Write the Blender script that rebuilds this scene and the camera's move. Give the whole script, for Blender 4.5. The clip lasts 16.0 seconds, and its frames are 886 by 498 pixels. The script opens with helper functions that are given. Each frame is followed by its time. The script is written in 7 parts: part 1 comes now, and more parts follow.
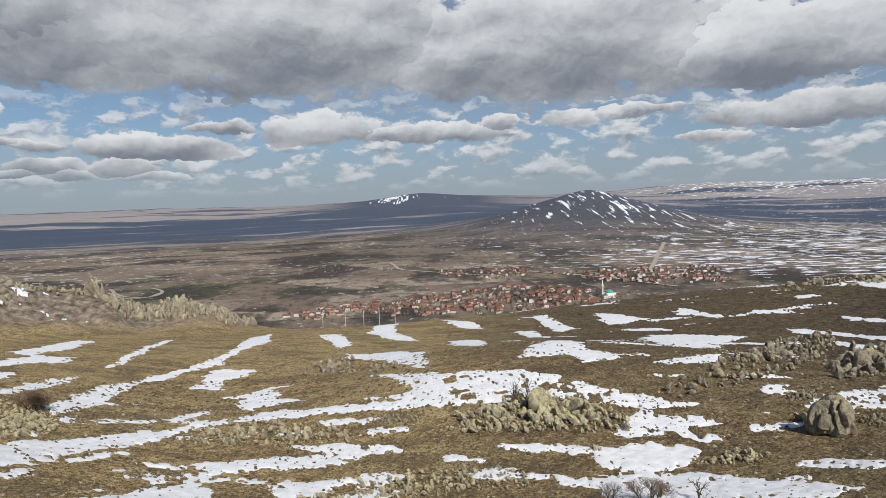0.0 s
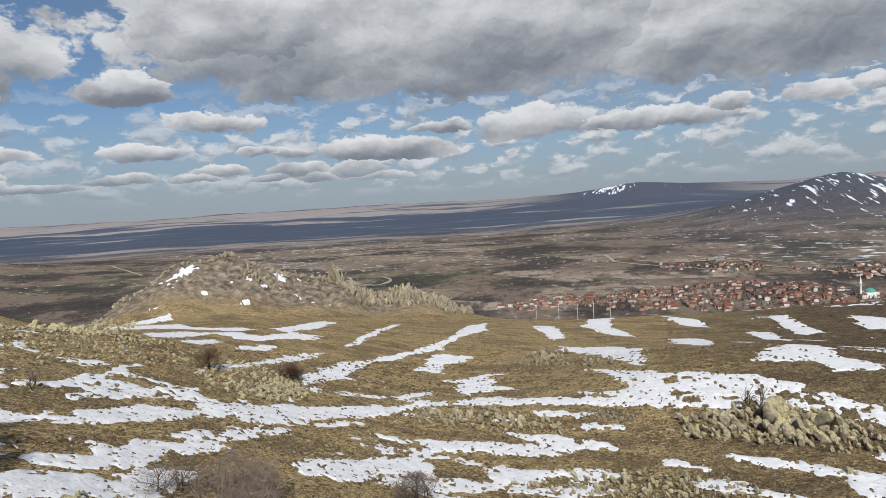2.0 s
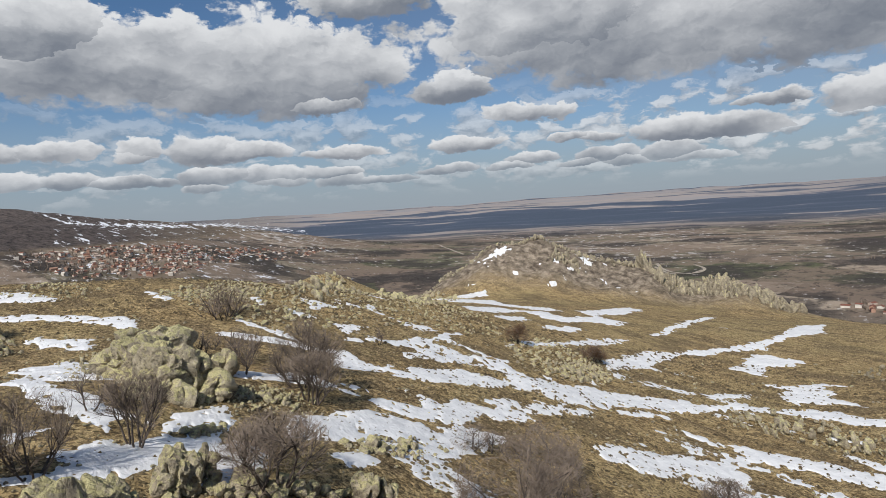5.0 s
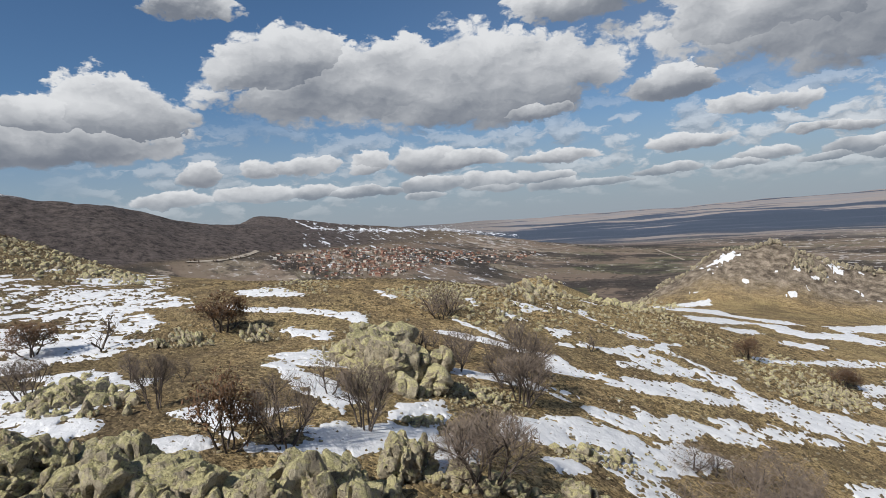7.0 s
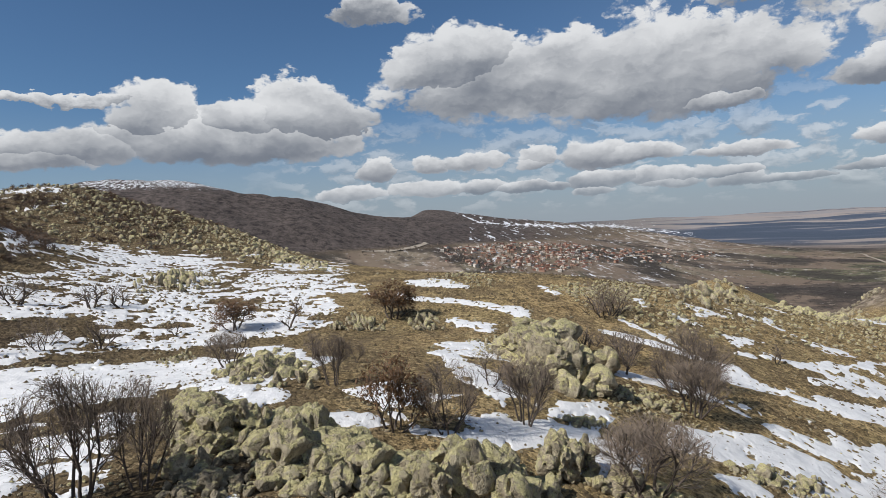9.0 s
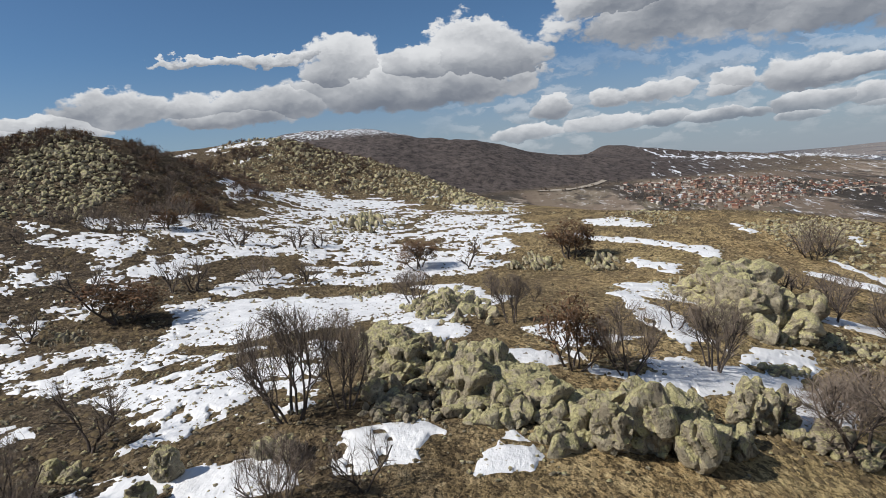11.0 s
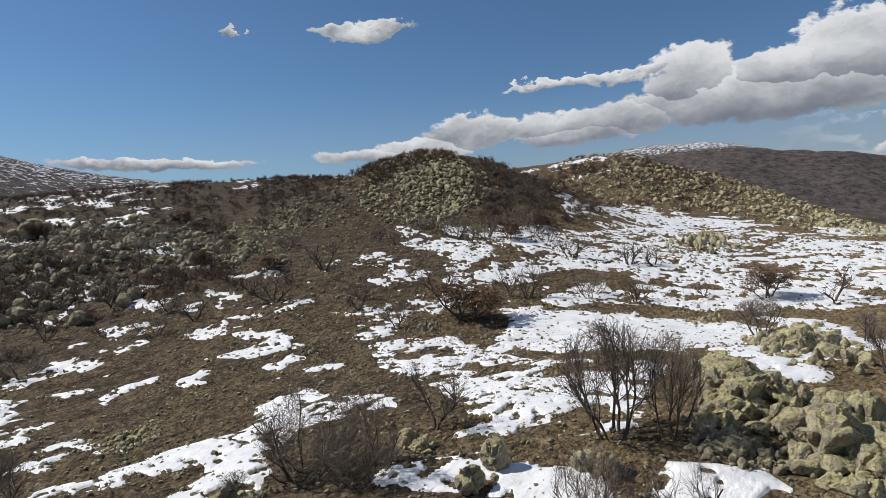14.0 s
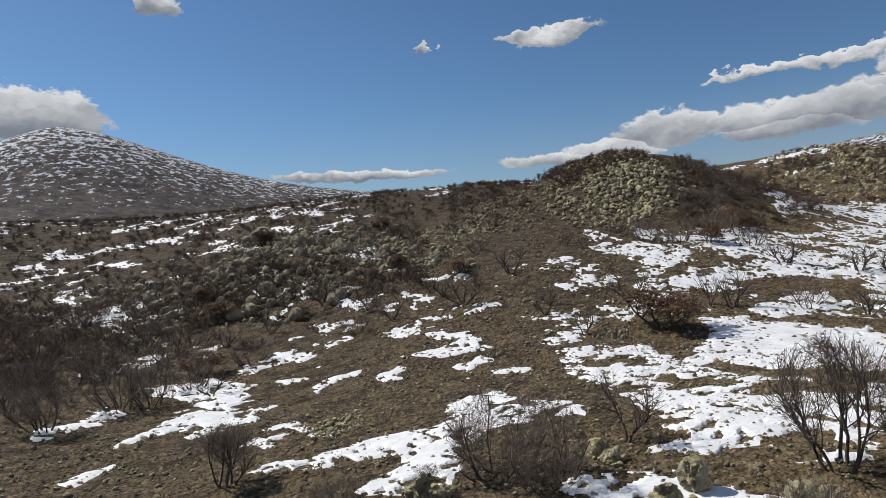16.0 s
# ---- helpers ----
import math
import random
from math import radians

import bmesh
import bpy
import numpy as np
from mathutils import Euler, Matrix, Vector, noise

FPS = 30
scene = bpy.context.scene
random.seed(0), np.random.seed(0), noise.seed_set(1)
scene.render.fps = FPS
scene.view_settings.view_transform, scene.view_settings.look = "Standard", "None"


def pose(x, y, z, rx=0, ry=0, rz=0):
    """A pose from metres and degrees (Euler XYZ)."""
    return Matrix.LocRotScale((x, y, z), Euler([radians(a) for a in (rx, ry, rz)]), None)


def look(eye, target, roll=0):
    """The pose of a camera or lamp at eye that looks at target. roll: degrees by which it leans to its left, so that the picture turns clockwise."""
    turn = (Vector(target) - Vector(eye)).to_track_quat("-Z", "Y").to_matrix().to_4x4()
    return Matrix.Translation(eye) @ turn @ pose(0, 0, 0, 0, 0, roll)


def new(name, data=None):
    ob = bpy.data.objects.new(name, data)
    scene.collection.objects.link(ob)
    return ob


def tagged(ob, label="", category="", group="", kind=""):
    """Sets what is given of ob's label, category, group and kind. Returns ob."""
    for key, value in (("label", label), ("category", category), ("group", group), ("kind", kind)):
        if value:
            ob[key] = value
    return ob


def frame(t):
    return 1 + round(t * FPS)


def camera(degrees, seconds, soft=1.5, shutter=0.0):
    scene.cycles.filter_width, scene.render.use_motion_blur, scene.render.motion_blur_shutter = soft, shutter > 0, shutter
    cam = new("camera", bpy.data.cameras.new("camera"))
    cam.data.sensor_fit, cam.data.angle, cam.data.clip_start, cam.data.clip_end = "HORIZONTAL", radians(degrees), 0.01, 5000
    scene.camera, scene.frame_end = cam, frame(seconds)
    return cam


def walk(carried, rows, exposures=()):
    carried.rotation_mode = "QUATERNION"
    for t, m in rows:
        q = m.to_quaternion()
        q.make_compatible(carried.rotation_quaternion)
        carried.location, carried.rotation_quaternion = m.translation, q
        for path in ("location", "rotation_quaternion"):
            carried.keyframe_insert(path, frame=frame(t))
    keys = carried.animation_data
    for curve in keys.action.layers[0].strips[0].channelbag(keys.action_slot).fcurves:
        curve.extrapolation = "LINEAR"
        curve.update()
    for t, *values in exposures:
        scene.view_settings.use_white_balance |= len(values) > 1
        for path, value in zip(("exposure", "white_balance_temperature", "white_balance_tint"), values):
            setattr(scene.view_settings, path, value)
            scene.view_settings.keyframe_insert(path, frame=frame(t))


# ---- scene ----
cam = camera(71.36, 16.0, soft=0.7)
EYE_HEIGHT, ARM = 150.0, 0.12
# seconds, turn, pitch, roll in degrees
ROWS = [
    (0.0, 0.00, -4.46, 1.77),
    (0.5, 1.99, -4.63, 1.34),
    (1.0, 8.71, -5.31, 1.95),
    (1.5, 13.82, -4.82, 3.04),
    (2.0, 19.58, -4.35, 3.22),
    (2.5, 21.91, -3.83, 2.83),
    (3.0, 25.68, -3.62, 3.14),
    (3.5, 32.31, -3.81, 2.96),
    (4.0, 36.10, -4.66, 3.29),
    (4.5, 41.24, -3.94, 2.81),
    (5.0, 47.56, -4.09, 3.73),
    (5.2, 52.02, -4.42, 3.68),
    (7.3, 69.01, -2.01, 4.50),
    (7.5, 70.75, -1.87, 4.51),
    (8.0, 75.03, -1.69, 3.91),
    (8.5, 79.63, -2.14, 4.56),
    (9.0, 82.31, -1.79, 3.23),
    (9.5, 89.02, -2.78, 4.79),
    (9.7, 92.20, -4.69, 4.65),
    (11.8, 106.20, -4.38, 4.64),
    (12.0, 109.90, -4.15, 4.16),
    (12.5, 112.92, -4.07, 4.49),
    (13.0, 118.62, -2.62, 4.61),
    (13.5, 124.18, -2.54, 3.94),
    (14.0, 128.87, -2.42, 3.52),
    (14.5, 135.04, -1.77, 4.06),
    (15.0, 138.78, -0.57, 3.24),
    (15.5, 142.37, -0.65, 3.90),
    (16.0, 146.10, -0.88, 4.09),
]
EXPOSURES = [(0.0, 0.0), (16.0, 0.0)]
walk(cam, [(t, pose(-ARM * math.sin(radians(yaw)), ARM * math.cos(radians(yaw)), EYE_HEIGHT, 90 + pitch, roll, yaw)) for t, yaw, pitch, roll in ROWS], EXPOSURES)


# ---- daylight: sun behind and to the right of the first view, broken cumulus ----
SUN_AZ, SUN_EL = 203.0, 42.0


def link(nt, a, b):
    nt.links.new(a, b)


def math_node(nt, op, *args):
    n = nt.nodes.new("ShaderNodeMath")
    n.operation = op
    for k, v in enumerate(args):
        if isinstance(v, (int, float)):
            n.inputs[k].default_value = v
        else:
            link(nt, v, n.inputs[k])
    return n.outputs[0]


def remap(nt, v, a, b, c=0.0, d=1.0, kind="SMOOTHSTEP"):
    n = nt.nodes.new("ShaderNodeMapRange")
    n.interpolation_type = kind
    link(nt, v, n.inputs[0])
    for k, x in enumerate((a, b, c, d)):
        n.inputs[1 + k].default_value = x
    return n.outputs[0]


def mix_rgb(nt, f, a, b, blend="MIX"):
    n = nt.nodes.new("ShaderNodeMix")
    n.data_type, n.blend_type = "RGBA", blend
    for k, v in ((0, f), (6, a), (7, b)):
        if isinstance(v, (int, float)):
            n.inputs[k].default_value = v
        elif isinstance(v, tuple):
            n.inputs[k].default_value = (*v, 1) if len(v) == 3 else v
        else:
            link(nt, v, n.inputs[k])
    return n.outputs[2]


def noise_node(nt, vector, scale, detail=4.0, rough=0.55, lac=2.0, dist=0.0):
    n = nt.nodes.new("ShaderNodeTexNoise")
    if vector is not None:
        link(nt, vector, n.inputs["Vector"])
    n.inputs["Scale"].default_value, n.inputs["Detail"].default_value = scale, detail
    n.inputs["Roughness"].default_value, n.inputs["Lacunarity"].default_value = rough, lac
    n.inputs["Distortion"].default_value = dist
    return n


world = bpy.data.worlds.new("sky")
scene.world = world
world.use_nodes = True
wt = world.node_tree
wt.nodes.clear()
sky = wt.nodes.new("ShaderNodeTexSky")
sky.sky_type, sky.sun_disc = "NISHITA", False
sky.sun_elevation, sky.sun_rotation = radians(SUN_EL), radians(-SUN_AZ)
sky.altitude, sky.air_density, sky.dust_density, sky.ozone_density = 1100, 1.0, 0.4, 1.5
coord = wt.nodes.new("ShaderNodeTexCoord")
sep = wt.nodes.new("ShaderNodeSeparateXYZ")
link(wt, coord.outputs["Generated"], sep.inputs[0])
flat = math_node(wt, "SQRT", math_node(wt, "ADD", math_node(wt, "MULTIPLY", sep.outputs[0], sep.outputs[0]), math_node(wt, "MULTIPLY", sep.outputs[1], sep.outputs[1])))
# bearing counted from a line behind the walk, so that the cut falls out of sight; height, both in degrees
turned = math_node(wt, "ARCTAN2", math_node(wt, "ADD", math_node(wt, "MULTIPLY", sep.outputs[0], -0.2588), math_node(wt, "MULTIPLY", sep.outputs[1], -0.9659)),
                   math_node(wt, "ADD", math_node(wt, "MULTIPLY", sep.outputs[0], -0.9659), math_node(wt, "MULTIPLY", sep.outputs[1], 0.2588)))
bear = math_node(wt, "ADD", math_node(wt, "MULTIPLY", turned, 180 / math.pi), 75.0)
rise = math_node(wt, "MULTIPLY", math_node(wt, "ARCTAN2", sep.outputs[2], flat), 180 / math.pi)
# puffs: noise in bearing and height, flattened towards the horizon
def sky_point(db, de):
    c = wt.nodes.new("ShaderNodeCombineXYZ")
    link(wt, math_node(wt, "MULTIPLY_ADD", bear, 0.1, db), c.inputs[0])
    link(wt, math_node(wt, "MULTIPLY_ADD", rise, 0.16, de), c.inputs[1])
    return c.outputs[0]


here = sky_point(0.0, 0.0)
billow = noise_node(wt, here, 1.3, 5, 0.5)
billow2 = noise_node(wt, here, 5.5, 5, 0.6)
sep2 = wt.nodes.new("ShaderNodeSeparateColor")
link(wt, billow.outputs["Color"], sep2.inputs[0])
sep3 = wt.nodes.new("ShaderNodeSeparateColor")
link(wt, billow2.outputs["Color"], sep3.inputs[0])
reach = remap(wt, rise, 2, 14, 0.3, 1.0, "LINEAR")
shift_b = math_node(wt, "ADD", math_node(wt, "MULTIPLY", math_node(wt, "SUBTRACT", sep2.outputs[0], 0.5), 6.0), math_node(wt, "MULTIPLY", math_node(wt, "SUBTRACT", sep3.outputs[0], 0.5), 3.6))
shift_e = math_node(wt, "ADD", math_node(wt, "MULTIPLY", math_node(wt, "SUBTRACT", sep2.outputs[1], 0.5), 3.0), math_node(wt, "MULTIPLY", math_node(wt, "SUBTRACT", sep3.outputs[1], 0.5), 2.6))
wb = math_node(wt, "MULTIPLY_ADD", shift_b, reach, bear)
we = math_node(wt, "MULTIPLY_ADD", shift_e, reach, rise)
# clouds: bearing, height, half width, half height in degrees
BANKS = ((20.8, 14.0, 30, 7.6), (-9.5, 12.6, 18, 7.2), (-30, 11.0, 14, 4.4), (-31.2, 6.2, 10, 1.7), (64.5, 11.9, 15.5, 5.6), (35.0, 15.0, 13.5, 5.4),
         (70.5, 12.3, 17.5, 5.0), (101.2, 8.4, 13.5, 2.8), (94.0, 10.6, 6.8, 3.6), (106.8, 10.4, 4.2, 3.3), (99.5, 10.2, 4.0, 2.6), (114.7, 7.8, 9, 2.0), (80, 14.5, 7, 4.0), (30, 22, 40, 5), (53.0, 18.0, 7, 2.6))
PUFFS = ((24.9, 4.8, 8, 1.4), (19.4, 6.7, 2.6, 0.8), (10.8, 6.4, 6, 2.2), (0.5, 6.0, 8, 1.3), (33.2, 5.0, 3.1, 0.6), (-23.9, 4.7, 3.1, 0.6),
         (46.2, 10.5, 4.2, 1.8), (58.1, 9.3, 3.7, 1.2), (65.1, 5.7, 4.7, 1.0), (56.3, 5.4, 4.2, 0.8),
         (45.5, 5.4, 4.2, 0.9), (39.3, 7.8, 4.7, 1.2), (35.4, 5.2, 2.6, 0.6), (79.6, 6.0, 4.7, 1.0))
PUFFS_WEST = ((73.7, 5.5, 2.1, 0.9), (87.6, 19.5, 4.7, 1.6), (114, 11.7, 8.4, 0.6), 
              (134.7, 17.3, 5.8, 1.1), (125.5, 7.9, 5.4, 2.1), (130.5, 6.6, 5.0, 1.5), (116.3, 7.0, 5.4, 1.5), (133.2, 6.4, 7, 0.9), (146.6, 17, 0.9, 0.5),
              (169.2, 20.4, 2.2, 1.4), (178.9, 11.7, 5.4, 2.7), (152.7, 6.3, 8.6, 0.6))
rows_of = random.Random(7)
STRIPS = []
for a, e, w, h, n in ((46.7, 2.9, 24, 0.62, 9), (73.5, 3.5, 19, 0.75, 7), (78.5, 5.7, 12.6, 1.0, 5), (33.3, 3.4, 8, 0.6, 3), (-11.3, 6.8, 8.5, 0.9, 3)):
    for k in range(n):
        STRIPS.append((a + w * (2 * (k + 0.5) / n - 1) + rows_of.uniform(-1, 1), e + rows_of.uniform(-0.25, 0.35), 1.25 * w / n * rows_of.uniform(0.6, 1.3), h * rows_of.uniform(0.7, 1.7)))
near_d, tone = None, None
for a, e, w, h in (*BANKS, *PUFFS, *PUFFS_WEST, *STRIPS):
    u = math_node(wt, "MULTIPLY_ADD", wb, 1 / w, -a / w)
    v = math_node(wt, "MULTIPLY_ADD", we, 1 / h, -e / h)
    low = math_node(wt, "MINIMUM", math_node(wt, "MULTIPLY", v, 1.5), v)
    d = math_node(wt, "MULTIPLY_ADD", low, low, math_node(wt, "MULTIPLY", u, u))
    if near_d is None:
        near_d, tone = d, v
    else:
        pick = math_node(wt, "LESS_THAN", d, near_d)
        tone = math_node(wt, "MULTIPLY_ADD", pick, math_node(wt, "SUBTRACT", v, tone), tone)
        near_d = math_node(wt, "MINIMUM", near_d, d)
wisps = noise_node(wt, here, 3.2, 9, 0.58)


def lobes(db, de):
    """Cauliflower heads: distance to scattered centres at three sizes, about 0.42 on the mean."""
    c = wt.nodes.new("ShaderNodeCombineXYZ")
    link(wt, math_node(wt, "MULTIPLY_ADD", wb, 0.1, db), c.inputs[0])
    link(wt, math_node(wt, "MULTIPLY_ADD", we, 0.13, de), c.inputs[1])
    total = None
    for size, weight in ((2.6, 0.55), (6.2, 0.32), (14.0, 0.18)):
        n = wt.nodes.new("ShaderNodeTexVoronoi")
        n.voronoi_dimensions, n.feature = "2D", "F1"
        link(wt, c.outputs[0], n.inputs["Vector"])
        n.inputs["Scale"].default_value = size
        part_ = math_node(wt, "MULTIPLY", n.outputs["Distance"], weight)
        total = part_ if total is None else math_node(wt, "ADD", total, part_)
    return total


heads, heads_up = lobes(0.0, 0.0), lobes(0.012, 0.055)
soft = noise_node(wt, here, 0.9, 2.5, 0.45)
soft_up = noise_node(wt, sky_point(0.06, 0.2), 0.9, 2.5, 0.45)
body = math_node(wt, "SUBTRACT", 1.0, near_d)
edge = math_node(wt, "ADD", math_node(wt, "MULTIPLY", math_node(wt, "SUBTRACT", wisps.outputs[0], 0.5), 1.5), math_node(wt, "MULTIPLY", math_node(wt, "SUBTRACT", 0.42, heads), 0.9))
body = math_node(wt, "ADD", body, edge)
# crisp heads, frayed bases
firm = remap(wt, tone, -0.9, 0.3, 1.5, 3.6)
cover = math_node(wt, "MINIMUM", math_node(wt, "MAXIMUM", math_node(wt, "MULTIPLY_ADD", body, firm, 0.15), 0.0), 1.0)
cover = remap(wt, cover, 0.0, 1.0)
# a field of small far cumulus low over the plain
low_at = wt.nodes.new("ShaderNodeCombineXYZ")
link(wt, math_node(wt, "MULTIPLY", wb, 0.26), low_at.inputs[0])
link(wt, math_node(wt, "MULTIPLY", we, 0.60), low_at.inputs[1])
low_up = wt.nodes.new("ShaderNodeCombineXYZ")
link(wt, math_node(wt, "MULTIPLY", wb, 0.26), low_up.inputs[0])
link(wt, math_node(wt, "MULTIPLY_ADD", we, 0.62, 0.22), low_up.inputs[1])
low_noise, low_noise_up = noise_node(wt, low_at.outputs[0], 1.0, 6, 0.55), noise_node(wt, low_up.outputs[0], 1.0, 3, 0.5)
belt = math_node(wt, "MULTIPLY", math_node(wt, "MULTIPLY", remap(wt, rise, 0.6, 2.6), remap(wt, rise, 6.5, 11.5, 1.0, 0.0)), remap(wt, bear, 88, 104, 1.0, 0.0))
belt = math_node(wt, "MULTIPLY", belt, remap(wt, bear, 15, 70, 1.0, 0.5))
fleck = math_node(wt, "MULTIPLY", remap(wt, low_noise.outputs[0], 0.47, 0.57, 0.0, 0.85), belt)
own = math_node(wt, "GREATER_THAN", cover, fleck)
facing = math_node(wt, "ADD", math_node(wt, "MULTIPLY", math_node(wt, "SUBTRACT", heads_up, heads), 0.27),
                   math_node(wt, "MULTIPLY", math_node(wt, "SUBTRACT", soft.outputs[0], soft_up.outputs[0]), 1.5))
facing = math_node(wt, "ADD", facing, math_node(wt, "MULTIPLY", math_node(wt, "SUBTRACT", wisps.outputs[0], 0.5), 0.06))
lit = math_node(wt, "ADD", math_node(wt, "MULTIPLY_ADD", tone, 0.50, 0.42), facing)
# thin rims glow, thick cores are grey
lit = math_node(wt, "ADD", lit, math_node(wt, "MULTIPLY", remap(wt, near_d, 0.25, 1.1, 0, 1), 0.20))
low_lit = math_node(wt, "MULTIPLY_ADD", math_node(wt, "SUBTRACT", low_noise.outputs[0], low_noise_up.outputs[0]), 2.6, 0.62)
lit = math_node(wt, "MULTIPLY_ADD", own, math_node(wt, "SUBTRACT", lit, low_lit), low_lit)
cover = math_node(wt, "MAXIMUM", cover, fleck)
shade = remap(wt, lit, 0.0, 1.05)
cloud_rgb = mix_rgb(wt, shade, (0.18, 0.204, 0.248), (0.73, 0.745, 0.765))
# haze over the plain, thinner over the hills
veil = math_node(wt, "MULTIPLY", remap(wt, rise, -0.5, 13.0, 1.0, 0.0), remap(wt, bear, 85, 150, 0.92, 0.45))
veil = math_node(wt, "MAXIMUM", veil, remap(wt, bear, 0, 80, 0.55, 0.0))
tinted = mix_rgb(wt, 1.0, sky.outputs[0], (0.74, 0.98, 1.17), "MULTIPLY")
bg = wt.nodes.new("ShaderNodeBackground")
bg_haze = wt.nodes.new("ShaderNodeBackground")
bg_cloud = wt.nodes.new("ShaderNodeBackground")
join_haze = wt.nodes.new("ShaderNodeMixShader")
join = wt.nodes.new("ShaderNodeMixShader")
out = wt.nodes.new("ShaderNodeOutputWorld")
link(wt, tinted, bg.inputs[0])
bg.inputs[1].default_value = 0.068
bg_haze.inputs[0].default_value = (0.295, 0.34, 0.40, 1)
link(wt, veil, join_haze.inputs[0])
link(wt, bg.outputs[0], join_haze.inputs[1])
link(wt, bg_haze.outputs[0], join_haze.inputs[2])
link(wt, cloud_rgb, bg_cloud.inputs[0])
link(wt, math_node(wt, "MULTIPLY", cover, remap(wt, rise, 0.3, 5.0, 0.45, 1.0)), join.inputs[0])
link(wt, join_haze.outputs[0], join.inputs[1])
link(wt, bg_cloud.outputs[0], join.inputs[2])
link(wt, join.outputs[0], out.inputs[0])

sun = new("sun", bpy.data.lights.new("sun", "SUN"))
sun.data.energy, sun.data.angle, sun.data.color = 5.0, radians(0.6), (1.0, 0.95, 0.87)
sx, sy = -math.sin(radians(SUN_AZ)), math.cos(radians(SUN_AZ))
sun.matrix_basis = look((0, 0, 0), (-sx * math.cos(radians(SUN_EL)), -sy * math.cos(radians(SUN_EL)), -math.sin(radians(SUN_EL))))


# ---- materials ----
def material(name, rough=0.9, spec=0.2):
    m = bpy.data.materials.new(name)
    m.use_nodes = True
    nt = m.node_tree
    b = nt.nodes["Principled BSDF"]
    b.inputs["Roughness"].default_value = rough
    b.inputs["Specular IOR Level"].default_value = spec
    return m, nt, b


def place(nt, kind="Position"):
    g = nt.nodes.new("ShaderNodeNewGeometry")
    return g.outputs[kind]


def own_place(nt):
    return nt.nodes.new("ShaderNodeTexCoord").outputs["Object"]


def attribute(nt, name):
    n = nt.nodes.new("ShaderNodeAttribute")
    n.attribute_name = name
    return n.outputs["Fac"]


def bump(nt, b, height, strength, distance):
    n = nt.nodes.new("ShaderNodeBump")
    n.inputs["Strength"].default_value, n.inputs["Distance"].default_value = strength, distance
    link(nt, height, n.inputs["Height"])
    link(nt, n.outputs[0], b.inputs["Normal"])


def ramp(nt, v, *stops):
    n = nt.nodes.new("ShaderNodeValToRGB")
    link(nt, v, n.inputs[0])
    while len(n.color_ramp.elements) < len(stops):
        n.color_ramp.elements.new(0.5)
    for e, (p, c) in zip(n.color_ramp.elements, stops):
        e.position, e.color = p, (*c, 1)
    return n.outputs[0]


def stretched(nt, vector, s, turn=0.0):
    n = nt.nodes.new("ShaderNodeMapping")
    link(nt, vector, n.inputs[0])
    n.inputs["Scale"].default_value, n.inputs["Rotation"].default_value = s, (0, 0, radians(turn))
    return n.outputs[0]


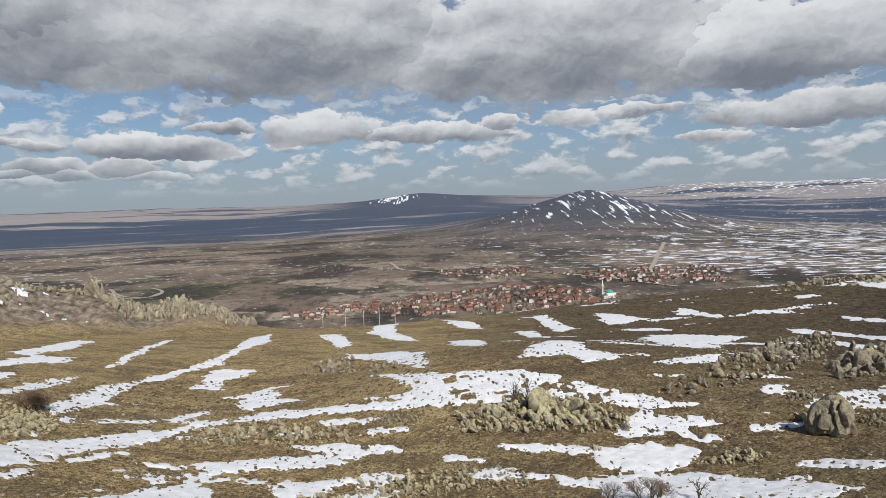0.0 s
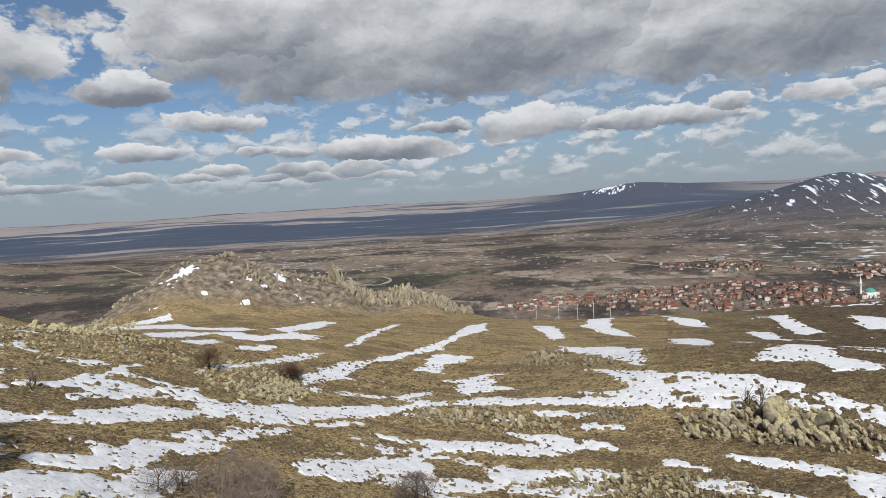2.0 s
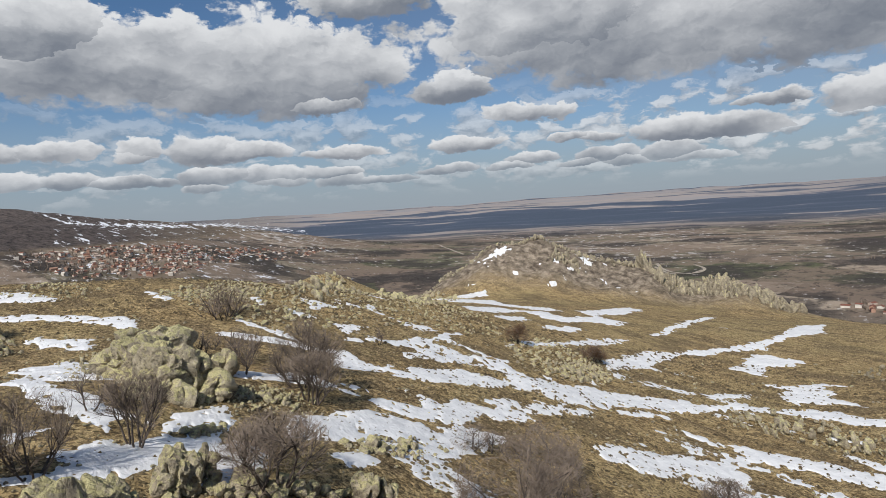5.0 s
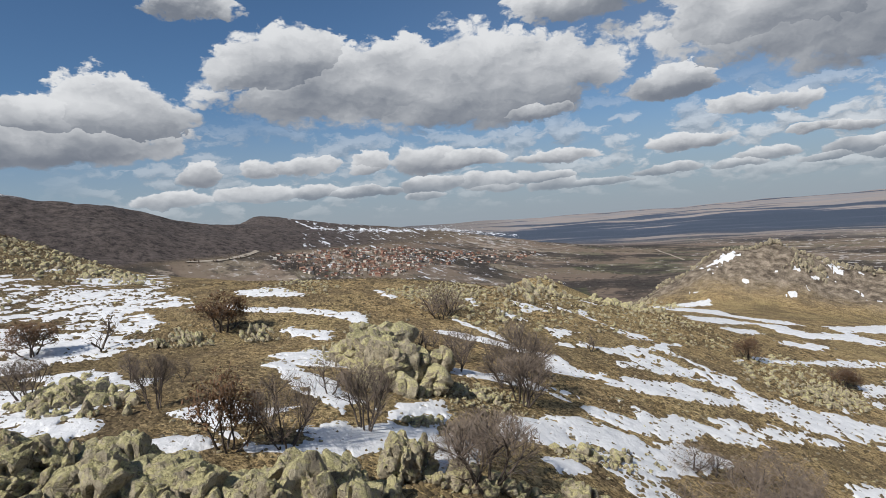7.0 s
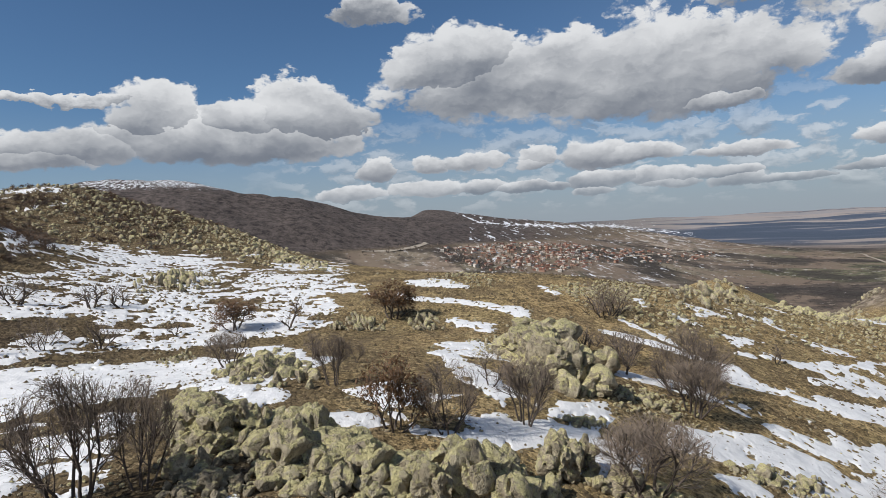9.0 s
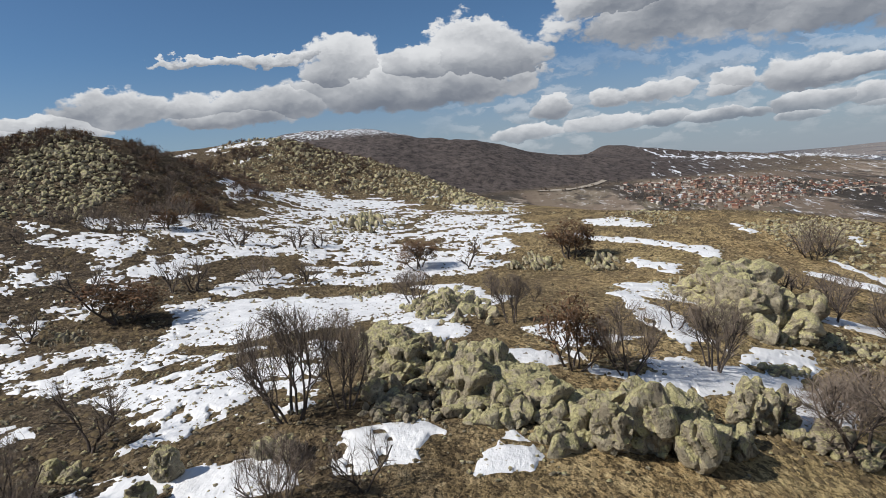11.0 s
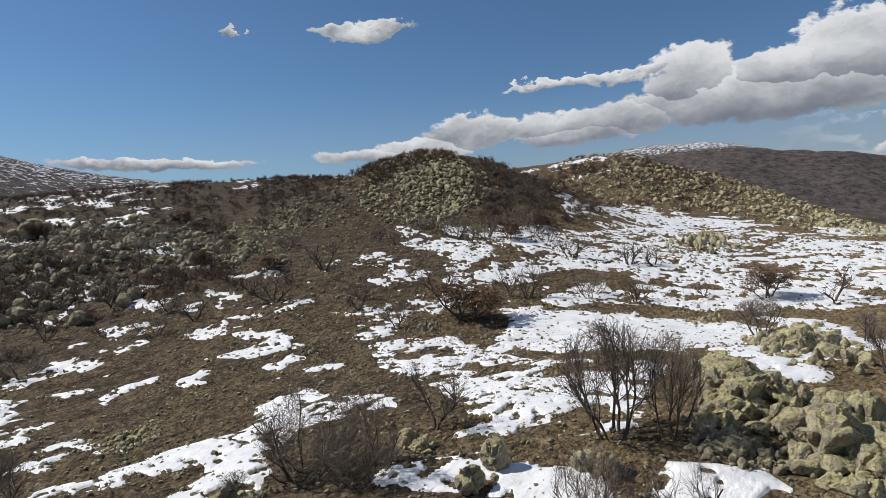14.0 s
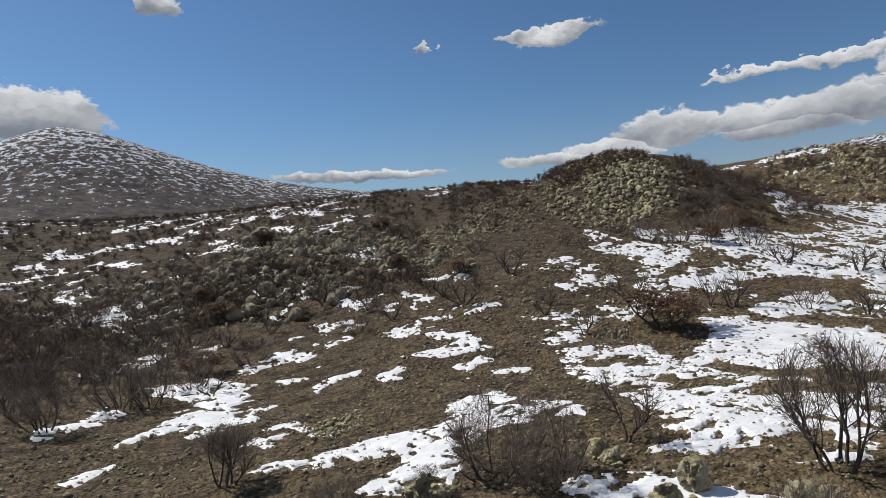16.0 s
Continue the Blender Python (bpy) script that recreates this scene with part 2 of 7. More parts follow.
def ground_material():
    m, nt, b = material("dry_grass_and_land", 0.95, 0.1)
    p = place(nt)
    # dry grass with tufts, moss and bare soil
    big = noise_node(nt, p, 0.05, 5, 0.6)
    mid = noise_node(nt, p, 0.6, 6, 0.65)
    fine = noise_node(nt, p, 4.0, 5, 0.7)
    grass = ramp(nt, mid.outputs[0], (0.33, (0.15, 0.102, 0.05)), (0.48, (0.41, 0.295, 0.148)), (0.66, (0.60, 0.455, 0.24)))
    grass = mix_rgb(nt, remap(nt, big.outputs[0], 0.42, 0.62, 0, 0.6), grass, (0.41, 0.325, 0.165))
    # worn brown turf in broad patches, streaked along the slope
    worn = noise_node(nt, stretched(nt, p, (0.07, 0.16, 0.1), 20), 1.0, 6, 0.66)
    grass = mix_rgb(nt, remap(nt, worn.outputs[0], 0.47, 0.60, 0, 0.72), grass, (0.17, 0.125, 0.077))
    tuft = noise_node(nt, p, 2.2, 4, 0.75)
    grass = mix_rgb(nt, remap(nt, fine.outputs[0], 0.49, 0.58, 0, 0.75), grass, (0.06, 0.042, 0.023))
    grass = mix_rgb(nt, remap(nt, tuft.outputs[0], 0.54, 0.60, 0, 0.65), grass, (0.055, 0.04, 0.024))
    grass = mix_rgb(nt, remap(nt, tuft.outputs[0], 0.36, 0.44, 0.85, 0), grass, (0.60, 0.47, 0.26))
    # leaf litter and scrub floor
    scrub = ramp(nt, mid.outputs[0], (0.34, (0.030, 0.023, 0.017)), (0.5, (0.095, 0.071, 0.048)), (0.68, (0.19, 0.147, 0.10)))
    scrub = mix_rgb(nt, remap(nt, fine.outputs[0], 0.47, 0.57, 0, 0.8), scrub, (0.018, 0.014, 0.011))
    scrub = mix_rgb(nt, remap(nt, tuft.outputs[0], 0.34, 0.44, 0.8, 0), scrub, (0.27, 0.21, 0.145))
    land = mix_rgb(nt, attribute(nt, "scrub"), grass, scrub)
    land = mix_rgb(nt, attribute(nt, "rocky"), land, ramp(nt, noise_node(nt, p, 0.35, 6, 0.7).outputs[0], (0.36, (0.085, 0.068, 0.054)), (0.5, (0.205, 0.168, 0.13)), (0.64, (0.37, 0.31, 0.245))))
    # the plain: long fields of plough, stubble and green crop
    fp = stretched(nt, p, (0.0048, 0.0075, 0), 14)
    cells = nt.nodes.new("ShaderNodeTexVoronoi")
    link(nt, fp, cells.inputs["Vector"])
    cells.inputs["Scale"].default_value = 1.0
    tint = nt.nodes.new("ShaderNodeSeparateColor")
    link(nt, cells.outputs["Color"], tint.inputs[0])
    field = ramp(nt, tint.outputs[0], (0.0, (0.065, 0.054, 0.048)), (0.25, (0.16, 0.13, 0.105)), (0.5, (0.085, 0.072, 0.062)), (0.72, (0.08, 0.09, 0.05)), (0.95, (0.34, 0.28, 0.22)))
    wide = noise_node(nt, stretched(nt, p, (0.0011, 0.0019, 0), 5), 1.0, 5, 0.6)
    field = mix_rgb(nt, remap(nt, wide.outputs[0], 0.46, 0.60, 0, 0.6), field, (0.25, 0.20, 0.155))
    rough_land = noise_node(nt, p, 0.022, 6, 0.72)
    field = mix_rgb(nt, remap(nt, rough_land.outputs[0], 0.52, 0.62, 0, 0.7), field, (0.055, 0.045, 0.04))
    hedge = nt.nodes.new("ShaderNodeTexVoronoi")
    hedge.feature = "DISTANCE_TO_EDGE"
    link(nt, fp, hedge.inputs["Vector"])
    hedge.inputs["Scale"].default_value = 1.0
    field = mix_rgb(nt, remap(nt, hedge.outputs["Distance"], 0.0, 0.045, 0.35, 0), field, (0.05, 0.042, 0.036))
    lane = nt.nodes.new("ShaderNodeCombineXYZ")
    link(nt, math_node(nt, "MULTIPLY", attribute(nt, "swing"), 0.55), lane.inputs[0])
    link(nt, math_node(nt, "MULTIPLY", attribute(nt, "reach"), 26.0), lane.inputs[1])
    lanes = noise_node(nt, lane.outputs[0], 1.0, 5, 0.7)
    field = mix_rgb(nt, remap(nt, lanes.outputs[0], 0.40, 0.46, 0.7, 0), field, (0.065, 0.055, 0.05))
    field = mix_rgb(nt, remap(nt, lanes.outputs[0], 0.57, 0.64, 0, 0.7), field, (0.36, 0.30, 0.245))
    # hedges, orchards, sheds and last snow, too small to tell apart
    crumb = nt.nodes.new("ShaderNodeCombineXYZ")
    link(nt, math_node(nt, "MULTIPLY", attribute(nt, "swing"), 1.3), crumb.inputs[0])
    link(nt, math_node(nt, "MULTIPLY", math_node(nt, "LOGARITHM", attribute(nt, "reach"), 2.718), 42.0), crumb.inputs[1])
    crumbs = noise_node(nt, crumb.outputs[0], 1.0, 4, 0.7)
    band_at = nt.nodes.new("ShaderNodeCombineXYZ")
    link(nt, math_node(nt, "MULTIPLY", attribute(nt, "swing"), 0.13), band_at.inputs[0])
    link(nt, math_node(nt, "MULTIPLY", attribute(nt, "reach"), 4.6), band_at.inputs[1])
    bands = noise_node(nt, band_at.outputs[0], 1.0, 5, 0.55)
    field = mix_rgb(nt, remap(nt, bands.outputs[0], 0.50, 0.56, 0, 0.72), field, (0.215, 0.165, 0.128))
    # dark bands painted into the fields in place of cloud shadows
    field = mix_rgb(nt, remap(nt, bands.outputs[0], 0.42, 0.48, 0.8, 0), field, (0.048, 0.042, 0.04))
    crumb_v = math_node(nt, "ADD", crumbs.outputs[0], math_node(nt, "MULTIPLY_ADD", wide.outputs[0], 0.5, -0.25))
    field = mix_rgb(nt, remap(nt, crumb_v, 0.34, 0.42, 0.7, 0), field, (0.035, 0.029, 0.027))
    field = mix_rgb(nt, remap(nt, crumb_v, 0.595, 0.66, 0, 0.75), field, (0.50, 0.47, 0.45))
    # the last miles: pale strips in land tinted by painted blue-grey haze and cloud shade
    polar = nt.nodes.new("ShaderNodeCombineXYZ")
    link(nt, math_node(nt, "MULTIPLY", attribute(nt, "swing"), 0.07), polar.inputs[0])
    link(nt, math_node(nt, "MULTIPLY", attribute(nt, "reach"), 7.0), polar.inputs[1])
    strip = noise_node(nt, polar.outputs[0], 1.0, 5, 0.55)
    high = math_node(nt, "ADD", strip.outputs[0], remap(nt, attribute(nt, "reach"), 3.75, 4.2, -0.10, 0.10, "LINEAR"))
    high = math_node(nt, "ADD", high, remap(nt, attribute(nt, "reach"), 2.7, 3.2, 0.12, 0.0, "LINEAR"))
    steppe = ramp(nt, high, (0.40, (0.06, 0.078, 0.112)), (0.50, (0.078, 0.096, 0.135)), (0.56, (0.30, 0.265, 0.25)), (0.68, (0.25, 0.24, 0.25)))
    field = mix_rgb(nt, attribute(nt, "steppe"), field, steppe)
    land = mix_rgb(nt, attribute(nt, "plain"), land, field)
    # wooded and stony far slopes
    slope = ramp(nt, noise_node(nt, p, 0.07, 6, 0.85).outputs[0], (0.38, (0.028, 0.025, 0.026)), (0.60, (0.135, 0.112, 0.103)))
    # the same haze tint is put into the colour of the farthest slopes and peaks
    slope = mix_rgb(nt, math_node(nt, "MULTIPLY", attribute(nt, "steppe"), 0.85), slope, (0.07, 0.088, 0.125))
    land = mix_rgb(nt, attribute(nt, "slope"), land, slope)
    # far snow: furrow streaks on the plain, drifts and scrub-speckled sheets on the heights
    sn = noise_node(nt, stretched(nt, p, (0.022, 0.056, 0.02), 10), 1.0, 5, 0.62)
    gully = noise_node(nt, stretched(nt, p, (0.05, 0.007, 0.012), -14), 1.0, 4, 0.6)
    speck = noise_node(nt, p, 0.15, 4, 0.7)
    grainy = mix_rgb(nt, attribute(nt, "speckle"), sn.outputs[0], speck.outputs[0])
    grainy = mix_rgb(nt, attribute(nt, "gully"), grainy, gully.outputs[0])
    cover = math_node(nt, "ADD", attribute(nt, "drift"), math_node(nt, "MULTIPLY", math_node(nt, "SUBTRACT", grainy, 0.5), 2.6))
    cover = remap(nt, cover, 0.44, 0.56)
    land = mix_rgb(nt, cover, land, (0.72, 0.75, 0.80))
    link(nt, land, b.inputs["Base Color"])
    h = math_node(nt, "ADD", math_node(nt, "MULTIPLY", mid.outputs[0], 0.6), math_node(nt, "MULTIPLY", fine.outputs[0], 0.25))
    clod = noise_node(nt, p, 1.6, 3, 0.6)
    bump(nt, b, math_node(nt, "ADD", h, math_node(nt, "MULTIPLY", clod.outputs[0], 0.5)), 1.0, 1.1)
    return m


def snow_material():
    m, nt, b = material("old_snow", 0.6, 0.3)
    p = place(nt)
    a = noise_node(nt, p, 0.8, 5, 0.6)
    f = noise_node(nt, stretched(nt, p, (2.2, 5.0, 3.0), 35), 1.0, 4, 0.6)
    base = ramp(nt, a.outputs[0], (0.30, (0.60, 0.61, 0.635)), (0.60, (0.77, 0.775, 0.79)))
    dirt = remap(nt, noise_node(nt, p, 2.5, 6, 0.7).outputs[0], 0.64, 0.74, 0, 0.45)
    base = mix_rgb(nt, dirt, base, (0.30, 0.24, 0.18))
    link(nt, base, b.inputs["Base Color"])
    bump(nt, b, math_node(nt, "ADD", a.outputs[0], math_node(nt, "MULTIPLY", f.outputs[0], 0.35)), 0.6, 0.3)
    return m


def rock_material(name, lichen, tone=1.0):
    m, nt, b = material(name, 0.92, 0.25)
    p = place(nt)
    info = nt.nodes.new("ShaderNodeObjectInfo")
    a = noise_node(nt, p, 1.4, 6, 0.65)
    c = noise_node(nt, p, 7.0, 6, 0.7)
    stone = ramp(nt, a.outputs[0], (0.30, (0.17 * tone, 0.148 * tone, 0.115 * tone)), (0.5, (0.34 * tone, 0.30 * tone, 0.215 * tone)), (0.70, (0.50 * tone, 0.445 * tone, 0.325 * tone)))
    stone = mix_rgb(nt, math_node(nt, "MULTIPLY", info.outputs["Random"], 0.35), stone, (0.30, 0.24, 0.19))
    moss = ramp(nt, c.outputs[0], (0.3, (0.31, 0.28, 0.135)), (0.65, (0.68, 0.625, 0.33)))
    up = nt.nodes.new("ShaderNodeSeparateXYZ")
    link(nt, place(nt, "Normal"), up.inputs[0])
    on = math_node(nt, "ADD", math_node(nt, "MULTIPLY", up.outputs[2], 0.25), math_node(nt, "MULTIPLY", noise_node(nt, p, 2.4, 5, 0.65).outputs[0], 1.0))
    on = remap(nt, on, 0.72 - lichen, 0.88 - lichen, 0, 0.85)
    stone = mix_rgb(nt, on, stone, moss)
    cracks = nt.nodes.new("ShaderNodeTexVoronoi")
    cracks.feature = "DISTANCE_TO_EDGE"
    cracks.inputs["Scale"].default_value = 1.3
    warp = noise_node(nt, p, 1.1, 3, 0.6)
    link(nt, mix_rgb(nt, 1.0, p, mix_rgb(nt, 1.0, warp.outputs["Color"], (1.6, 1.6, 1.6), "MULTIPLY"), "ADD"), cracks.inputs["Vector"])
    line = remap(nt, cracks.outputs["Distance"], 0.0, 0.05)
    stone = mix_rgb(nt, math_node(nt, "MULTIPLY", math_node(nt, "SUBTRACT", 1.0, line), 0.2), stone, (0.05, 0.042, 0.035))
    # dark weathered pits and soot-black lichen
    pit = noise_node(nt, p, 5.0, 6, 0.75)
    stone = mix_rgb(nt, remap(nt, pit.outputs[0], 0.53, 0.62, 0, 0.55), stone, (0.05, 0.043, 0.034))
    link(nt, stone, b.inputs["Base Color"])
    h = math_node(nt, "ADD", math_node(nt, "MULTIPLY", a.outputs[0], 0.6), math_node(nt, "ADD", math_node(nt, "MULTIPLY", c.outputs[0], 0.3), math_node(nt, "ADD", math_node(nt, "MULTIPLY", line, 0.12), math_node(nt, "MULTIPLY", pit.outputs[0], -0.5))))
    bump(nt, b, h, 1.0, 0.35)
    return m


def plain_material(name, c0, c1, scale=3.0, rough=0.9, relief=0.02, vary=0.25):
    m, nt, b = material(name, rough, 0.2)
    n = noise_node(nt, own_place(nt), scale, 5, 0.6)
    info = nt.nodes.new("ShaderNodeObjectInfo")
    col = ramp(nt, n.outputs[0], (0.3, c0), (0.7, c1))
    col = mix_rgb(nt, math_node(nt, "MULTIPLY", info.outputs["Random"], vary), col, tuple(0.55 * v for v in c0))
    link(nt, col, b.inputs["Base Color"])
    bump(nt, b, n.outputs[0], 0.6, relief)
    return m


LAND = ground_material()
SNOW = snow_material()
ROCK = rock_material("lichen_granite", 0.175, 1.22)
ROCK_GREY = rock_material("weathered_granite", 0.07, 0.88)
BARK = plain_material("grey_brown_bark", (0.05, 0.04, 0.034), (0.15, 0.122, 0.105), 6, 0.95, 0.02, 0.4)
TWIG = plain_material("twig_bark", (0.15, 0.12, 0.098), (0.31, 0.248, 0.20), 2, 0.95, 0.01, 0.5)
DEAD_LEAF = plain_material("dead_oak_leaf", (0.115, 0.064, 0.036), (0.235, 0.14, 0.08), 2, 0.85, 0.01, 0.5)
SCRUB_TWIG = plain_material("dark_scrub_twig", (0.09, 0.071, 0.06), (0.20, 0.155, 0.127), 0.6, 0.95, 0.01, 0.0)


# ---- the lie of the land (metres; the eye is at the origin, shifted up by EYE) ----
EYE = 150.0


def smooth(v):
    v = np.clip(v, 0.0, 1.0)
    return v * v * (3 - 2 * v)


def lattice(i, j, seed):
    n = (i.astype(np.int64) * 374761393 + j.astype(np.int64) * 668265263 + seed * 1442695041) & 0xFFFFFFFF
    n = ((n ^ (n >> 13)) * 1274126177) & 0xFFFFFFFF
    n = ((n ^ (n >> 16)) * 2246822519) & 0xFFFFFFFF
    return ((n ^ (n >> 15)) & 0xFFFF) / 65535.0


def grain(x, y, size, seed=0):
    """Smooth value noise in -1..1."""
    x, y = np.asarray(x, float) / size, np.asarray(y, float) / size
    i, j = np.floor(x), np.floor(y)
    u, v = smooth(x - i), smooth(y - j)
    a, b = lattice(i, j, seed), lattice(i + 1, j, seed)
    c, d = lattice(i, j + 1, seed), lattice(i + 1, j + 1, seed)
    return 2 * ((a * (1 - u) + b * u) * (1 - v) + (c * (1 - u) + d * u) * v) - 1


def fractal(x, y, size, seed=0, octaves=4):
    total, weight = 0.0, 1.0
    for k in range(octaves):
        total = total + weight * grain(x + 17.3 * k, y - 9.1 * k, size / 2 ** k, seed + k)
        weight *= 0.5
    return total / 1.6


def bearing(az, d):
    """A place d metres away at az degrees to the left of the y axis."""
    a = np.radians(az)
    return -np.sin(a) * d, np.cos(a) * d


def swell(x, y, az, d, along, across, power=1.0):
    """A rounded rise of height 1, its width across and its depth along the line of sight from the knoll."""
    cx, cy = bearing(az, d)
    a = np.radians(az)
    dx, dy = x - cx, y - cy
    r = -np.sin(a) * dx + np.cos(a) * dy
    s = np.cos(a) * dx + np.sin(a) * dy
    return np.exp(-(0.5 * ((r / along) ** 2 + (s / across) ** 2)) ** power)


# rings of swells round the knoll: distance, spread, first bearing, step, heights
RINGS = (
    (30, 20, 30, 36, (-5.2, 3.6, 2.5, 0.2, -2.1)),
    (65, 27, -30, 35, (-7.1, -5.4, -1.0, 1.1, -2.6, -1.3, -5.7)),
    (110, 38, -35, 27, (-6.8, 8.3, -9.6, 3.4, 9.0, -2.0, 5.7, -3.5, -7.1)),
    (190, 55, -35, 27, (-9.7, -5.2, 0.8, 7.1, 3.8, 12.4, -6.3, 7.3, -20.4)),
    (300, 75, -35, 27, (14.6, 10.8, 5.4, 2.6, 6.8, -4.4, 20.3, 5.1, 10.2)),
    (430, 110, -35, 36, (-31.3, -29.2, 4.6, -1.1, 30.0, -10.9, -49.5)),
)
BENCH = (-10.42, 0.0800, -0.1500)
# single rises: bearing, distance, height, depth, width, shape
RISES = (
    (128.5, 166, 18.0, 21, 23, 1.1),
    (142, 258, 2.0, 30, 45, 1.0),
    (112, 275, 18.0, 40, 30, 0.9),
    (102, 243, 8.0, 25, 22, 1.0),
    (39.5, 285, 24.0, 22, 24, 0.75),
    (32, 283, 9.0, 16, 22, 0.9),
    (46, 278, 9.0, 18, 18, 0.9),
    (24, 282, 8.0, 14, 24, 0.9),
    (43.5, 282, 3.4, 18, 13, 1.0),
    (37.6, 283, 2.6, 18, 10, 1.0),
    (30.0, 282, 3.6, 16, 7, 1.0),
    (21.8, 278, 3.0, 14, 7, 1.0),
    (49.5, 281, -6.0, 18, 13, 1.0),
    (26.7, 276, -2.6, 14, 6, 1.0),
    (58.6, 190, 7.5, 10, 10, 0.9),
    (162, 122, 5.0, 12, 14, 0.9),
    (74, 48, 0.8, 5, 6, 1.0),
    (0, 0, 10.3, 6.5, 6.5, 1.0),
)
# far hills: bearing, distance, height, depth, width, shape
FAR = (
    (-13.2, 2700, 172, 420, 300, 0.72),
    (2.2, 4200, 84, 380, 330, 0.7),
    (-7, 4500, 22, 300, 650, 1.0),
    (-29, 4750, 82, 250, 900, 1.0),
    (-23, 4600, 30, 120, 200, 0.8),
    (17, 4400, 12, 300, 900, 1.0),
    (105, 1500, 203, 330, 430, 1.0),
    (83.2, 2300, 97, 260, 130, 0.8),
    (77, 2280, 14, 220, 130, 1.0),
    (88.5, 1565, -15, 260, 70, 1.0),
    (70, 2350, 66, 220, 420, 1.0),
    (80, 2000, 80, 480, 520, 1.0),
    (177.5, 800, 86, 140, 120, 0.8),
    (170, 900, 82, 170, 420, 1.0),
    (120, 800, 20, 200, 300, 1.0),
)


def hilltop(x, y, rises=True):
    z = BENCH[0] + BENCH[1] * x + BENCH[2] * y
    for d, spread, first, step, heights in RINGS:
        for k, h in enumerate(heights):
            z = z + h * swell(x, y, first + k * step, d, spread, spread)
    if rises:
        for az, d, h, along, across, power in RISES:
            z = z + h * swell(x, y, az, d, along, across, power)
    return z


def outland(x, y):
    d = np.hypot(x, y)
    az = np.degrees(np.arctan2(-x, y)) % 360
    floor = np.interp(az, (0, 58, 70, 100, 132, 200, 260, 320, 360), (-150, -150, -115, -100, 5, 0, -80, -150, -150))
    z = floor + (0 - floor) * smooth((d - 2500) / 2700)
    for a, r, h, along, across, power in FAR:
        z = z + h * swell(x, y, a, r, along, across, power)
    # gullies and shoulders of the long mountain and its neighbour
    z = z + 17 * (fractal(x, y, 210, 37) - 0.5 * np.abs(fractal(x, y, 90, 41))) * np.clip(1.4 * swell(x, y, 105, 1450, 330, 480) + swell(x, y, 80, 2250, 300, 420), 0, 1)
    return z + 0.0035 * d * fractal(x, y, 420, 31) * smooth((d - 500) / 600)


def ground(x, y):
    """Height of the land above the world's zero."""
    x, y = np.asarray(x, float), np.asarray(y, float)
    d = np.hypot(x, y)
    w = smooth((d - 310) / 300)
    z = hilltop(x, y) * (1 - w) + outland(x, y) * w
    near = smooth((d - 6) / 12) * (1 - smooth((d - 500) / 700))
    z = z + near * (0.55 * fractal(x, y, 26, 3) + 0.16 * fractal(x, y, 4.5, 9, 3))
    # ragged crags west of the brow
    c = swell(x, y, 37, 284, 26, 75, 1.5)
    z = z + c * 5.0 * np.abs(fractal(x * 1.0, y * 0.6, 16, 55)) * 1.3
    return z + EYE


# ---- the land: one sheet from the knoll to the horizon ----
def sheet(name, xs, ys, zs, mat, keep=None):
    """A grid of rows by columns as one smooth mesh."""
    rows, cols = xs.shape
    index = np.arange(rows * cols).reshape(rows, cols)
    quads = np.stack([index[:-1, :-1], index[1:, :-1], index[1:, 1:], index[:-1, 1:]], -1).reshape(-1, 4)
    co = np.stack([xs, ys, zs], -1).reshape(-1, 3)
    if keep is not None:
        k = keep.reshape(-1)
        quads = quads[k[quads].any(1)]
        used = np.unique(quads)
        new_index = np.zeros(rows * cols, np.int64)
        new_index[used] = np.arange(len(used))
        quads, co = new_index[quads], co[used]
    else:
        used = np.arange(rows * cols)
    me = bpy.data.meshes.new(name)
    me.vertices.add(len(co))
    me.vertices.foreach_set("co", co.astype(np.float32).ravel())
    me.loops.add(quads.size)
    me.loops.foreach_set("vertex_index", quads.astype(np.int32).ravel())
    me.polygons.add(len(quads))
    me.polygons.foreach_set("loop_start", np.arange(0, quads.size, 4, dtype=np.int32))
    me.polygons.foreach_set("loop_total", np.full(len(quads), 4, np.int32))
    me.polygons.foreach_set("use_smooth", np.ones(len(quads), bool))
    me.update(calc_edges=True)
    me.validate()
    me.materials.append(mat)
    return new(name, me), used


def layer(ob, name, values, used):
    at = ob.data.attributes.new(name, "FLOAT", "POINT")
    at.data.foreach_set("value", values.reshape(-1)[used].astype(np.float32))


azimuths = np.concatenate([np.arange(-42, 186, 0.33), np.arange(186, 318.1, 2.0)])
radii = np.concatenate([[0.05], np.arange(1.0, 14, 1.0), 14 * 1.014 ** np.arange(0, 257), np.geomspace(500, 4950, 150)])
A, D = np.meshgrid(azimuths, radii)
GX, GY = bearing(A, D)
GZ = ground(GX, GY)
land, used = sheet("ground", GX, GY, GZ[:, :], LAND)
A360 = A % 360
far = smooth((D - 450) / 350)
west = np.interp(A360, (0, 60, 70, 76, 250, 300, 360), (0, 0, 0.75, 1, 1, 0, 0)) * smooth((D - 420) / np.where(A360 > 140, 100, 300))
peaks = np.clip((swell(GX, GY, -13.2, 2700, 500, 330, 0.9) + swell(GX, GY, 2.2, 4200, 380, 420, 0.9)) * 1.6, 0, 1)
climb = np.degrees(np.arctan2(GZ - EYE, D))
hillside = np.maximum(smooth((climb + 1.75) / 0.5), smooth((A360 - 95) / 6))
slope = np.clip(np.maximum(west * hillside, peaks), 0, 1)
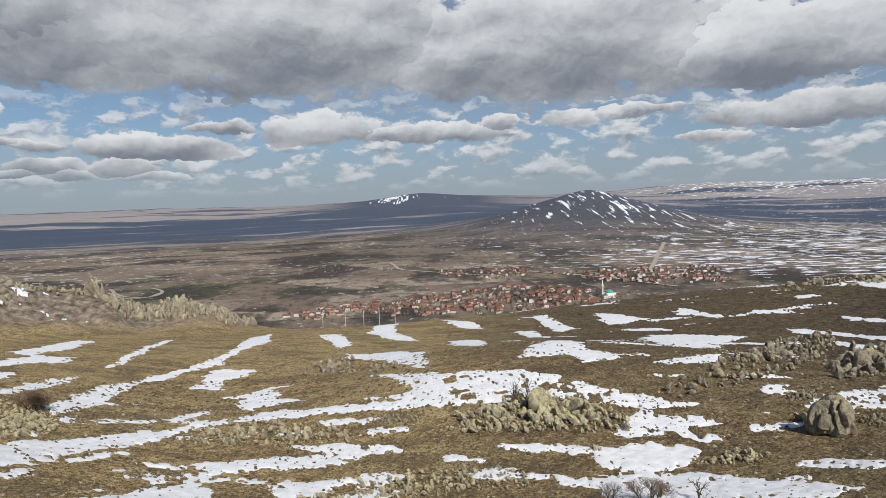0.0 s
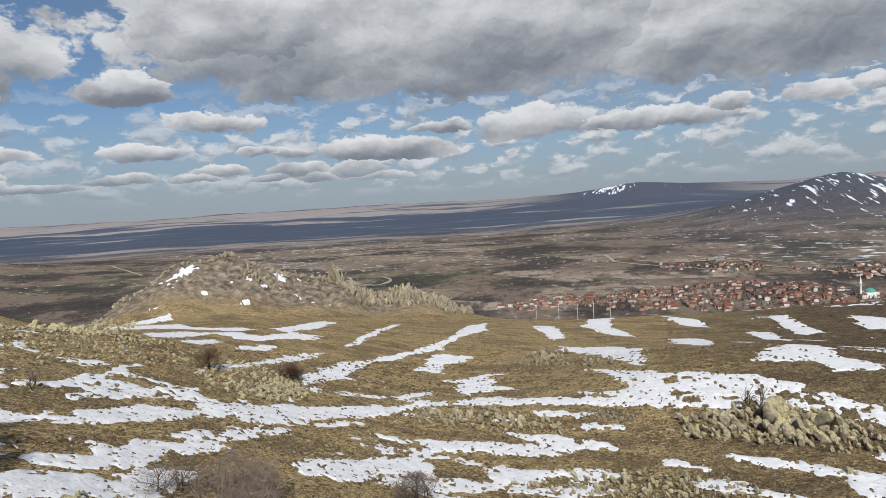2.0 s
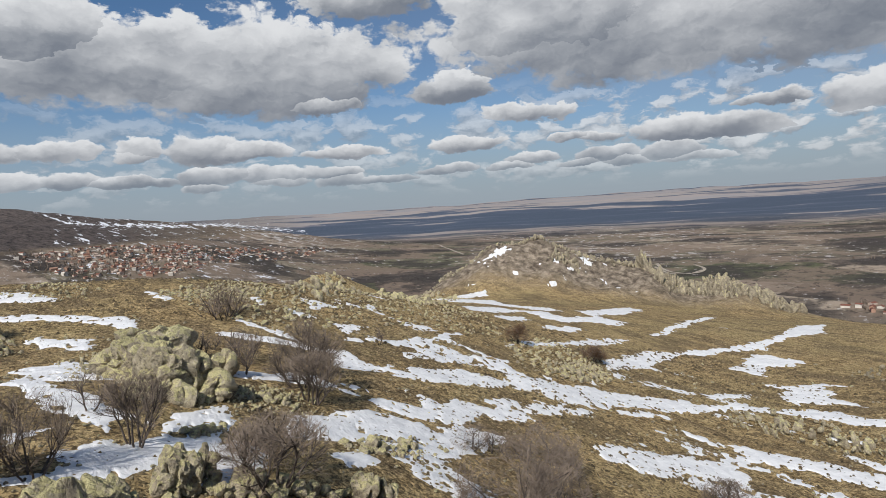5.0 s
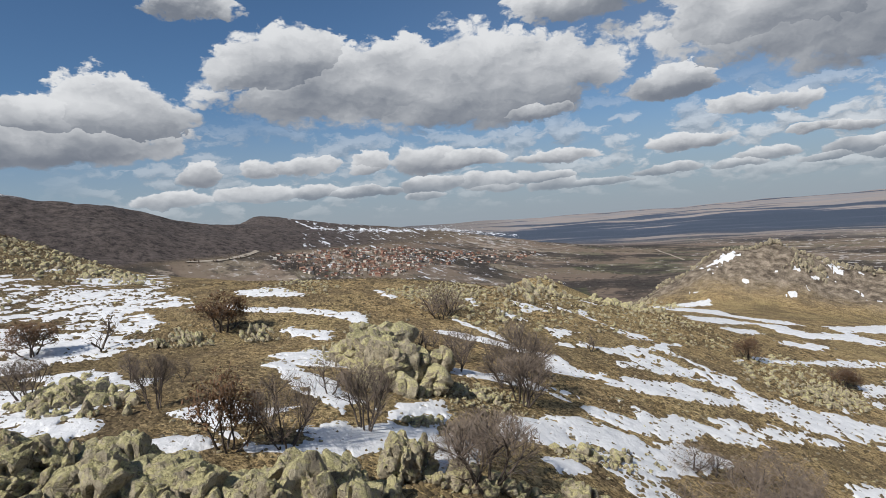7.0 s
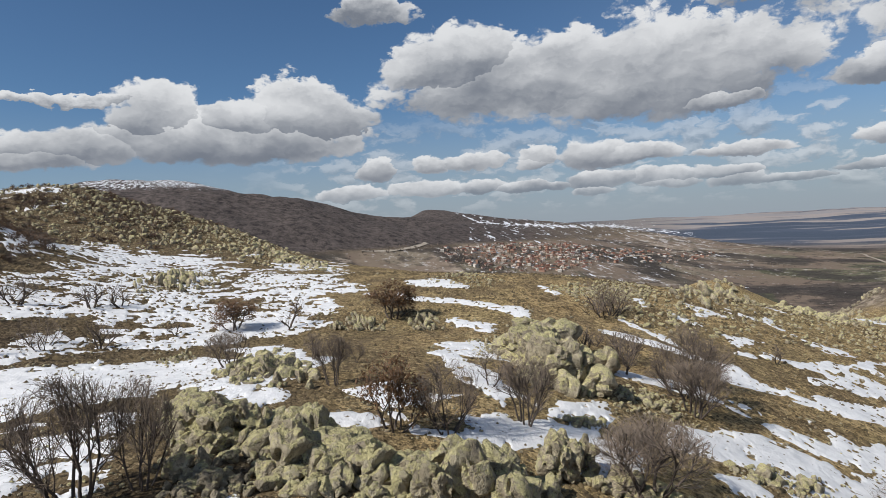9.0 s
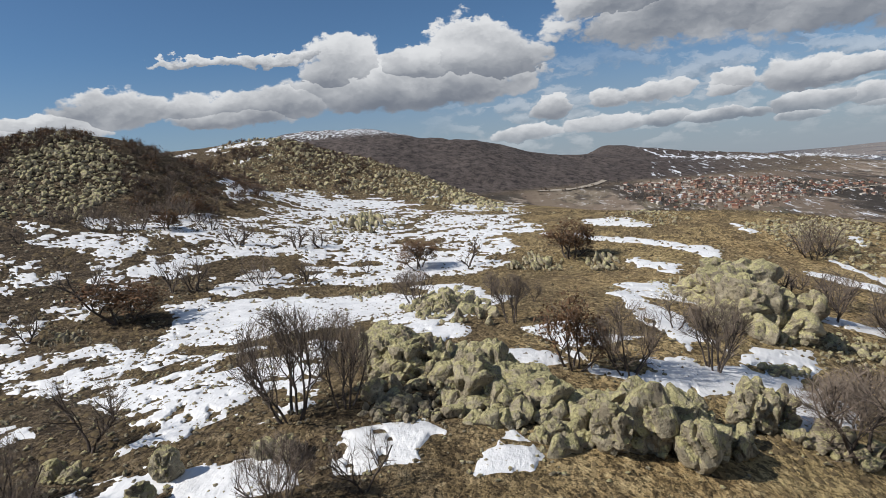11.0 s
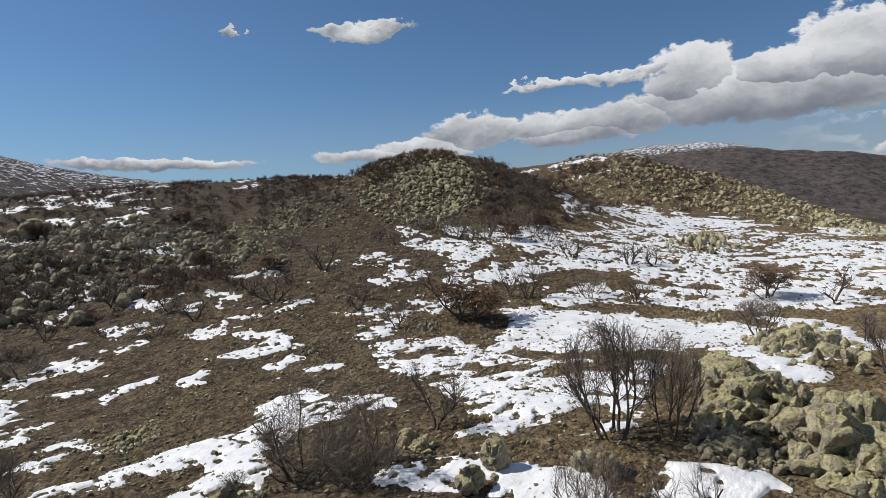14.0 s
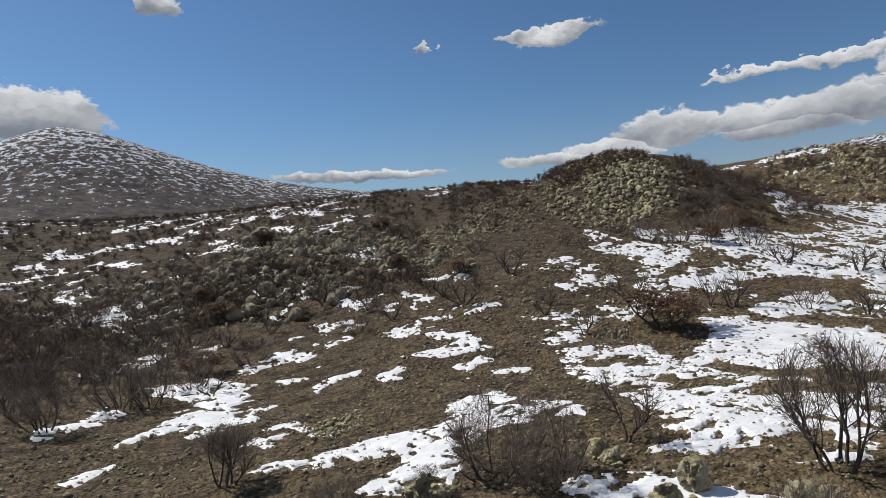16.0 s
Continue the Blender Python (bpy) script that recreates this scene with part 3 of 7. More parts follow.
scrub = np.interp(A360, (80, 90, 104, 122, 132, 200, 300, 330, 352, 366), (0, 0.25, 0.72, 0.9, 1, 1, 1, 0.45, 0.4, 0.15)) * (0.92 + 0.08 * smooth((D - 50) / 60)) * (1 - 0.1 * smooth((D - 90) / 40) * (A360 < 119)) + 0.4 * smooth(((A360 + 180) % 360 - 140) / 3) * (1 - smooth(((A360 + 180) % 360 - 165) / 15)) * smooth((D - 60) / 100)
# how strongly distance haze is mixed into the land's colour
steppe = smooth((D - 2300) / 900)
north = np.interp((A360 + 180) % 360, (135, 142, 178, 195), (0, 1, 0.55, 0.0))
drift = np.full_like(D, -0.62)
drift = drift + 0.67 * np.minimum(1, north * 1.2) * (1 - 0.45 * peaks) * smooth((D - 900) / 500) * (1 - 0.4 * steppe)
drift = drift + 0.30 * np.clip(swell(GX, GY, -13.2, 2700, 420, 280, 0.9) * 1.3, 0, 1)
drift = drift + 1.1 * swell(GX, GY, 4.5, 4150, 200, 170, 1.0) + 0.32 * swell(GX, GY, -29, 4750, 250, 900)
drift = drift + 0.74 * np.clip((GZ - EYE - 98) / 22, 0, 1) * swell(GX, GY, 105, 1500, 330, 430) * far
drift = drift + 0.52 * smooth((A360 - 144) / 8) * (A360 < 260) * smooth((D - 400) / 120) + 0.25 * smooth((A360 - 20) / 20) * (A360 < 80) * far
drift = drift + 0.46 * far * np.interp(A360, (40, 66, 90, 100), (0, 1, 1, 0.75))
fence_line = np.interp(A360, (60, 62, 67, 71.5, 75.7, 78.9, 81.4), (-1.6, -1.34, -0.49, -0.26, 0.14, 0.5, 1.7))
drift = drift + 0.40 * np.exp(-((climb - fence_line) / 0.16) ** 2) * (A360 > 60) * (A360 < 82) * smooth((D - 900) / 200)
drift = drift + 0.10 * far * (1 - steppe) * (A360 > 10) * (A360 < 95)
drift = drift + 0.022 * np.clip(climb, 0, 12) * (A360 > 144) * (A360 < 260)
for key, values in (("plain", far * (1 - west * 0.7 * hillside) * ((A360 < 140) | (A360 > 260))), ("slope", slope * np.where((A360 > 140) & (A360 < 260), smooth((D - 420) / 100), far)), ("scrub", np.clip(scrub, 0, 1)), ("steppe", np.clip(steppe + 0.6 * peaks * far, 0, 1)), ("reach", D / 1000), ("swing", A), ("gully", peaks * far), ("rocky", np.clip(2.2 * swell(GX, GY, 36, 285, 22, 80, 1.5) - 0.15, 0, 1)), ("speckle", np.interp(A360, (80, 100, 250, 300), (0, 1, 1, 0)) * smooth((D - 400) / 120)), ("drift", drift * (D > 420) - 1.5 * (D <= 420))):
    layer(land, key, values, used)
tagged(land, "brown dry-grass hillside falling to a wide plain", "ground", kind="structure")


# ---- snow left in the hollows: outlines in plan, share of bare specks ----
DRIFTS = []
DRIFTS.append((((-49.8, 66.4), (-47.2, 75.2), (-39.3, 84.3), (-38.4, 87.6), (-36.6, 88.3), (-36.8, 83.9), (-40.9, 76.7), (-44.1, 67.0), (-45.3, 60.2)), 0.0))
DRIFTS.append((((-41.4, 64.2), (-41.6, 68.2), (-38.2, 72.7), (-38.2, 69.6), (-39.4, 64.4), (-40.7, 63.4)), 0.0))
DRIFTS.append((((-44.1, 56.3), (-41.6, 59.2), (-41.1, 57.4), (-42.3, 54.0)), 0.0))
DRIFTS.append((((-16, 120), (-8, 112), (-0, 106), (10, 103), (14, 102), (18.6, 96.3), (23.0, 92.6), (27.8, 88.5), (32.3, 85.1), (35.4, 83.0), (33.2, 81.5), (27.6, 83.0), (22.8, 85.4), (17.0, 88.5), (11.5, 90.7), (5.5, 90.2), (-0.4, 89.5), (-8.2, 92.1), (-13.6, 93.0), (-9.5, 96.7), (-7, 100), (-9, 108)), 0.13))
DRIFTS.append((((-38.7, 87.4), (-38.2, 90.2), (-30, 100), (-17.9, 98.0), (-9.5, 96.7), (-7.4, 92.4), (-20.8, 94.2), (-32.1, 93.5), (-37.1, 88.5)), 0.0))
DRIFTS.append((((-56, 85), (-59, 89), (-64, 102), (-65, 118), (-62, 134), (-60, 142), (-57, 157), (-64, 195), (-63, 215), (-53, 183), (-55, 163), (-54, 145), (-58, 134), (-58, 126), (-62, 121), (-57, 103), (-55, 91)), 0.0))
DRIFTS.append((((-75, 132), (-79, 150), (-88, 189), (-86, 192), (-78, 158), (-73, 135)), 0.0))
DRIFTS.append((((-51, 117), (-51, 126), (-54, 139), (-43, 139), (-43, 133), (-47, 127), (-45, 118)), 0.0))
DRIFTS.append((((-74, 97), (-75, 110), (-73, 124), (-72, 116), (-72, 102)), 0.0))
DRIFTS.append((((-41, 110), (-38, 113), (-35, 121), (-31, 120), (-33, 117), (-30, 109), (-25, 106), (-31, 103), (-33, 100), (-36, 103), (-37, 109)), 0.0))
DRIFTS.append((((-48.3, 82.8), (-45.4, 88.5), (-42, 96), (-40, 102), (-39, 97), (-43.9, 87.2)), 0.0))
DRIFTS.append((((-30.8, 70.4), (-27.3, 72.7), (-21.2, 75.6), (-15.0, 76.4), (-21.7, 80.0), (-14.9, 80.1), (-7.9, 78.6), (-5.9, 75.7), (-11.2, 75.1), (-14.2, 72.3), (-22.2, 69.3), (-27.6, 66.4), (-29.0, 68.4)), 0.0))
DRIFTS.append((((-19.5, 64.3), (-18.9, 66.9), (-13.3, 67.3), (-10.4, 69.1), (-4.9, 69.8), (-6.3, 66.9), (-12.3, 65.0), (-15.2, 61.6), (-17.9, 61.0)), 0.0))
DRIFTS.append((((-32.8, 54.1), (-32.0, 59.4), (-28.4, 64.1), (-27.4, 64.4), (-24.5, 61.6), (-23.7, 58.1), (-30.5, 53.4)), 0.0))
DRIFTS.append((((-44, 205), (-37, 208), (-28, 177), (-30, 168), (-39, 192)), 0.0))
DRIFTS.append((((-28, 213), (-28, 254), (-21, 259), (-18, 208), (-7, 181), (-16, 185)), 0.0))
DRIFTS.append((((-27, 158), (-13, 153), (-6, 143), (-4, 120), (-5, 112), (-14, 135), (-24, 148)), 0.0))
DRIFTS.append((((-2, 253), (12, 219), (13, 203), (2, 221)), 0.0))
DRIFTS.append((((32, 233), (37, 229), (39, 199), (42, 192), (34, 184), (32, 204)), 0.0))
DRIFTS.append((((1, 178), (10, 164), (8, 139), (2, 147)), 0.0))
DRIFTS.append((((21, 194), (27, 190), (27, 163), (22, 170)), 0.0))
DRIFTS.append((((15, 118), (27, 142), (27, 117), (31, 108), (23, 105), (21, 112), (14, 109)), 0.0))
DRIFTS.append((((52, 221), (60, 217), (66, 200), (56, 194), (52, 196)), 0.0))
DRIFTS.append((((51, 162), (76, 155), (71, 150), (57, 135), (53, 141), (49, 148)), 0.0))
DRIFTS.append((((36, 105), (48, 112), (52, 113), (42, 103), (36, 104)), 0.0))
DRIFTS.append((((77, 212), (85, 203), (88, 189), (77, 202)), 0.0))
DRIFTS.append((((91, 162), (96, 153), (100, 135), (97, 130), (93, 145), (89, 156)), 0.0))
DRIFTS.append((((44.4, 87.0), (51, 90), (48.3, 86.1), (44.7, 84.5)), 0.0))
DRIFTS.append((((48.3, 81.8), (56, 85), (63, 85), (60, 81), (51.5, 80.3)), 0.0))
DRIFTS.append((((45.9, 79.6), (57.8, 77.6), (56.0, 75.2), (47.2, 78.1)), 0.0))
DRIFTS.append((((35.0, 62.2), (40.1, 60.5), (43.0, 57.5), (40.8, 54.6), (36.7, 59.7)), 0.0))
DRIFTS.append((((5.8, 75.0), (14.2, 74.2), (17.9, 72.5), (23.4, 72.5), (27.4, 72.3), (28.6, 68.7), (25.8, 64.9), (21.6, 65.1), (17.6, 63.9), (16.9, 68.5), (16.8, 70.8), (11.0, 71.9)), 0.0))
DRIFTS.append((((7.5, 65.4), (8.9, 66.8), (14.6, 64.2), (17.6, 63.9), (21.6, 65.1), (25.5, 62.6), (32.6, 57.3), (36.3, 53.3), (34.0, 52.1), (28.4, 51.6), (12.9, 56.9), (14.9, 60.3), (10.7, 62.5)), 0.0))
DRIFTS.append((((22.6, 81.9), (26.9, 81.0), (33.0, 77.6), (35.7, 75.4), (29.1, 76.7), (29.7, 73.8), (34.1, 72.1), (30.0, 72.1), (28.2, 76.3), (25.2, 75.7), (22.3, 78.1)), 0.0))
DRIFTS.append((((-1.2, 74.0), (5.6, 71.8), (4.8, 70.8), (-0.6, 72.0)), 0.0))
DRIFTS.append((((-11.3, 84.8), (-5.2, 83.7), (-6.3, 82.3), (-10.7, 83.2)), 0.0))
DRIFTS.append((((-20.2, 91.1), (-13.2, 90.1), (-8.9, 89.3), (-12.0, 87.8), (-18.0, 88.5)), 0.0))
DRIFTS.append((((97, 193), (104, 185), (104, 181), (94, 189)), 0.0))
DRIFTS.append((((141, 211), (152, 206), (139, 188), (137, 200)), 0.0))
DRIFTS.append((((115, 203), (123, 201), (122, 197), (114, 198)), 0.0))
DRIFTS.append((((53, 185), (66, 182), (65, 176), (53, 179)), 0.0))
DRIFTS.append((((109, 170), (114, 154), (111, 150), (107, 164)), 0.0))
DRIFTS.append((((-69.7, 42.5), (-69.7, 47.9), (-68.0, 46.7), (-68.4, 41.7)), 0.0))
DRIFTS.append((((-64.2, 40.8), (-64.1, 45.3), (-62.1, 44.1), (-62.9, 49.4), (-67.6, 59.3), (-69.1, 64.7), (-66.1, 60.8), (-62.5, 48.3), (-61.5, 43.3), (-62.5, 40.2)), 0.0))
DRIFTS.append((((-57.8, 43.2), (-59.7, 49.0), (-57.3, 49.2), (-56.0, 43.8)), 0.0))
DRIFTS.append((((-59.6, 51.7), (-59.0, 56.7), (-56.7, 62.3), (-56.2, 56.8), (-57.3, 51.6)), 0.0))
DRIFTS.append((((-59.7, 36.5), (-57.0, 37.1), (-54.9, 35.2), (-53.3, 40.3), (-53.3, 51.1), (-50.6, 53.5), (-52.1, 62.4), (-47.8, 63.6), (-50.3, 68.4), (-46.9, 74.4), (-40.8, 81.0), (-40.9, 76.9), (-44.2, 64.5), (-46.3, 58.2), (-48.2, 50.0), (-49.4, 42.1), (-52.3, 36.6), (-52.8, 32.3), (-56.2, 34.0)), 0.0))
DRIFTS.append((((-65.4, 70.9), (-69, 81), (-76, 109), (-74, 121), (-73, 108), (-67, 79)), 0.0))
DRIFTS.append((((-48.5, 29.1), (-48.5, 31.3), (-45.8, 31.9), (-45.2, 30.5)), 0.0))
DRIFTS.append((((-46.1, 36.2), (-43.0, 37.6), (-44.6, 41.1), (-43.0, 42.9), (-42.5, 51.4), (-41.0, 54.2), (-41.2, 41.7), (-39.2, 37.0), (-41.3, 32.3), (-44.4, 29.5), (-44.6, 31.0), (-42.4, 34.3)), 0.0))
DRIFTS.append((((-38.5, 19.7), (-39.9, 23.0), (-41.8, 27.6), (-40.5, 29.8), (-38.7, 32.7), (-38.5, 37.6), (-36.2, 39.1), (-34.8, 35.0), (-35.4, 29.7), (-36.1, 26.8), (-35.3, 22.4), (-33.9, 18.8), (-34.3, 17.4)), 0.0))
DRIFTS.append((((-34.5, 48.1), (-33.1, 54.1), (-31.0, 61.0), (-26.6, 52.0), (-30.0, 48.7), (-32.3, 47.5)), 0.0))
DRIFTS.append((((-40.9, 64.6), (-39.2, 71.9), (-38.4, 68.7), (-39.7, 64.0)), 0.0))
DRIFTS.append((((-45.3, 45.3), (-44.3, 51.7), (-41.0, 54.2), (-42.4, 47.7)), 0.0))
DRIFTS.append((((-106, 8), (-102, 15), (-89.8, 16.7), (-98.9, 7.2)), 0.0))
DRIFTS.append((((-93.0, 5.6), (-81.9, 14.0), (-75.4, 20.5), (-66.8, 19.6), (-72.2, 17.3), (-78.3, 13.3), (-87.7, 5.2)), 0.0))
DRIFTS.append((((-73.7, 9.0), (-70.0, 11.7), (-64.5, 13.9), (-62.5, 13.0), (-69.1, 9.7)), 0.0))
DRIFTS.append((((-88.3, 45.5), (-84.6, 49.3), (-80.6, 50.8), (-78.7, 44.8)), 0.0))
DRIFTS.append((((-93.2, 27.6), (-84.2, 27.9), (-82.4, 25.9)), 0.0))
DRIFTS.append((((-87.6, 39.7), (-81.5, 38.9), (-79.3, 37.0)), 0.0))
DRIFTS.append((((-51.3, 5.0), (-53.4, 6.9), (-46.7, 7.5), (-42.8, 9.2), (-37.7, 9.4), (-36.9, 7.8), (-39.3, 6.5), (-43.3, 5.8)), 0.0))
DRIFTS.append((((-37.7, 11.9), (-39.0, 15.4), (-37.4, 15.8), (-34.7, 13.6), (-35.0, 11.9), (-36.1, 11.0)), 0.0))
DRIFTS.append((((-32.9, 5.2), (-33.0, 7.4), (-34.3, 10.4), (-33.9, 13.9), (-31.9, 14.9), (-29.3, 13.4), (-26.8, 11.1), (-28.0, 10.3), (-30.2, 9.0), (-28.2, 6.2), (-28.8, 4.7)), 0.0))
DRIFTS.append((((-38.1, 19.3), (-42.0, 27.9), (-39.1, 29.1), (-38.2, 34.3), (-36.1, 39.0), (-33.9, 31.5), (-35.0, 25.9), (-35.7, 22.1)), 0.0))
DRIFTS.append((((-67.1, 24.9), (-65.5, 28.6), (-61.5, 32.6), (-58.5, 36.4), (-51.4, 37.2), (-55.0, 35.5), (-58.5, 33.6), (-62.6, 27.3)), 0.0))
DRIFTS.append((((-52.3, 19.6), (-50.7, 25.5), (-50.0, 28.5), (-44.9, 29.9), (-47.7, 27.1), (-48.9, 20.6)), 0.0))
DRIFTS.append((((-31.7, 18.8), (-32.8, 21.5), (-30.9, 22.3), (-29.9, 18.8)), 0.0))
DRIFTS.append((((-44.9, 30.5), (-42.2, 31.5), (-42.6, 36.3), (-41.2, 40.8), (-38.7, 36.1), (-39.7, 31.3), (-42.6, 28.9)), 0.0))
DRIFTS.append((((-50.3, 35.7), (-51.5, 41.8), (-53.2, 50.2), (-50.8, 52.5), (-48.9, 57.5), (-47.4, 57.8), (-46.7, 61.3), (-49.7, 67.9), (-46.2, 70.5), (-41.6, 80.2), (-37.1, 88.0), (-37.4, 81.5), (-40.9, 71.4), (-44.0, 58.8), (-47.5, 54.8), (-48.1, 47.9), (-49.6, 40.2)), 0.0))
DRIFTS.append((((-58.7, 47.8), (-58.8, 53.6), (-54.7, 56.7), (-55.7, 48.9)), 0.0))
DRIFTS.append((((-63.3, 41.1), (-64.1, 48.6), (-69.4, 64.8), (-65.7, 60.2), (-60.8, 46.1)), 0.0))
DRIFTS.append((((-43.1, 41.9), (-41.2, 47.3), (-39.3, 47.7), (-40.0, 41.8)), 0.0))
DRIFTS.append((((-44.4, 54.0), (-41.5, 56.4), (-42.2, 53.2)), 0.0))
DRIFTS.append((((-88, -58), (-102, -55), (-116, -55), (-143, -57), (-156, -49), (-152, -35), (-142, -22), (-103, 1), (-91.8, 0.8), (-95.9, -6.5), (-82.8, -1.3), (-79.6, -5.7), (-76.0, -9.7), (-74.0, -14.9), (-71.8, -23.0), (-68.0, -28.7), (-72.9, -32.0), (-81.0, -28.0), (-85.9, -27.2), (-92.9, -31.8), (-89.5, -38.8), (-93, -47)), 0.32))
DRIFTS.append((((-123, -63), (-179, -73), (-170, -51), (-150, -59)), 0.3))
DRIFTS.append((((-68.0, -36.1), (-75.2, -33.6), (-69.2, -29.2), (-60.0, -32.0), (-61.5, -35.5)), 0.0))
DRIFTS.append((((-52.5, -34.9), (-57.2, -34.7), (-60.0, -30.9), (-58.9, -28.8), (-61.0, -25.4), (-62.8, -24.9), (-59.5, -23.1), (-61.1, -20.4), (-60.5, -15.2), (-53.6, -9.1), (-46.8, -10.6), (-41.2, -12.0), (-40.2, -16.2), (-39.9, -19.8), (-40.9, -25.9), (-38.7, -27.5), (-39.8, -28.9), (-45.6, -30.5)), 0.0))
DRIFTS.append((((-40.5, -31.7), (-39.5, -23.2), (-35.2, -15.9), (-30.7, -15.4), (-28.9, -18.1), (-29.4, -23.3)), 0.35))
DRIFTS.append((((-47.1, -9.8), (-53.8, -6.6), (-50.2, -2.0), (-39.1, -5.3), (-36.6, -7.0), (-34.7, -9.3), (-36.5, -10.4)), 0.0))
DRIFTS.append((((-37.0, -1.5), (-39.8, 2.0), (-36.8, 3.1), (-36.9, 5.5), (-33.9, 2.5), (-33.1, 0.9), (-34.5, 0.3)), 0.0))
DRIFTS.append((((-58.1, 6.3), (-58.9, 10.3), (-55.0, 13.1), (-46.3, 11.4), (-48.6, 7.9)), 0.0))
DRIFTS.append((((-34.0, 0.3), (-32.9, 1.8), (-30.2, 2.9), (-31.4, 1.4)), 0.0))
DRIFTS.append((((-66.3, -64.1), (-70.3, -62.3), (-60.1, -55.5), (-55.4, -48.0), (-54.5, -44.7), (-50.3, -45.2), (-40.9, -41.1), (-37.7, -43.4), (-41.3, -46.5), (-46.9, -47.7), (-45.0, -53.1), (-48.9, -53.9), (-53.8, -54.4), (-59.0, -58.3)), 0.3))
DRIFTS.append((((-38.1, -40.4), (-40.4, -39.3), (-44.1, -34.6), (-41.5, -31.5), (-37.6, -22.5), (-37.2, -21.2), (-32.4, -19.1), (-29.6, -17.0), (-25.7, -14.9), (-22.2, -16.9), (-21.5, -17.3), (-21.8, -18.2), (-24.8, -18.4), (-30.8, -27.2), (-32.1, -31.5), (-35.1, -36.1)), 0.22))
DRIFTS.append((((-89, -84), (-85, -73), (-85, -60), (-80.5, -55.0), (-68.2, -52.4), (-72.3, -58.6), (-76, -70)), 0.2))
DRIFTS.append((((-32.1, -51.1), (-36.2, -52.2), (-38.9, -51.6), (-37.4, -49.0), (-33.3, -49.0)), 0.0))
DRIFTS.append((((-36.7, -65.5), (-39.2, -63.6), (-37.4, -56.3), (-35.3, -59.4)), 0.3))
DRIFTS.append((((-30.9, -46.3), (-34.5, -46.9), (-32.8, -44.0), (-30.3, -44.7)), 0.3))
DRIFTS.append((((-22.0, -34.6), (-25.0, -35.5), (-26.8, -35.1), (-26.2, -32.2), (-26.6, -31.1), (-24.8, -31.5), (-21.5, -31.7), (-20.3, -31.0)), 0.3))
DRIFTS.append((((-14.9, -33.6), (-16.2, -33.2), (-17.8, -32.4), (-19.5, -31.8), (-19.6, -29.6), (-17.1, -29.0), (-15.0, -28.9)), 0.0))
DRIFTS.append((((-16.3, -17.2), (-18.2, -17.7), (-19.9, -15.6), (-18.9, -13.3), (-20.2, -11.9), (-17.9, -10.6)), 0.0))
DRIFTS.append((((-44.6, -77.7), (-46.3, -74.6), (-44.1, -69.0), (-40.8, -69.3)), 0.25))
DRIFTS.append((((-47.1, -67.0), (-49.3, -64.7), (-47.5, -58.7), (-45.2, -61.5)), 0.25))
DRIFTS.append((((-40.0, -77.8), (-41.5, -75.9), (-40.0, -72.7), (-38.8, -75.2)), 0.0))
DRIFTS.append((((-26.1, -30.5), (-26.8, -26.5), (-24.7, -23.7), (-23.7, -25.6)), 0.3))
DRIFTS.append((((-96, -64), (-109, -60), (-98, -54), (-90, -58)), 0.2))
DRIFTS.append((((-40.5, -11.8), (-48.0, -10.8), (-44.0, -7.7), (-34.6, -6.7), (-35.2, -9.7)), 0.15))
DRIFTS.append((((-22.7, -6.5), (-23.5, -5.0), (-22.4, -4.0), (-20.2, -4.7), (-19.1, -6.7), (-21.0, -7.7)), 0.0))
DRIFTS.append((((-21.0, -2.9), (-22.7, -1.8), (-22.6, -1.5), (-20.9, -2.4)), 0.0))
DRIFTS.append((((-30.8, -2.5), (-32.6, -0.9), (-32.2, 0.5), (-30.8, -0.0), (-30.1, -2.0)), 0.0))
DRIFTS.append((((-64.5, -13.2), (-64.3, -7.8), (-54.0, -4.9), (-46.9, -6.9), (-55.9, -10.6)), 0.0))
DRIFTS.append((((-10.6, -63.5), (-12.2, -69.5), (-14.8, -68.9), (-17.2, -63.6), (-15.8, -52.3), (-13.1, -52.4), (-11.4, -58.2)), 0.2))
DRIFTS.append((((-7.9, -53.0), (-13.1, -52.4), (-17.3, -52.5), (-17.6, -50.5), (-11.6, -48.3), (-7.2, -48.6)), 0.3))
DRIFTS.append((((-17.6, -87.0), (-20.2, -83.8), (-19.4, -76.8), (-17.0, -78.4)), 0.0))
DRIFTS.append((((0.3, -56.3), (-5.3, -63.5), (-6.1, -59.7), (-2.4, -55.7), (0.3, -52.6)), 0.0))
DRIFTS.append((((-8.9, -33.2), (-11.0, -34.1), (-15.2, -32.9), (-17.8, -29.8), (-19.6, -29.0), (-18.5, -28.4), (-15.6, -28.5), (-13.6, -29.6), (-11.5, -30.5)), 0.0))
DRIFTS.append((((-12.0, -26.3), (-14.2, -27.1), (-16.8, -27.1), (-17.0, -25.3), (-14.8, -22.6), (-13.2, -21.6), (-11.0, -25.4)), 0.0))
DRIFTS.append((((0.1, -40.3), (-1.9, -42.2), (-3.7, -43.3), (-3.3, -42.3), (-1.5, -38.8)), 0.0))
DRIFTS.append((((-34.2, -65.7), (-37.8, -65.2), (-35.5, -59.0), (-33.4, -61.6)), 0.25))
DRIFTS.append((((-30.6, -54.3), (-38.2, -53.1), (-39.3, -52.1), (-32.2, -50.5)), 0.0))
DRIFTS.append((((-30.8, -74.5), (-32.8, -68.8), (-29.2, -67.5)), 0.3))
DRIFTS.append((((-38.1, -86.9), (-40.7, -86.6), (-38.7, -78.9), (-37.0, -82.6)), 0.0))
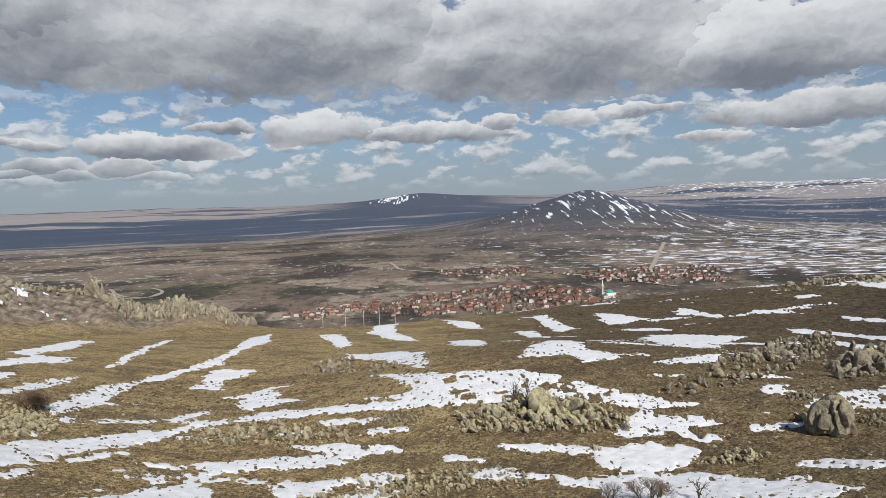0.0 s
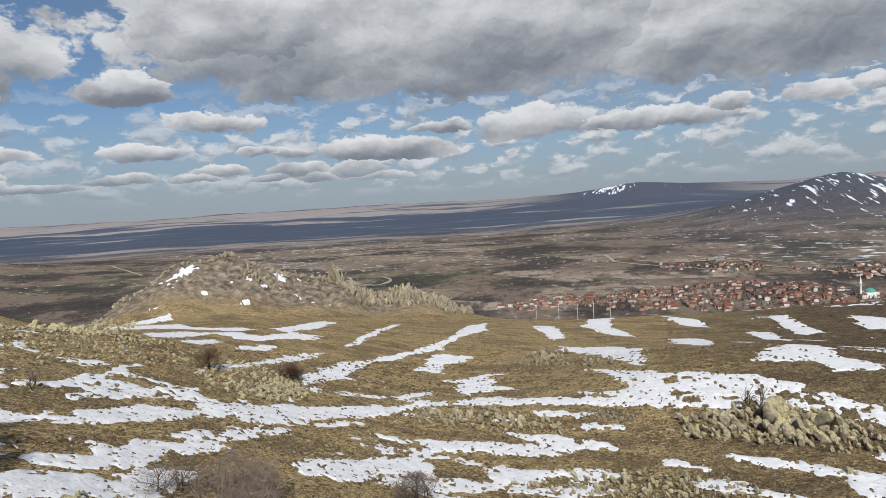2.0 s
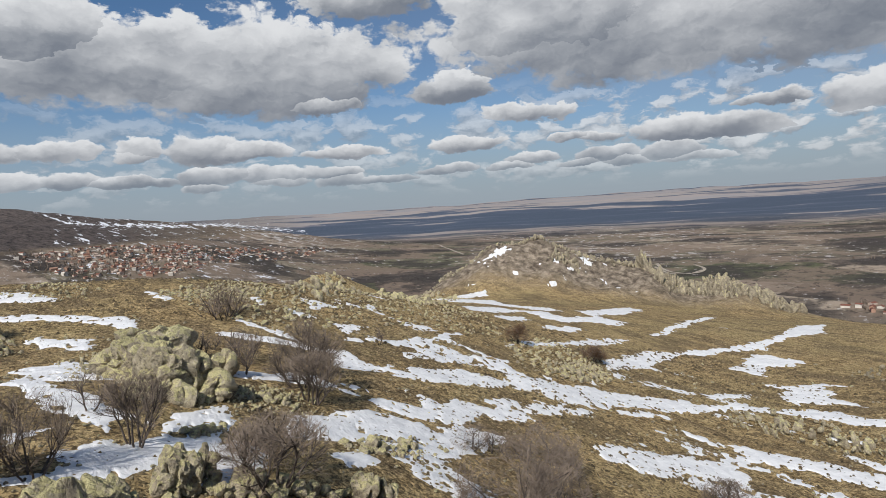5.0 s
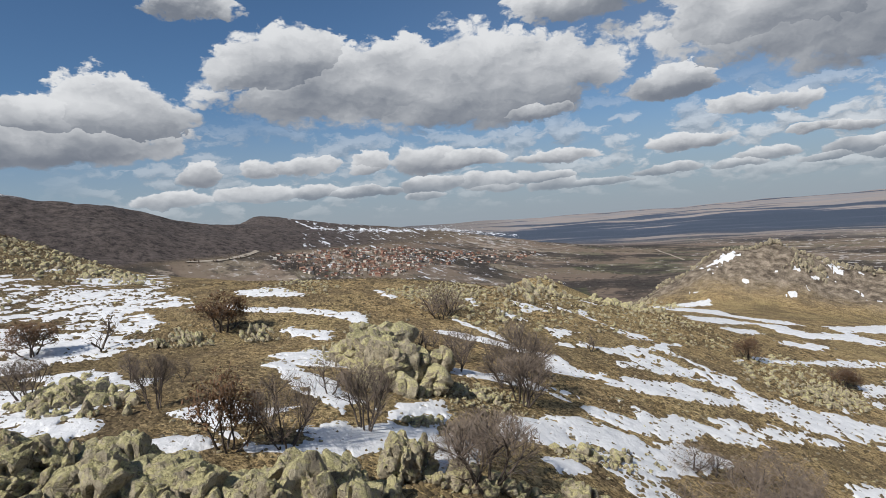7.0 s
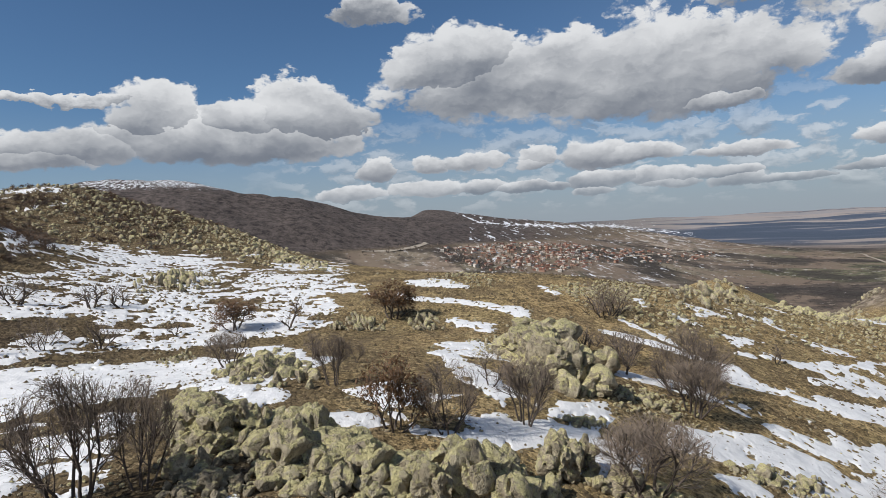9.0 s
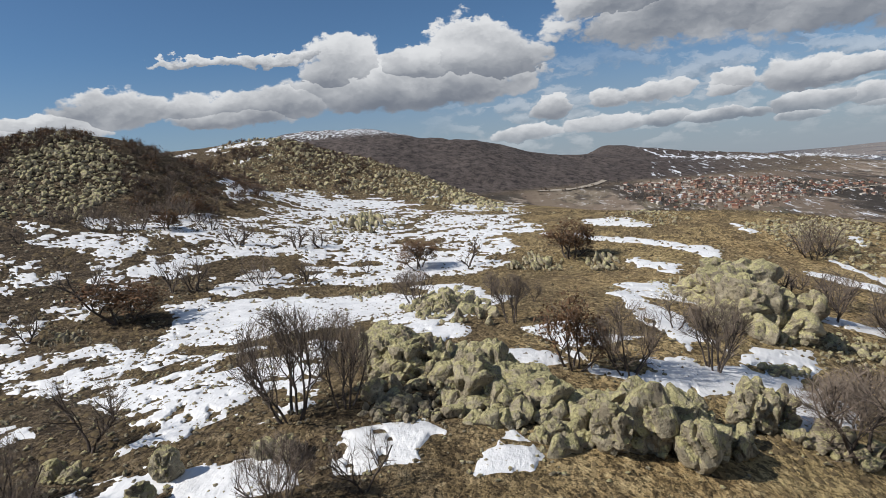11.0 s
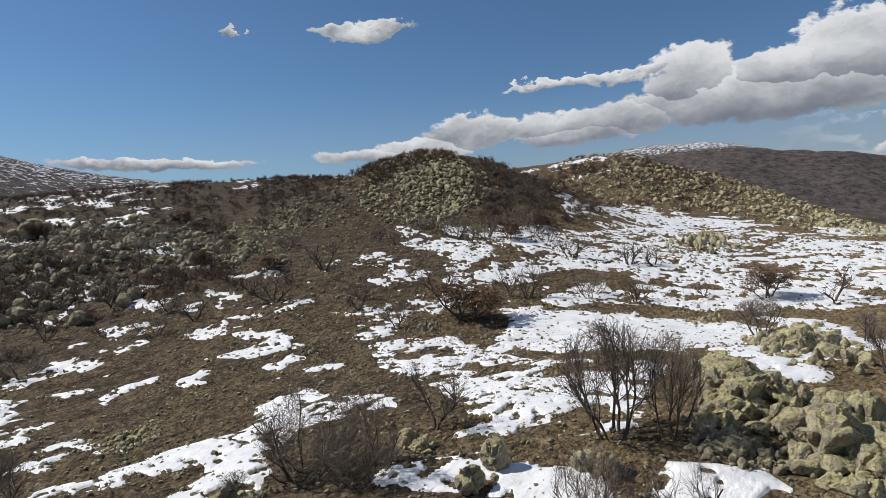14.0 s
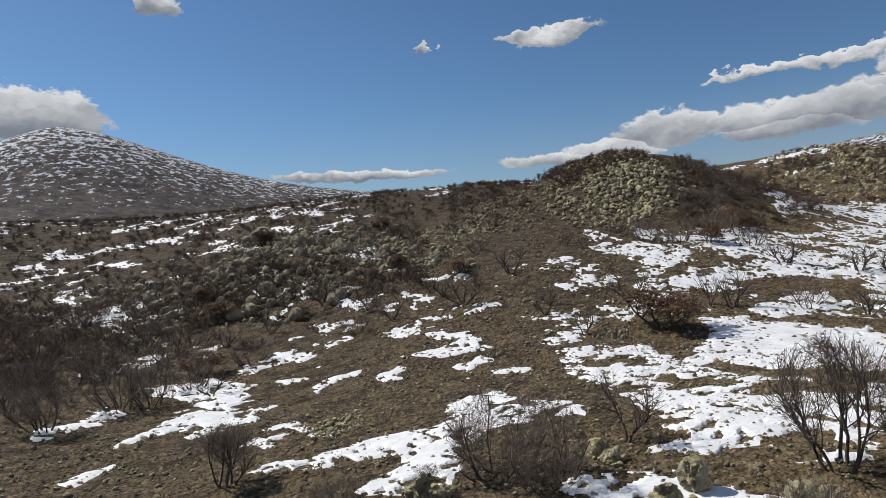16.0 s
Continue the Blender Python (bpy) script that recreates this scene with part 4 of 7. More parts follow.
DRIFTS.append((((-40.2, -78.3), (-41.9, -75.0), (-39.0, -74.6)), 0.0))
DRIFTS.append((((-4, -150), (-10, -164), (-9, -130), (-5, -132)), 0.0))
DRIFTS.append((((-10.2, -39.8), (-12.7, -43.7), (-14.8, -44.0), (-14.2, -41.1), (-11.6, -37.8)), 0.25))
DRIFTS.append((((-45.1, -78.8), (-45.5, -71.9), (-41.3, -71.1)), 0.2))
DRIFTS.append((((-100, -52), (-122, -52), (-128, -45), (-137, -42), (-113, -35), (-104, -38), (-106, -45)), 0.25))
DRIFTS.append((((-90, -60), (-104, -59), (-106, -54), (-88, -54)), 0.2))
DRIFTS.append((((-129, -60), (-166, -63), (-165, -50), (-143, -50), (-128, -54)), 0.3))
DRIFTS.append((((-27.3, -22.1), (-28.5, -20.6), (-33.2, -17.9), (-36.1, -14.5), (-34.7, -12.3), (-30.0, -11.5), (-24.4, -9.9), (-22.4, -12.8), (-21.9, -16.3), (-22.0, -18.0), (-24.2, -18.9)), 0.2))
DRIFTS.append((((-56.5, -38.6), (-59.8, -34.7), (-55.9, -31.2), (-59.6, -29.2), (-59.7, -25.0), (-60.5, -21.2), (-50.9, -20.3), (-45.0, -21.7), (-43.9, -29.0), (-44.0, -31.4), (-50.2, -33.0)), 0.0))
DRIFTS.append((((-30.6, -2.7), (-32.8, 0.1), (-30.9, 1.1), (-29.3, -1.1)), 0.0))
DRIFTS.append((((-31.1, 1.6), (-30.2, 4.7), (-29.5, 6.3), (-29.2, 4.6), (-29.7, 2.0)), 0.15))
DRIFTS.append((((-51.8, 5.3), (-45.7, 8.0), (-40.3, 9.3), (-36.3, 9.8), (-38.8, 8.4), (-41.0, 5.9)), 0.15))
DRIFTS.append((((-74.7, 9.4), (-69.0, 14.1), (-64.6, 15.0), (-65.8, 11.6)), 0.0))
DRIFTS.append((((-54.5, 6.1), (-44.3, 7.7), (-39.6, 7.8), (-41.0, 5.9), (-46.4, 5.5)), 0.15))
DRIFTS.append((((-38.3, 12.0), (-40.0, 15.8), (-36.8, 15.3), (-33.8, 11.8), (-34.7, 10.1)), 0.2))
DRIFTS.append((((-32.8, 4.5), (-33.7, 7.2), (-30.7, 8.8), (-29.7, 6.2)), 0.25))
DRIFTS.append((((-31.4, 9.0), (-31.8, 13.1), (-27.5, 11.8), (-27.5, 9.5)), 0.25))
DRIFTS.append((((-30.6, -2.9), (-31.9, 0.1), (-30.6, 0.5), (-29.3, -1.7)), 0.0))
DRIFTS.append((((-108.1, 102.5), (-112.6, 117.3), (-104.5, 122), (-102.1, 113.3), (-99.9, 97.7)), 0.0))
DRIFTS.append((((-105.1, 120.7), (-104.8, 131.1), (-96.2, 127.9), (-97, 142.8), (-86.4, 140.1), (-84.2, 133.8), (-90.1, 127.6), (-91.6, 120.5), (-97.6, 118.8)), 0.0))
DRIFTS.append((((-106.9, 146.2), (-108.2, 162.7), (-119.7, 198.7), (-105.9, 183.2), (-97.1, 154.6), (-97.5, 140.8)), 0.0))
DRIFTS.append((((-128.3, 111.3), (-165.5, 157.2), (-117.7, 131), (-113.5, 142.1), (-105.1, 138.7), (-110, 128.6), (-121.4, 120.8)), 0.0))
DRIFTS.append((((-174.8, 162.4), (-170.9, 175.9), (-165.6, 171.7), (-166.9, 161.1)), 0.0))
DRIFTS.append((((-94.6, 98.3), (-97.9, 112.3), (-91.5, 109.3), (-88.9, 98.5)), 0.0))
DRIFTS.append((((-87.8, 105.8), (-88, 115.7), (-84.3, 119.2), (-82.4, 110.1), (-84.9, 104)), 0.0))
DRIFTS.append((((-69.2, 81.6), (-72.3, 94.7), (-74.7, 111.5), (-72.7, 119.9), (-71.7, 113.5), (-69.8, 94.7), (-66.3, 79.5)), 0.0))
DRIFTS.append((((-88.1, 59.9), (-86.4, 60.8), (-80.8, 58.8), (-79.1, 56.3), (-83.8, 57.3)), 0.0))
DRIFTS.append((((-68.4, 42), (-69.2, 46.1), (-68.6, 50.4), (-67.2, 46.6), (-67.1, 42.2)), 0.0))
DRIFTS.append((((-40.5, 64.5), (-39.5, 71.3), (-38, 71.7), (-39.1, 66.1)), 0.0))
DRIFTS.append((((-44.7, 52.9), (-43.6, 56.3), (-40.7, 58), (-40.3, 55.9), (-42, 52.3)), 0.0))
DRIFTS.append((((-44.6, 44.4), (-45.2, 49.2), (-42.3, 51.7), (-40.7, 50.2), (-41.9, 47.9), (-43.5, 45)), 0.0))
DRIFTS.append((((53.8, 166.2), (63.2, 166.6), (76.6, 153.2), (57.2, 150.8)), 0.0))
DRIFTS.append((((47.6, 151.4), (52.3, 141.4), (62.1, 134.1), (52.8, 124), (44.7, 123.8)), 0.0))
DRIFTS.append((((81.6, 215.2), (87.8, 189.8), (84.3, 185.9), (78.3, 211.5)), 0.0))
DRIFTS.append((((92, 162.8), (96.4, 150.8), (98.6, 136.7), (95.9, 132.9), (92.5, 149)), 0.0))
DRIFTS.append((((88.7, 138.6), (91.2, 127.7), (85.4, 122.7), (85.2, 133.2)), 0.0))
DRIFTS.append((((34.9, 104.7), (43, 108), (51.1, 110.2), (44, 103.2), (37, 102.6)), 0.0))
DRIFTS.append((((45, 88.3), (50.8, 89.8), (46.1, 84.2), (44.4, 85.5)), 0.0))
DRIFTS.append((((47.3, 82.2), (53.4, 82.1), (62.7, 86.6), (60.5, 83.6), (52.9, 80.1), (48.5, 80.2)), 0.0))
DRIFTS.append((((35.7, 62.9), (39.6, 61.5), (42.3, 58.3), (40.5, 55.8), (37.9, 58.9)), 0.0))
DRIFTS.append((((23.7, 82.9), (30.3, 79.9), (36.3, 78.2), (33.3, 78), (29.1, 78.6), (30, 73.7), (33.2, 71.6), (29.7, 71.1), (27.8, 75.2), (25.7, 79.4)), 0.0))
DRIFTS.append((((5.2, 76), (11.4, 74.7), (14.5, 72.6), (11.1, 72.3), (7.1, 73.7)), 0.0))
DRIFTS.append((((8.2, 66.3), (12.2, 64), (16.7, 63), (15.1, 61.3), (10.6, 62.2)), 0.0))
DRIFTS.append((((-35.9, -59.5), (-37.8, -56.7), (-39.9, -54.2), (-38.1, -52.9), (-36.1, -55.2)), 0.0))
DRIFTS.append((((-28.7, -69.2), (-32.7, -69.5), (-31.5, -67.4), (-28.1, -67.2)), 0.0))
DRIFTS.append((((-20.8, -53.9), (-22.9, -55.1), (-26.1, -54.2), (-25.2, -53.1), (-22.1, -53.2), (-20.2, -51.3)), 0.0))
DRIFTS.append((((-8, -54.5), (-11.3, -55.3), (-14.7, -49.6), (-13.1, -45.7), (-10.1, -49.9), (-6.6, -49.8), (-3.9, -47.8), (-4.1, -49.3)), 0.0))
DRIFTS.append((((-25.1, -49.6), (-28.4, -51.4), (-27.7, -49.7), (-24.9, -48.2)), 0.0))
DRIFTS.append((((-23.1, -35.9), (-25.6, -35.9), (-23.5, -31.3), (-21.3, -30), (-20.8, -32)), 0.0))
DRIFTS.append((((-39.5, -11.1), (-42.1, -8.9), (-39.6, -7.2), (-38.5, -5.1), (-36.4, -4.5), (-32.6, -5.5), (-32.3, -6.7), (-36.2, -8.4)), 0.06))
DRIFTS.append((((-31, -2.9), (-32.5, -1.6), (-31.1, 0.6), (-30, -0.6), (-29.9, -2.4)), 0.06))
DRIFTS.append((((-51.8, 5.5), (-58.2, 7.9), (-47.6, 7.4), (-44.7, 8.4), (-40.4, 8.8), (-35.1, 7.7), (-39.1, 6.8), (-43.5, 6.1)), 0.06))
DRIFTS.append((((-33.2, 4.8), (-32.7, 7.1), (-30, 6.5), (-30.2, 5.2)), 0.06))
DRIFTS.append((((-22.2, -7.9), (-23.3, -5.4), (-22.3, -4.1), (-20.3, -4.8), (-19.2, -6.5), (-18.9, -7.4)), 0.06))
DRIFTS.append((((-23.3, -1.7), (-22.3, -1.1), (-21.5, -0.6), (-20.6, -0.7), (-19.6, -2.9), (-21.1, -2.7)), 0.06))
DRIFTS.append((((-17.2, -18.1), (-18.9, -17), (-20.3, -15.3), (-20.3, -12.4), (-20.8, -9.4), (-18.3, -8.4), (-17.5, -11.1), (-17.2, -12.9), (-16.4, -17.6)), 0.06))
DRIFTS.append((((-32.2, -51.7), (-36.5, -52.8), (-39.2, -51.1), (-35.8, -48.3), (-32.1, -49.5)), 0.06))
DRIFTS.append((((-30.7, -46.1), (-34.9, -46.4), (-33.9, -44.9), (-30.1, -43.3)), 0.06))
DRIFTS.append((((-21.1, -32.3), (-24.1, -33.2), (-24.7, -30.5), (-25.5, -27), (-26.2, -25.2), (-24.8, -24.3), (-23.9, -27.1), (-22.4, -29.6), (-20.3, -30.2)), 0.06))
DRIFTS.append((((-18.2, -32.3), (-19.1, -31.1), (-20.3, -30.2), (-18.9, -28.6), (-17.1, -30.5)), 0.06))
DRIFTS.append((((-40.5, -11.1), (-41.9, -8.4), (-37.5, -5.5), (-35.1, -5.5), (-32.1, -5.9), (-34.1, -7.9)), 0.06))
DRIFTS.append((((-32, -3.2), (-32.8, -0.9), (-31.4, 0.3), (-30.2, -0.1), (-29.5, -2.5)), 0.06))
DRIFTS.append((((-52.1, -19.8), (-61, -16.3), (-58.4, -14.6), (-47.3, -14.6), (-38.6, -13.3), (-41.8, -16)), 0.06))
DRIFTS.append((((-55.7, -27.5), (-60.5, -27), (-61.2, -24.6), (-53.3, -21.9), (-49.4, -23), (-50.6, -25.1)), 0.06))
DRIFTS.append((((-38.1, 11.9), (-39.8, 14.8), (-37.2, 15.3), (-33.3, 12.9), (-34, 11.2)), 0.06))
DRIFTS.append((((-34.4, 10), (-31.9, 11.7), (-27.2, 12.1), (-26.9, 9.7), (-29.6, 9.3)), 0.06))
DRIFTS.append((((-39.4, 22), (-40.5, 25.7), (-36.2, 26.1), (-34.3, 29.4), (-35.9, 36), (-34.1, 34.2), (-31.4, 25.1), (-34.4, 21.7), (-34.3, 19.8)), 0.06))
DRIFTS.append((((-190.6, 192.8), (-188, 198.2), (-184.4, 206.1), (-180.3, 203.8), (-182.9, 194.2), (-186.5, 190.7)), 0.0))
DRIFTS.append((((-167.1, 210.7), (-162.8, 215.3), (-161.3, 212.4), (-163.7, 209.2)), 0.0))
DRIFTS.append((((-158, 212.3), (-155.8, 219.1), (-153.4, 219.6), (-155.6, 212.7)), 0.0))
DRIFTS.append((((-156.3, 196.7), (-153.2, 200.4), (-150.5, 197.4), (-152.6, 194.6)), 0.0))
DRIFTS.append((((-170.4, 191.5), (-168.8, 195.6), (-167.9, 193.6)), 0.0))
DRIFTS.append((((-132.5, 221.8), (-129.5, 223.6), (-128.9, 221.5)), 0.0))
DRIFTS.append((((-182, 176.1), (-174.9, 180.4), (-173.5, 180.3), (-180.3, 175)), 0.0))
DRIFTS.append((((-177.3, 161), (-174.3, 168.4), (-168, 173.4), (-164.4, 168.9), (-166.8, 158.5)), 0.0))


# ---- stony ground: kind, outline in plan, count, sizes, stone, separate, tallness ----
STONY = []
STONY.append(("row", ((-37.9, 87.4), (-27.5, 92.6), (-14.3, 86.2), (-13.3, 79.7), (-24.0, 80.3), (-33.9, 78.8)), 44, 1.27, 2.86, "L", 1, 1.2))
STONY.append(("ridge", ((-0.9, 84.9), (7.0, 87.7), (12.1, 89.4), (17.5, 87.1), (23.8, 80.7), (22.4, 76.2), (14.9, 77.7), (7.7, 79.1), (-0.5, 80.3)), 75, 1.54, 3.70, "L", 1, 1.1))
STONY.append(("crest", ((10.5, 86.3), (13.7, 88.8), (17.5, 87.1), (22.3, 81.0), (19.6, 79.2), (12.4, 80.5)), 16, 3.60, 5.01, "L", 1, 1.1))
STONY.append(("scatter", ((30.6, 87.1), (39, 97), (49, 105), (81, 148), (94, 149), (84, 131), (54, 96), (40.7, 87.9), (32.5, 85.7)), 85, 1.41, 3.23, "G", 1, 1.0))
STONY.append(("ledge", ((62, 99), (79, 121), (89, 123), (79, 106), (67, 91), (59, 92)), 40, 2.05, 4.33, "G", 1, 1.0))
STONY.append(("block", ((40.9, 70.3), (46.5, 76.9), (49.1, 74.3), (44.9, 67.4)), 13, 2.81, 4.84, "G", 1, 1.1))
STONY.append(("stones", ((47.9, 72.5), (52.7, 72.7), (53.2, 70.6), (48.7, 67.8)), 12, 1.12, 1.93, "G", 1, 1.0))
STONY.append(("stones", ((26.8, 65.1), (31.4, 67.6), (35.1, 65.1), (32.3, 63.1)), 20, 1.06, 2.12, "L", 1, 1.0))
STONY.append(("ledge", ((-16.6, 60.1), (-12.3, 65.0), (-6.4, 68.9), (0.1, 69.8), (8.3, 66.9), (9.0, 62.9), (-0.0, 61.7), (-8.6, 60.2)), 60, 0.95, 2.02, "L", 1, 1.1))
STONY.append(("cluster", ((-36, 130), (-31, 141), (-27, 153), (-20, 140), (-8, 119), (-18, 124)), 42, 1.01, 2.78, "G", 1, 1.0))
STONY.append(("cluster", ((-12.5, 87.9), (-8.9, 90.1), (-4.6, 87.5), (-4.5, 84.6)), 14, 1.13, 1.94, "G", 1, 1.0))
STONY.append(("pile", ((-59.4, 73.9), (-58.3, 80.1), (-55, 84), (-49.2, 76.2), (-49.8, 70.0), (-52.5, 65.2)), 55, 1.02, 2.04, "L", 1, 1.0))
STONY.append(("stones", ((44.9, 81.3), (47.3, 83.5), (53, 86), (49.3, 81.6)), 14, 1.05, 1.93, "G", 1, 1.0))
STONY.append(("stones", ((15.6, 71.2), (17.9, 72.5), (18.2, 71.1)), 5, 0.81, 1.61, "L", 1, 1.0))
STONY.append(("brow_rocks", ((111, 218), (150, 246), (163, 218), (147, 197), (127, 209)), 70, 1.35, 2.92, "G", 0, 1.0))
STONY.append(("slope_rocks", ((-67.4, 72.9), (-74, 91), (-60, 89), (-50.8, 78.4), (-50.5, 66.5), (-54.9, 62.5)), 150, 0.62, 1.41, "L", 0, 1.0))
STONY.append(("slope_rocks", ((-83.8, 48.8), (-143, 109), (-109, 100), (-77, 85), (-69, 73), (-71.6, 61.0), (-69.7, 43.7)), 420, 0.46, 1.10, "L", 0, 1.0))
STONY.append(("slope_rocks", ((-89.7, 27.6), (-111, 49), (-81.5, 47.4), (-68.3, 42.0), (-66.6, 32.5), (-73.8, 28.9)), 240, 0.48, 1.27, "L", 0, 1.0))
STONY.append(("slope_rocks", ((-144, 102), (-204, 176), (-163, 160), (-78, 62)), 150, 1.11, 2.60, "L", 0, 1.1))
STONY.append(("mound", ((-91, 47), (-160, 94), (-158, 105), (-101, 69), (-83.8, 48.8)), 80, 1.12, 2.92, "L", 1, 1.0))
STONY.append(("boulder_foot", ((-43.1, 16.4), (-45.7, 19.2), (-44.4, 25.1), (-38.8, 21.8), (-38.6, 16.4), (-40.6, 15.8)), 60, 0.33, 0.83, "L", 1, 0.9))
STONY.append(("boulder_foot", ((-60.0, 9.9), (-61.9, 14.7), (-48.9, 12.2), (-45.2, 8.2)), 30, 0.71, 1.32, "L", 1, 0.9))
STONY.append(("stones", ((-33.1, 19.5), (-35.2, 23.2), (-35.4, 28.3), (-33.8, 30.2), (-31.7, 24.7), (-32.0, 20.9)), 26, 0.60, 1.28, "L", 1, 0.9))
STONY.append(("stones", ((-34.6, 11.1), (-36.2, 14.3), (-34.4, 13.5), (-33.3, 11.2)), 6, 0.67, 1.21, "L", 1, 0.9))
STONY.append(("near_rocks", ((-27.8, 8.0), (-28.0, 10.8), (-27.9, 13.5), (-26.8, 16.7), (-25.6, 15.3), (-26.2, 7.7)), 18, 1.10, 1.81, "L", 1, 0.9))
STONY.append(("near_rocks", ((-24.8, -0.4), (-26.2, 1.7), (-25.5, 4.7), (-26.0, 7.2), (-24.0, 7.7), (-21.4, -0.5)), 24, 1.40, 2.81, "L", 1, 0.9))
STONY.append(("spine", ((-33.7, -10.9), (-37.6, -10.6), (-34.2, -7.5), (-31.5, -5.1), (-26.9, -5.3), (-25.0, -6.6), (-24.9, -8.2)), 46, 0.99, 2.05, "L", 1, 1.0))
STONY.append(("spine", ((-30.2, -5.9), (-32.1, -3.6), (-28.5, -1.5), (-26.4, 0.6), (-25.2, 2.3), (-23.6, 2.1), (-22.3, -0.5), (-23.0, -2.8), (-24.2, -4.7)), 75, 0.93, 1.99, "L", 1, 1.0))
STONY.append(("spine", ((-26.0, -8.8), (-26.3, -6.4), (-23.8, -4.2), (-22.6, -5.2), (-22.9, -7.4)), 24, 0.66, 1.11, "G", 1, 0.9))
STONY.append(("spur", ((-48.7, -11.9), (-55.9, -10.6), (-59.5, -7.7), (-41.9, -3.2), (-35.9, -2.8), (-37.7, -5.7), (-39.2, -8.9)), 44, 0.85, 1.77, "L", 1, 1.0))
STONY.append(("outcrop", ((-99, -35), (-123, -41), (-133, -37), (-123, -27), (-108, -24), (-99, -32)), 34, 1.30, 3.68, "L", 1, 1.0))
STONY.append(("stones", ((-61.1, -20.0), (-64.2, -17.8), (-59.2, -15.4), (-57.4, -17.7)), 14, 0.80, 1.84, "L", 1, 0.9))
STONY.append(("stones", ((-70.6, -4.1), (-77.7, -1.0), (-73.6, 2.6), (-67.2, 1.8)), 26, 1.06, 2.25, "L", 1, 1.0))
STONY.append(("stones", ((-73.9, 5.0), (-74.3, 8.4), (-66.7, 8.7), (-65.6, 4.9)), 18, 1.04, 2.20, "L", 1, 1.0))
STONY.append(("stones", ((-43.4, -41.0), (-47.3, -43.4), (-47.4, -39.2), (-44.1, -36.2)), 16, 0.78, 1.67, "G", 1, 0.9))
STONY.append(("stones", ((-19.4, -19.5), (-20.7, -20.0), (-20.5, -17.5), (-19.1, -17.0)), 9, 0.50, 1.10, "L", 1, 0.9))
STONY.append(("stones", ((-34.8, -45.8), (-37.0, -47.7), (-37.5, -45.3), (-34.6, -42.7)), 16, 0.43, 1.07, "G", 1, 0.9))
STONY.append(("stones", ((-13.5, -36.5), (-16.0, -40.7), (-19.3, -41.4), (-17.6, -37.0), (-14.1, -35.2)), 30, 0.38, 0.83, "L", 1, 0.9))
STONY.append(("ridge_rocks", ((-228, -104), (-252, -96), (-236, -66), (-222, -44), (-218, -22), (-141, -4), (-139, -16), (-172, -43), (-199, -76)), 420, 0.80, 2.30, "L", 0, 1.0))
STONY.append(("ridge_rocks", ((-209, -51), (-234, -44), (-214, -33), (-174, -9), (-142, -10), (-175, -35)), 120, 0.90, 2.60, "L", 0, 1.0))
STONY.append(("hill_rocks", ((-116, -118), (-122, -110), (-129, -100), (-121, -87), (-110, -78), (-91, -74), (-88, -85), (-96, -102)), 520, 0.79, 1.99, "L", 0, 1.0))
STONY.append(("hill_rocks", ((-80, -113), (-124, -158), (-107, -112), (-95, -98), (-83, -93), (-78, -100)), 240, 0.76, 1.64, "G", 0, 1.0))
STONY.append(("field_rocks", ((-20, -108), (-37, -138), (-55, -159), (-67, -143), (-69, -94), (-57.7, -75.5), (-48, -91), (-35, -95), (-22.9, -96.8)), 620, 0.75, 2.30, "G", 0, 1.0))
STONY.append(("field_rocks", ((-76, -125), (-92, -118), (-74, -93), (-66, -101)), 130, 0.74, 1.72, "L", 0, 1.0))
STONY.append(("field_rocks", ((-2.4, -96.0), (-8, -106), (-17, -107), (-19.9, -97.3), (-10.9, -89.4), (-3.0, -83.9)), 120, 0.54, 1.34, "G", 0, 1.0))
STONY.append(("slab", ((-48, -157), (-55, -168), (-52, -155)), 3, 3.01, 5.12, "G", 1, 1.0))
STONY.append(("brow_rocks", ((-102, 10), (-121, 20), (-100, 24), (-90.9, 19.0)), 60, 0.56, 1.22, "L", 0, 1.0))
STONY.append(("brow_rocks", ((-91.4, 27.5), (-98, 43), (-92, 47), (-81.8, 35.9), (-83.9, 26.7)), 110, 0.52, 1.05, "L", 0, 1.0))
STONY.append(("ridge_rocks", ((-178, -58), (-206, -92), (-232, -126), (-262, -128), (-268, -84), (-236, -62), (-196, -46)), 300, 0.90, 2.40, "L", 0, 1.0))
STONY.append(("hill_rocks", ((-112, -104), (-120, -96), (-122, -84), (-112, -76), (-98, -78), (-100, -92)), 220, 0.80, 2.10, "L", 0, 1.0))
STONY.append(("ridge_rocks", ((-170, -50), (-165, -80), (-200, -112), (-232, -100), (-250, -80), (-225, -45)), 330, 0.90, 2.30, "L", 0, 1.0))
STONY.append(("field_rocks", ((-52.2, -171.2), (-77.8, -136.9), (-54.9, -93.7), (-33.6, -83.9), (-15.8, -94.7), (-15.6, -118.1)), 210, 1.2, 3.3, "G", 0, 1.1))
STONY.append(("field_rocks", ((-6.4, -154.9), (-31.5, -158.9), (-28.6, -105.7), (-11.5, -90.8), (0.3, -92.2)), 110, 1.0, 2.6, "G", 0, 1.0))
STONY.append(("outcrop", ((-48.6, 11.1), (-57.3, 16), (-43, 16.1), (-40.7, 15.6), (-38.5, 11.6), (-42.4, 10.8)), 16, 1.6, 4.2, "L", 1, 1.1))
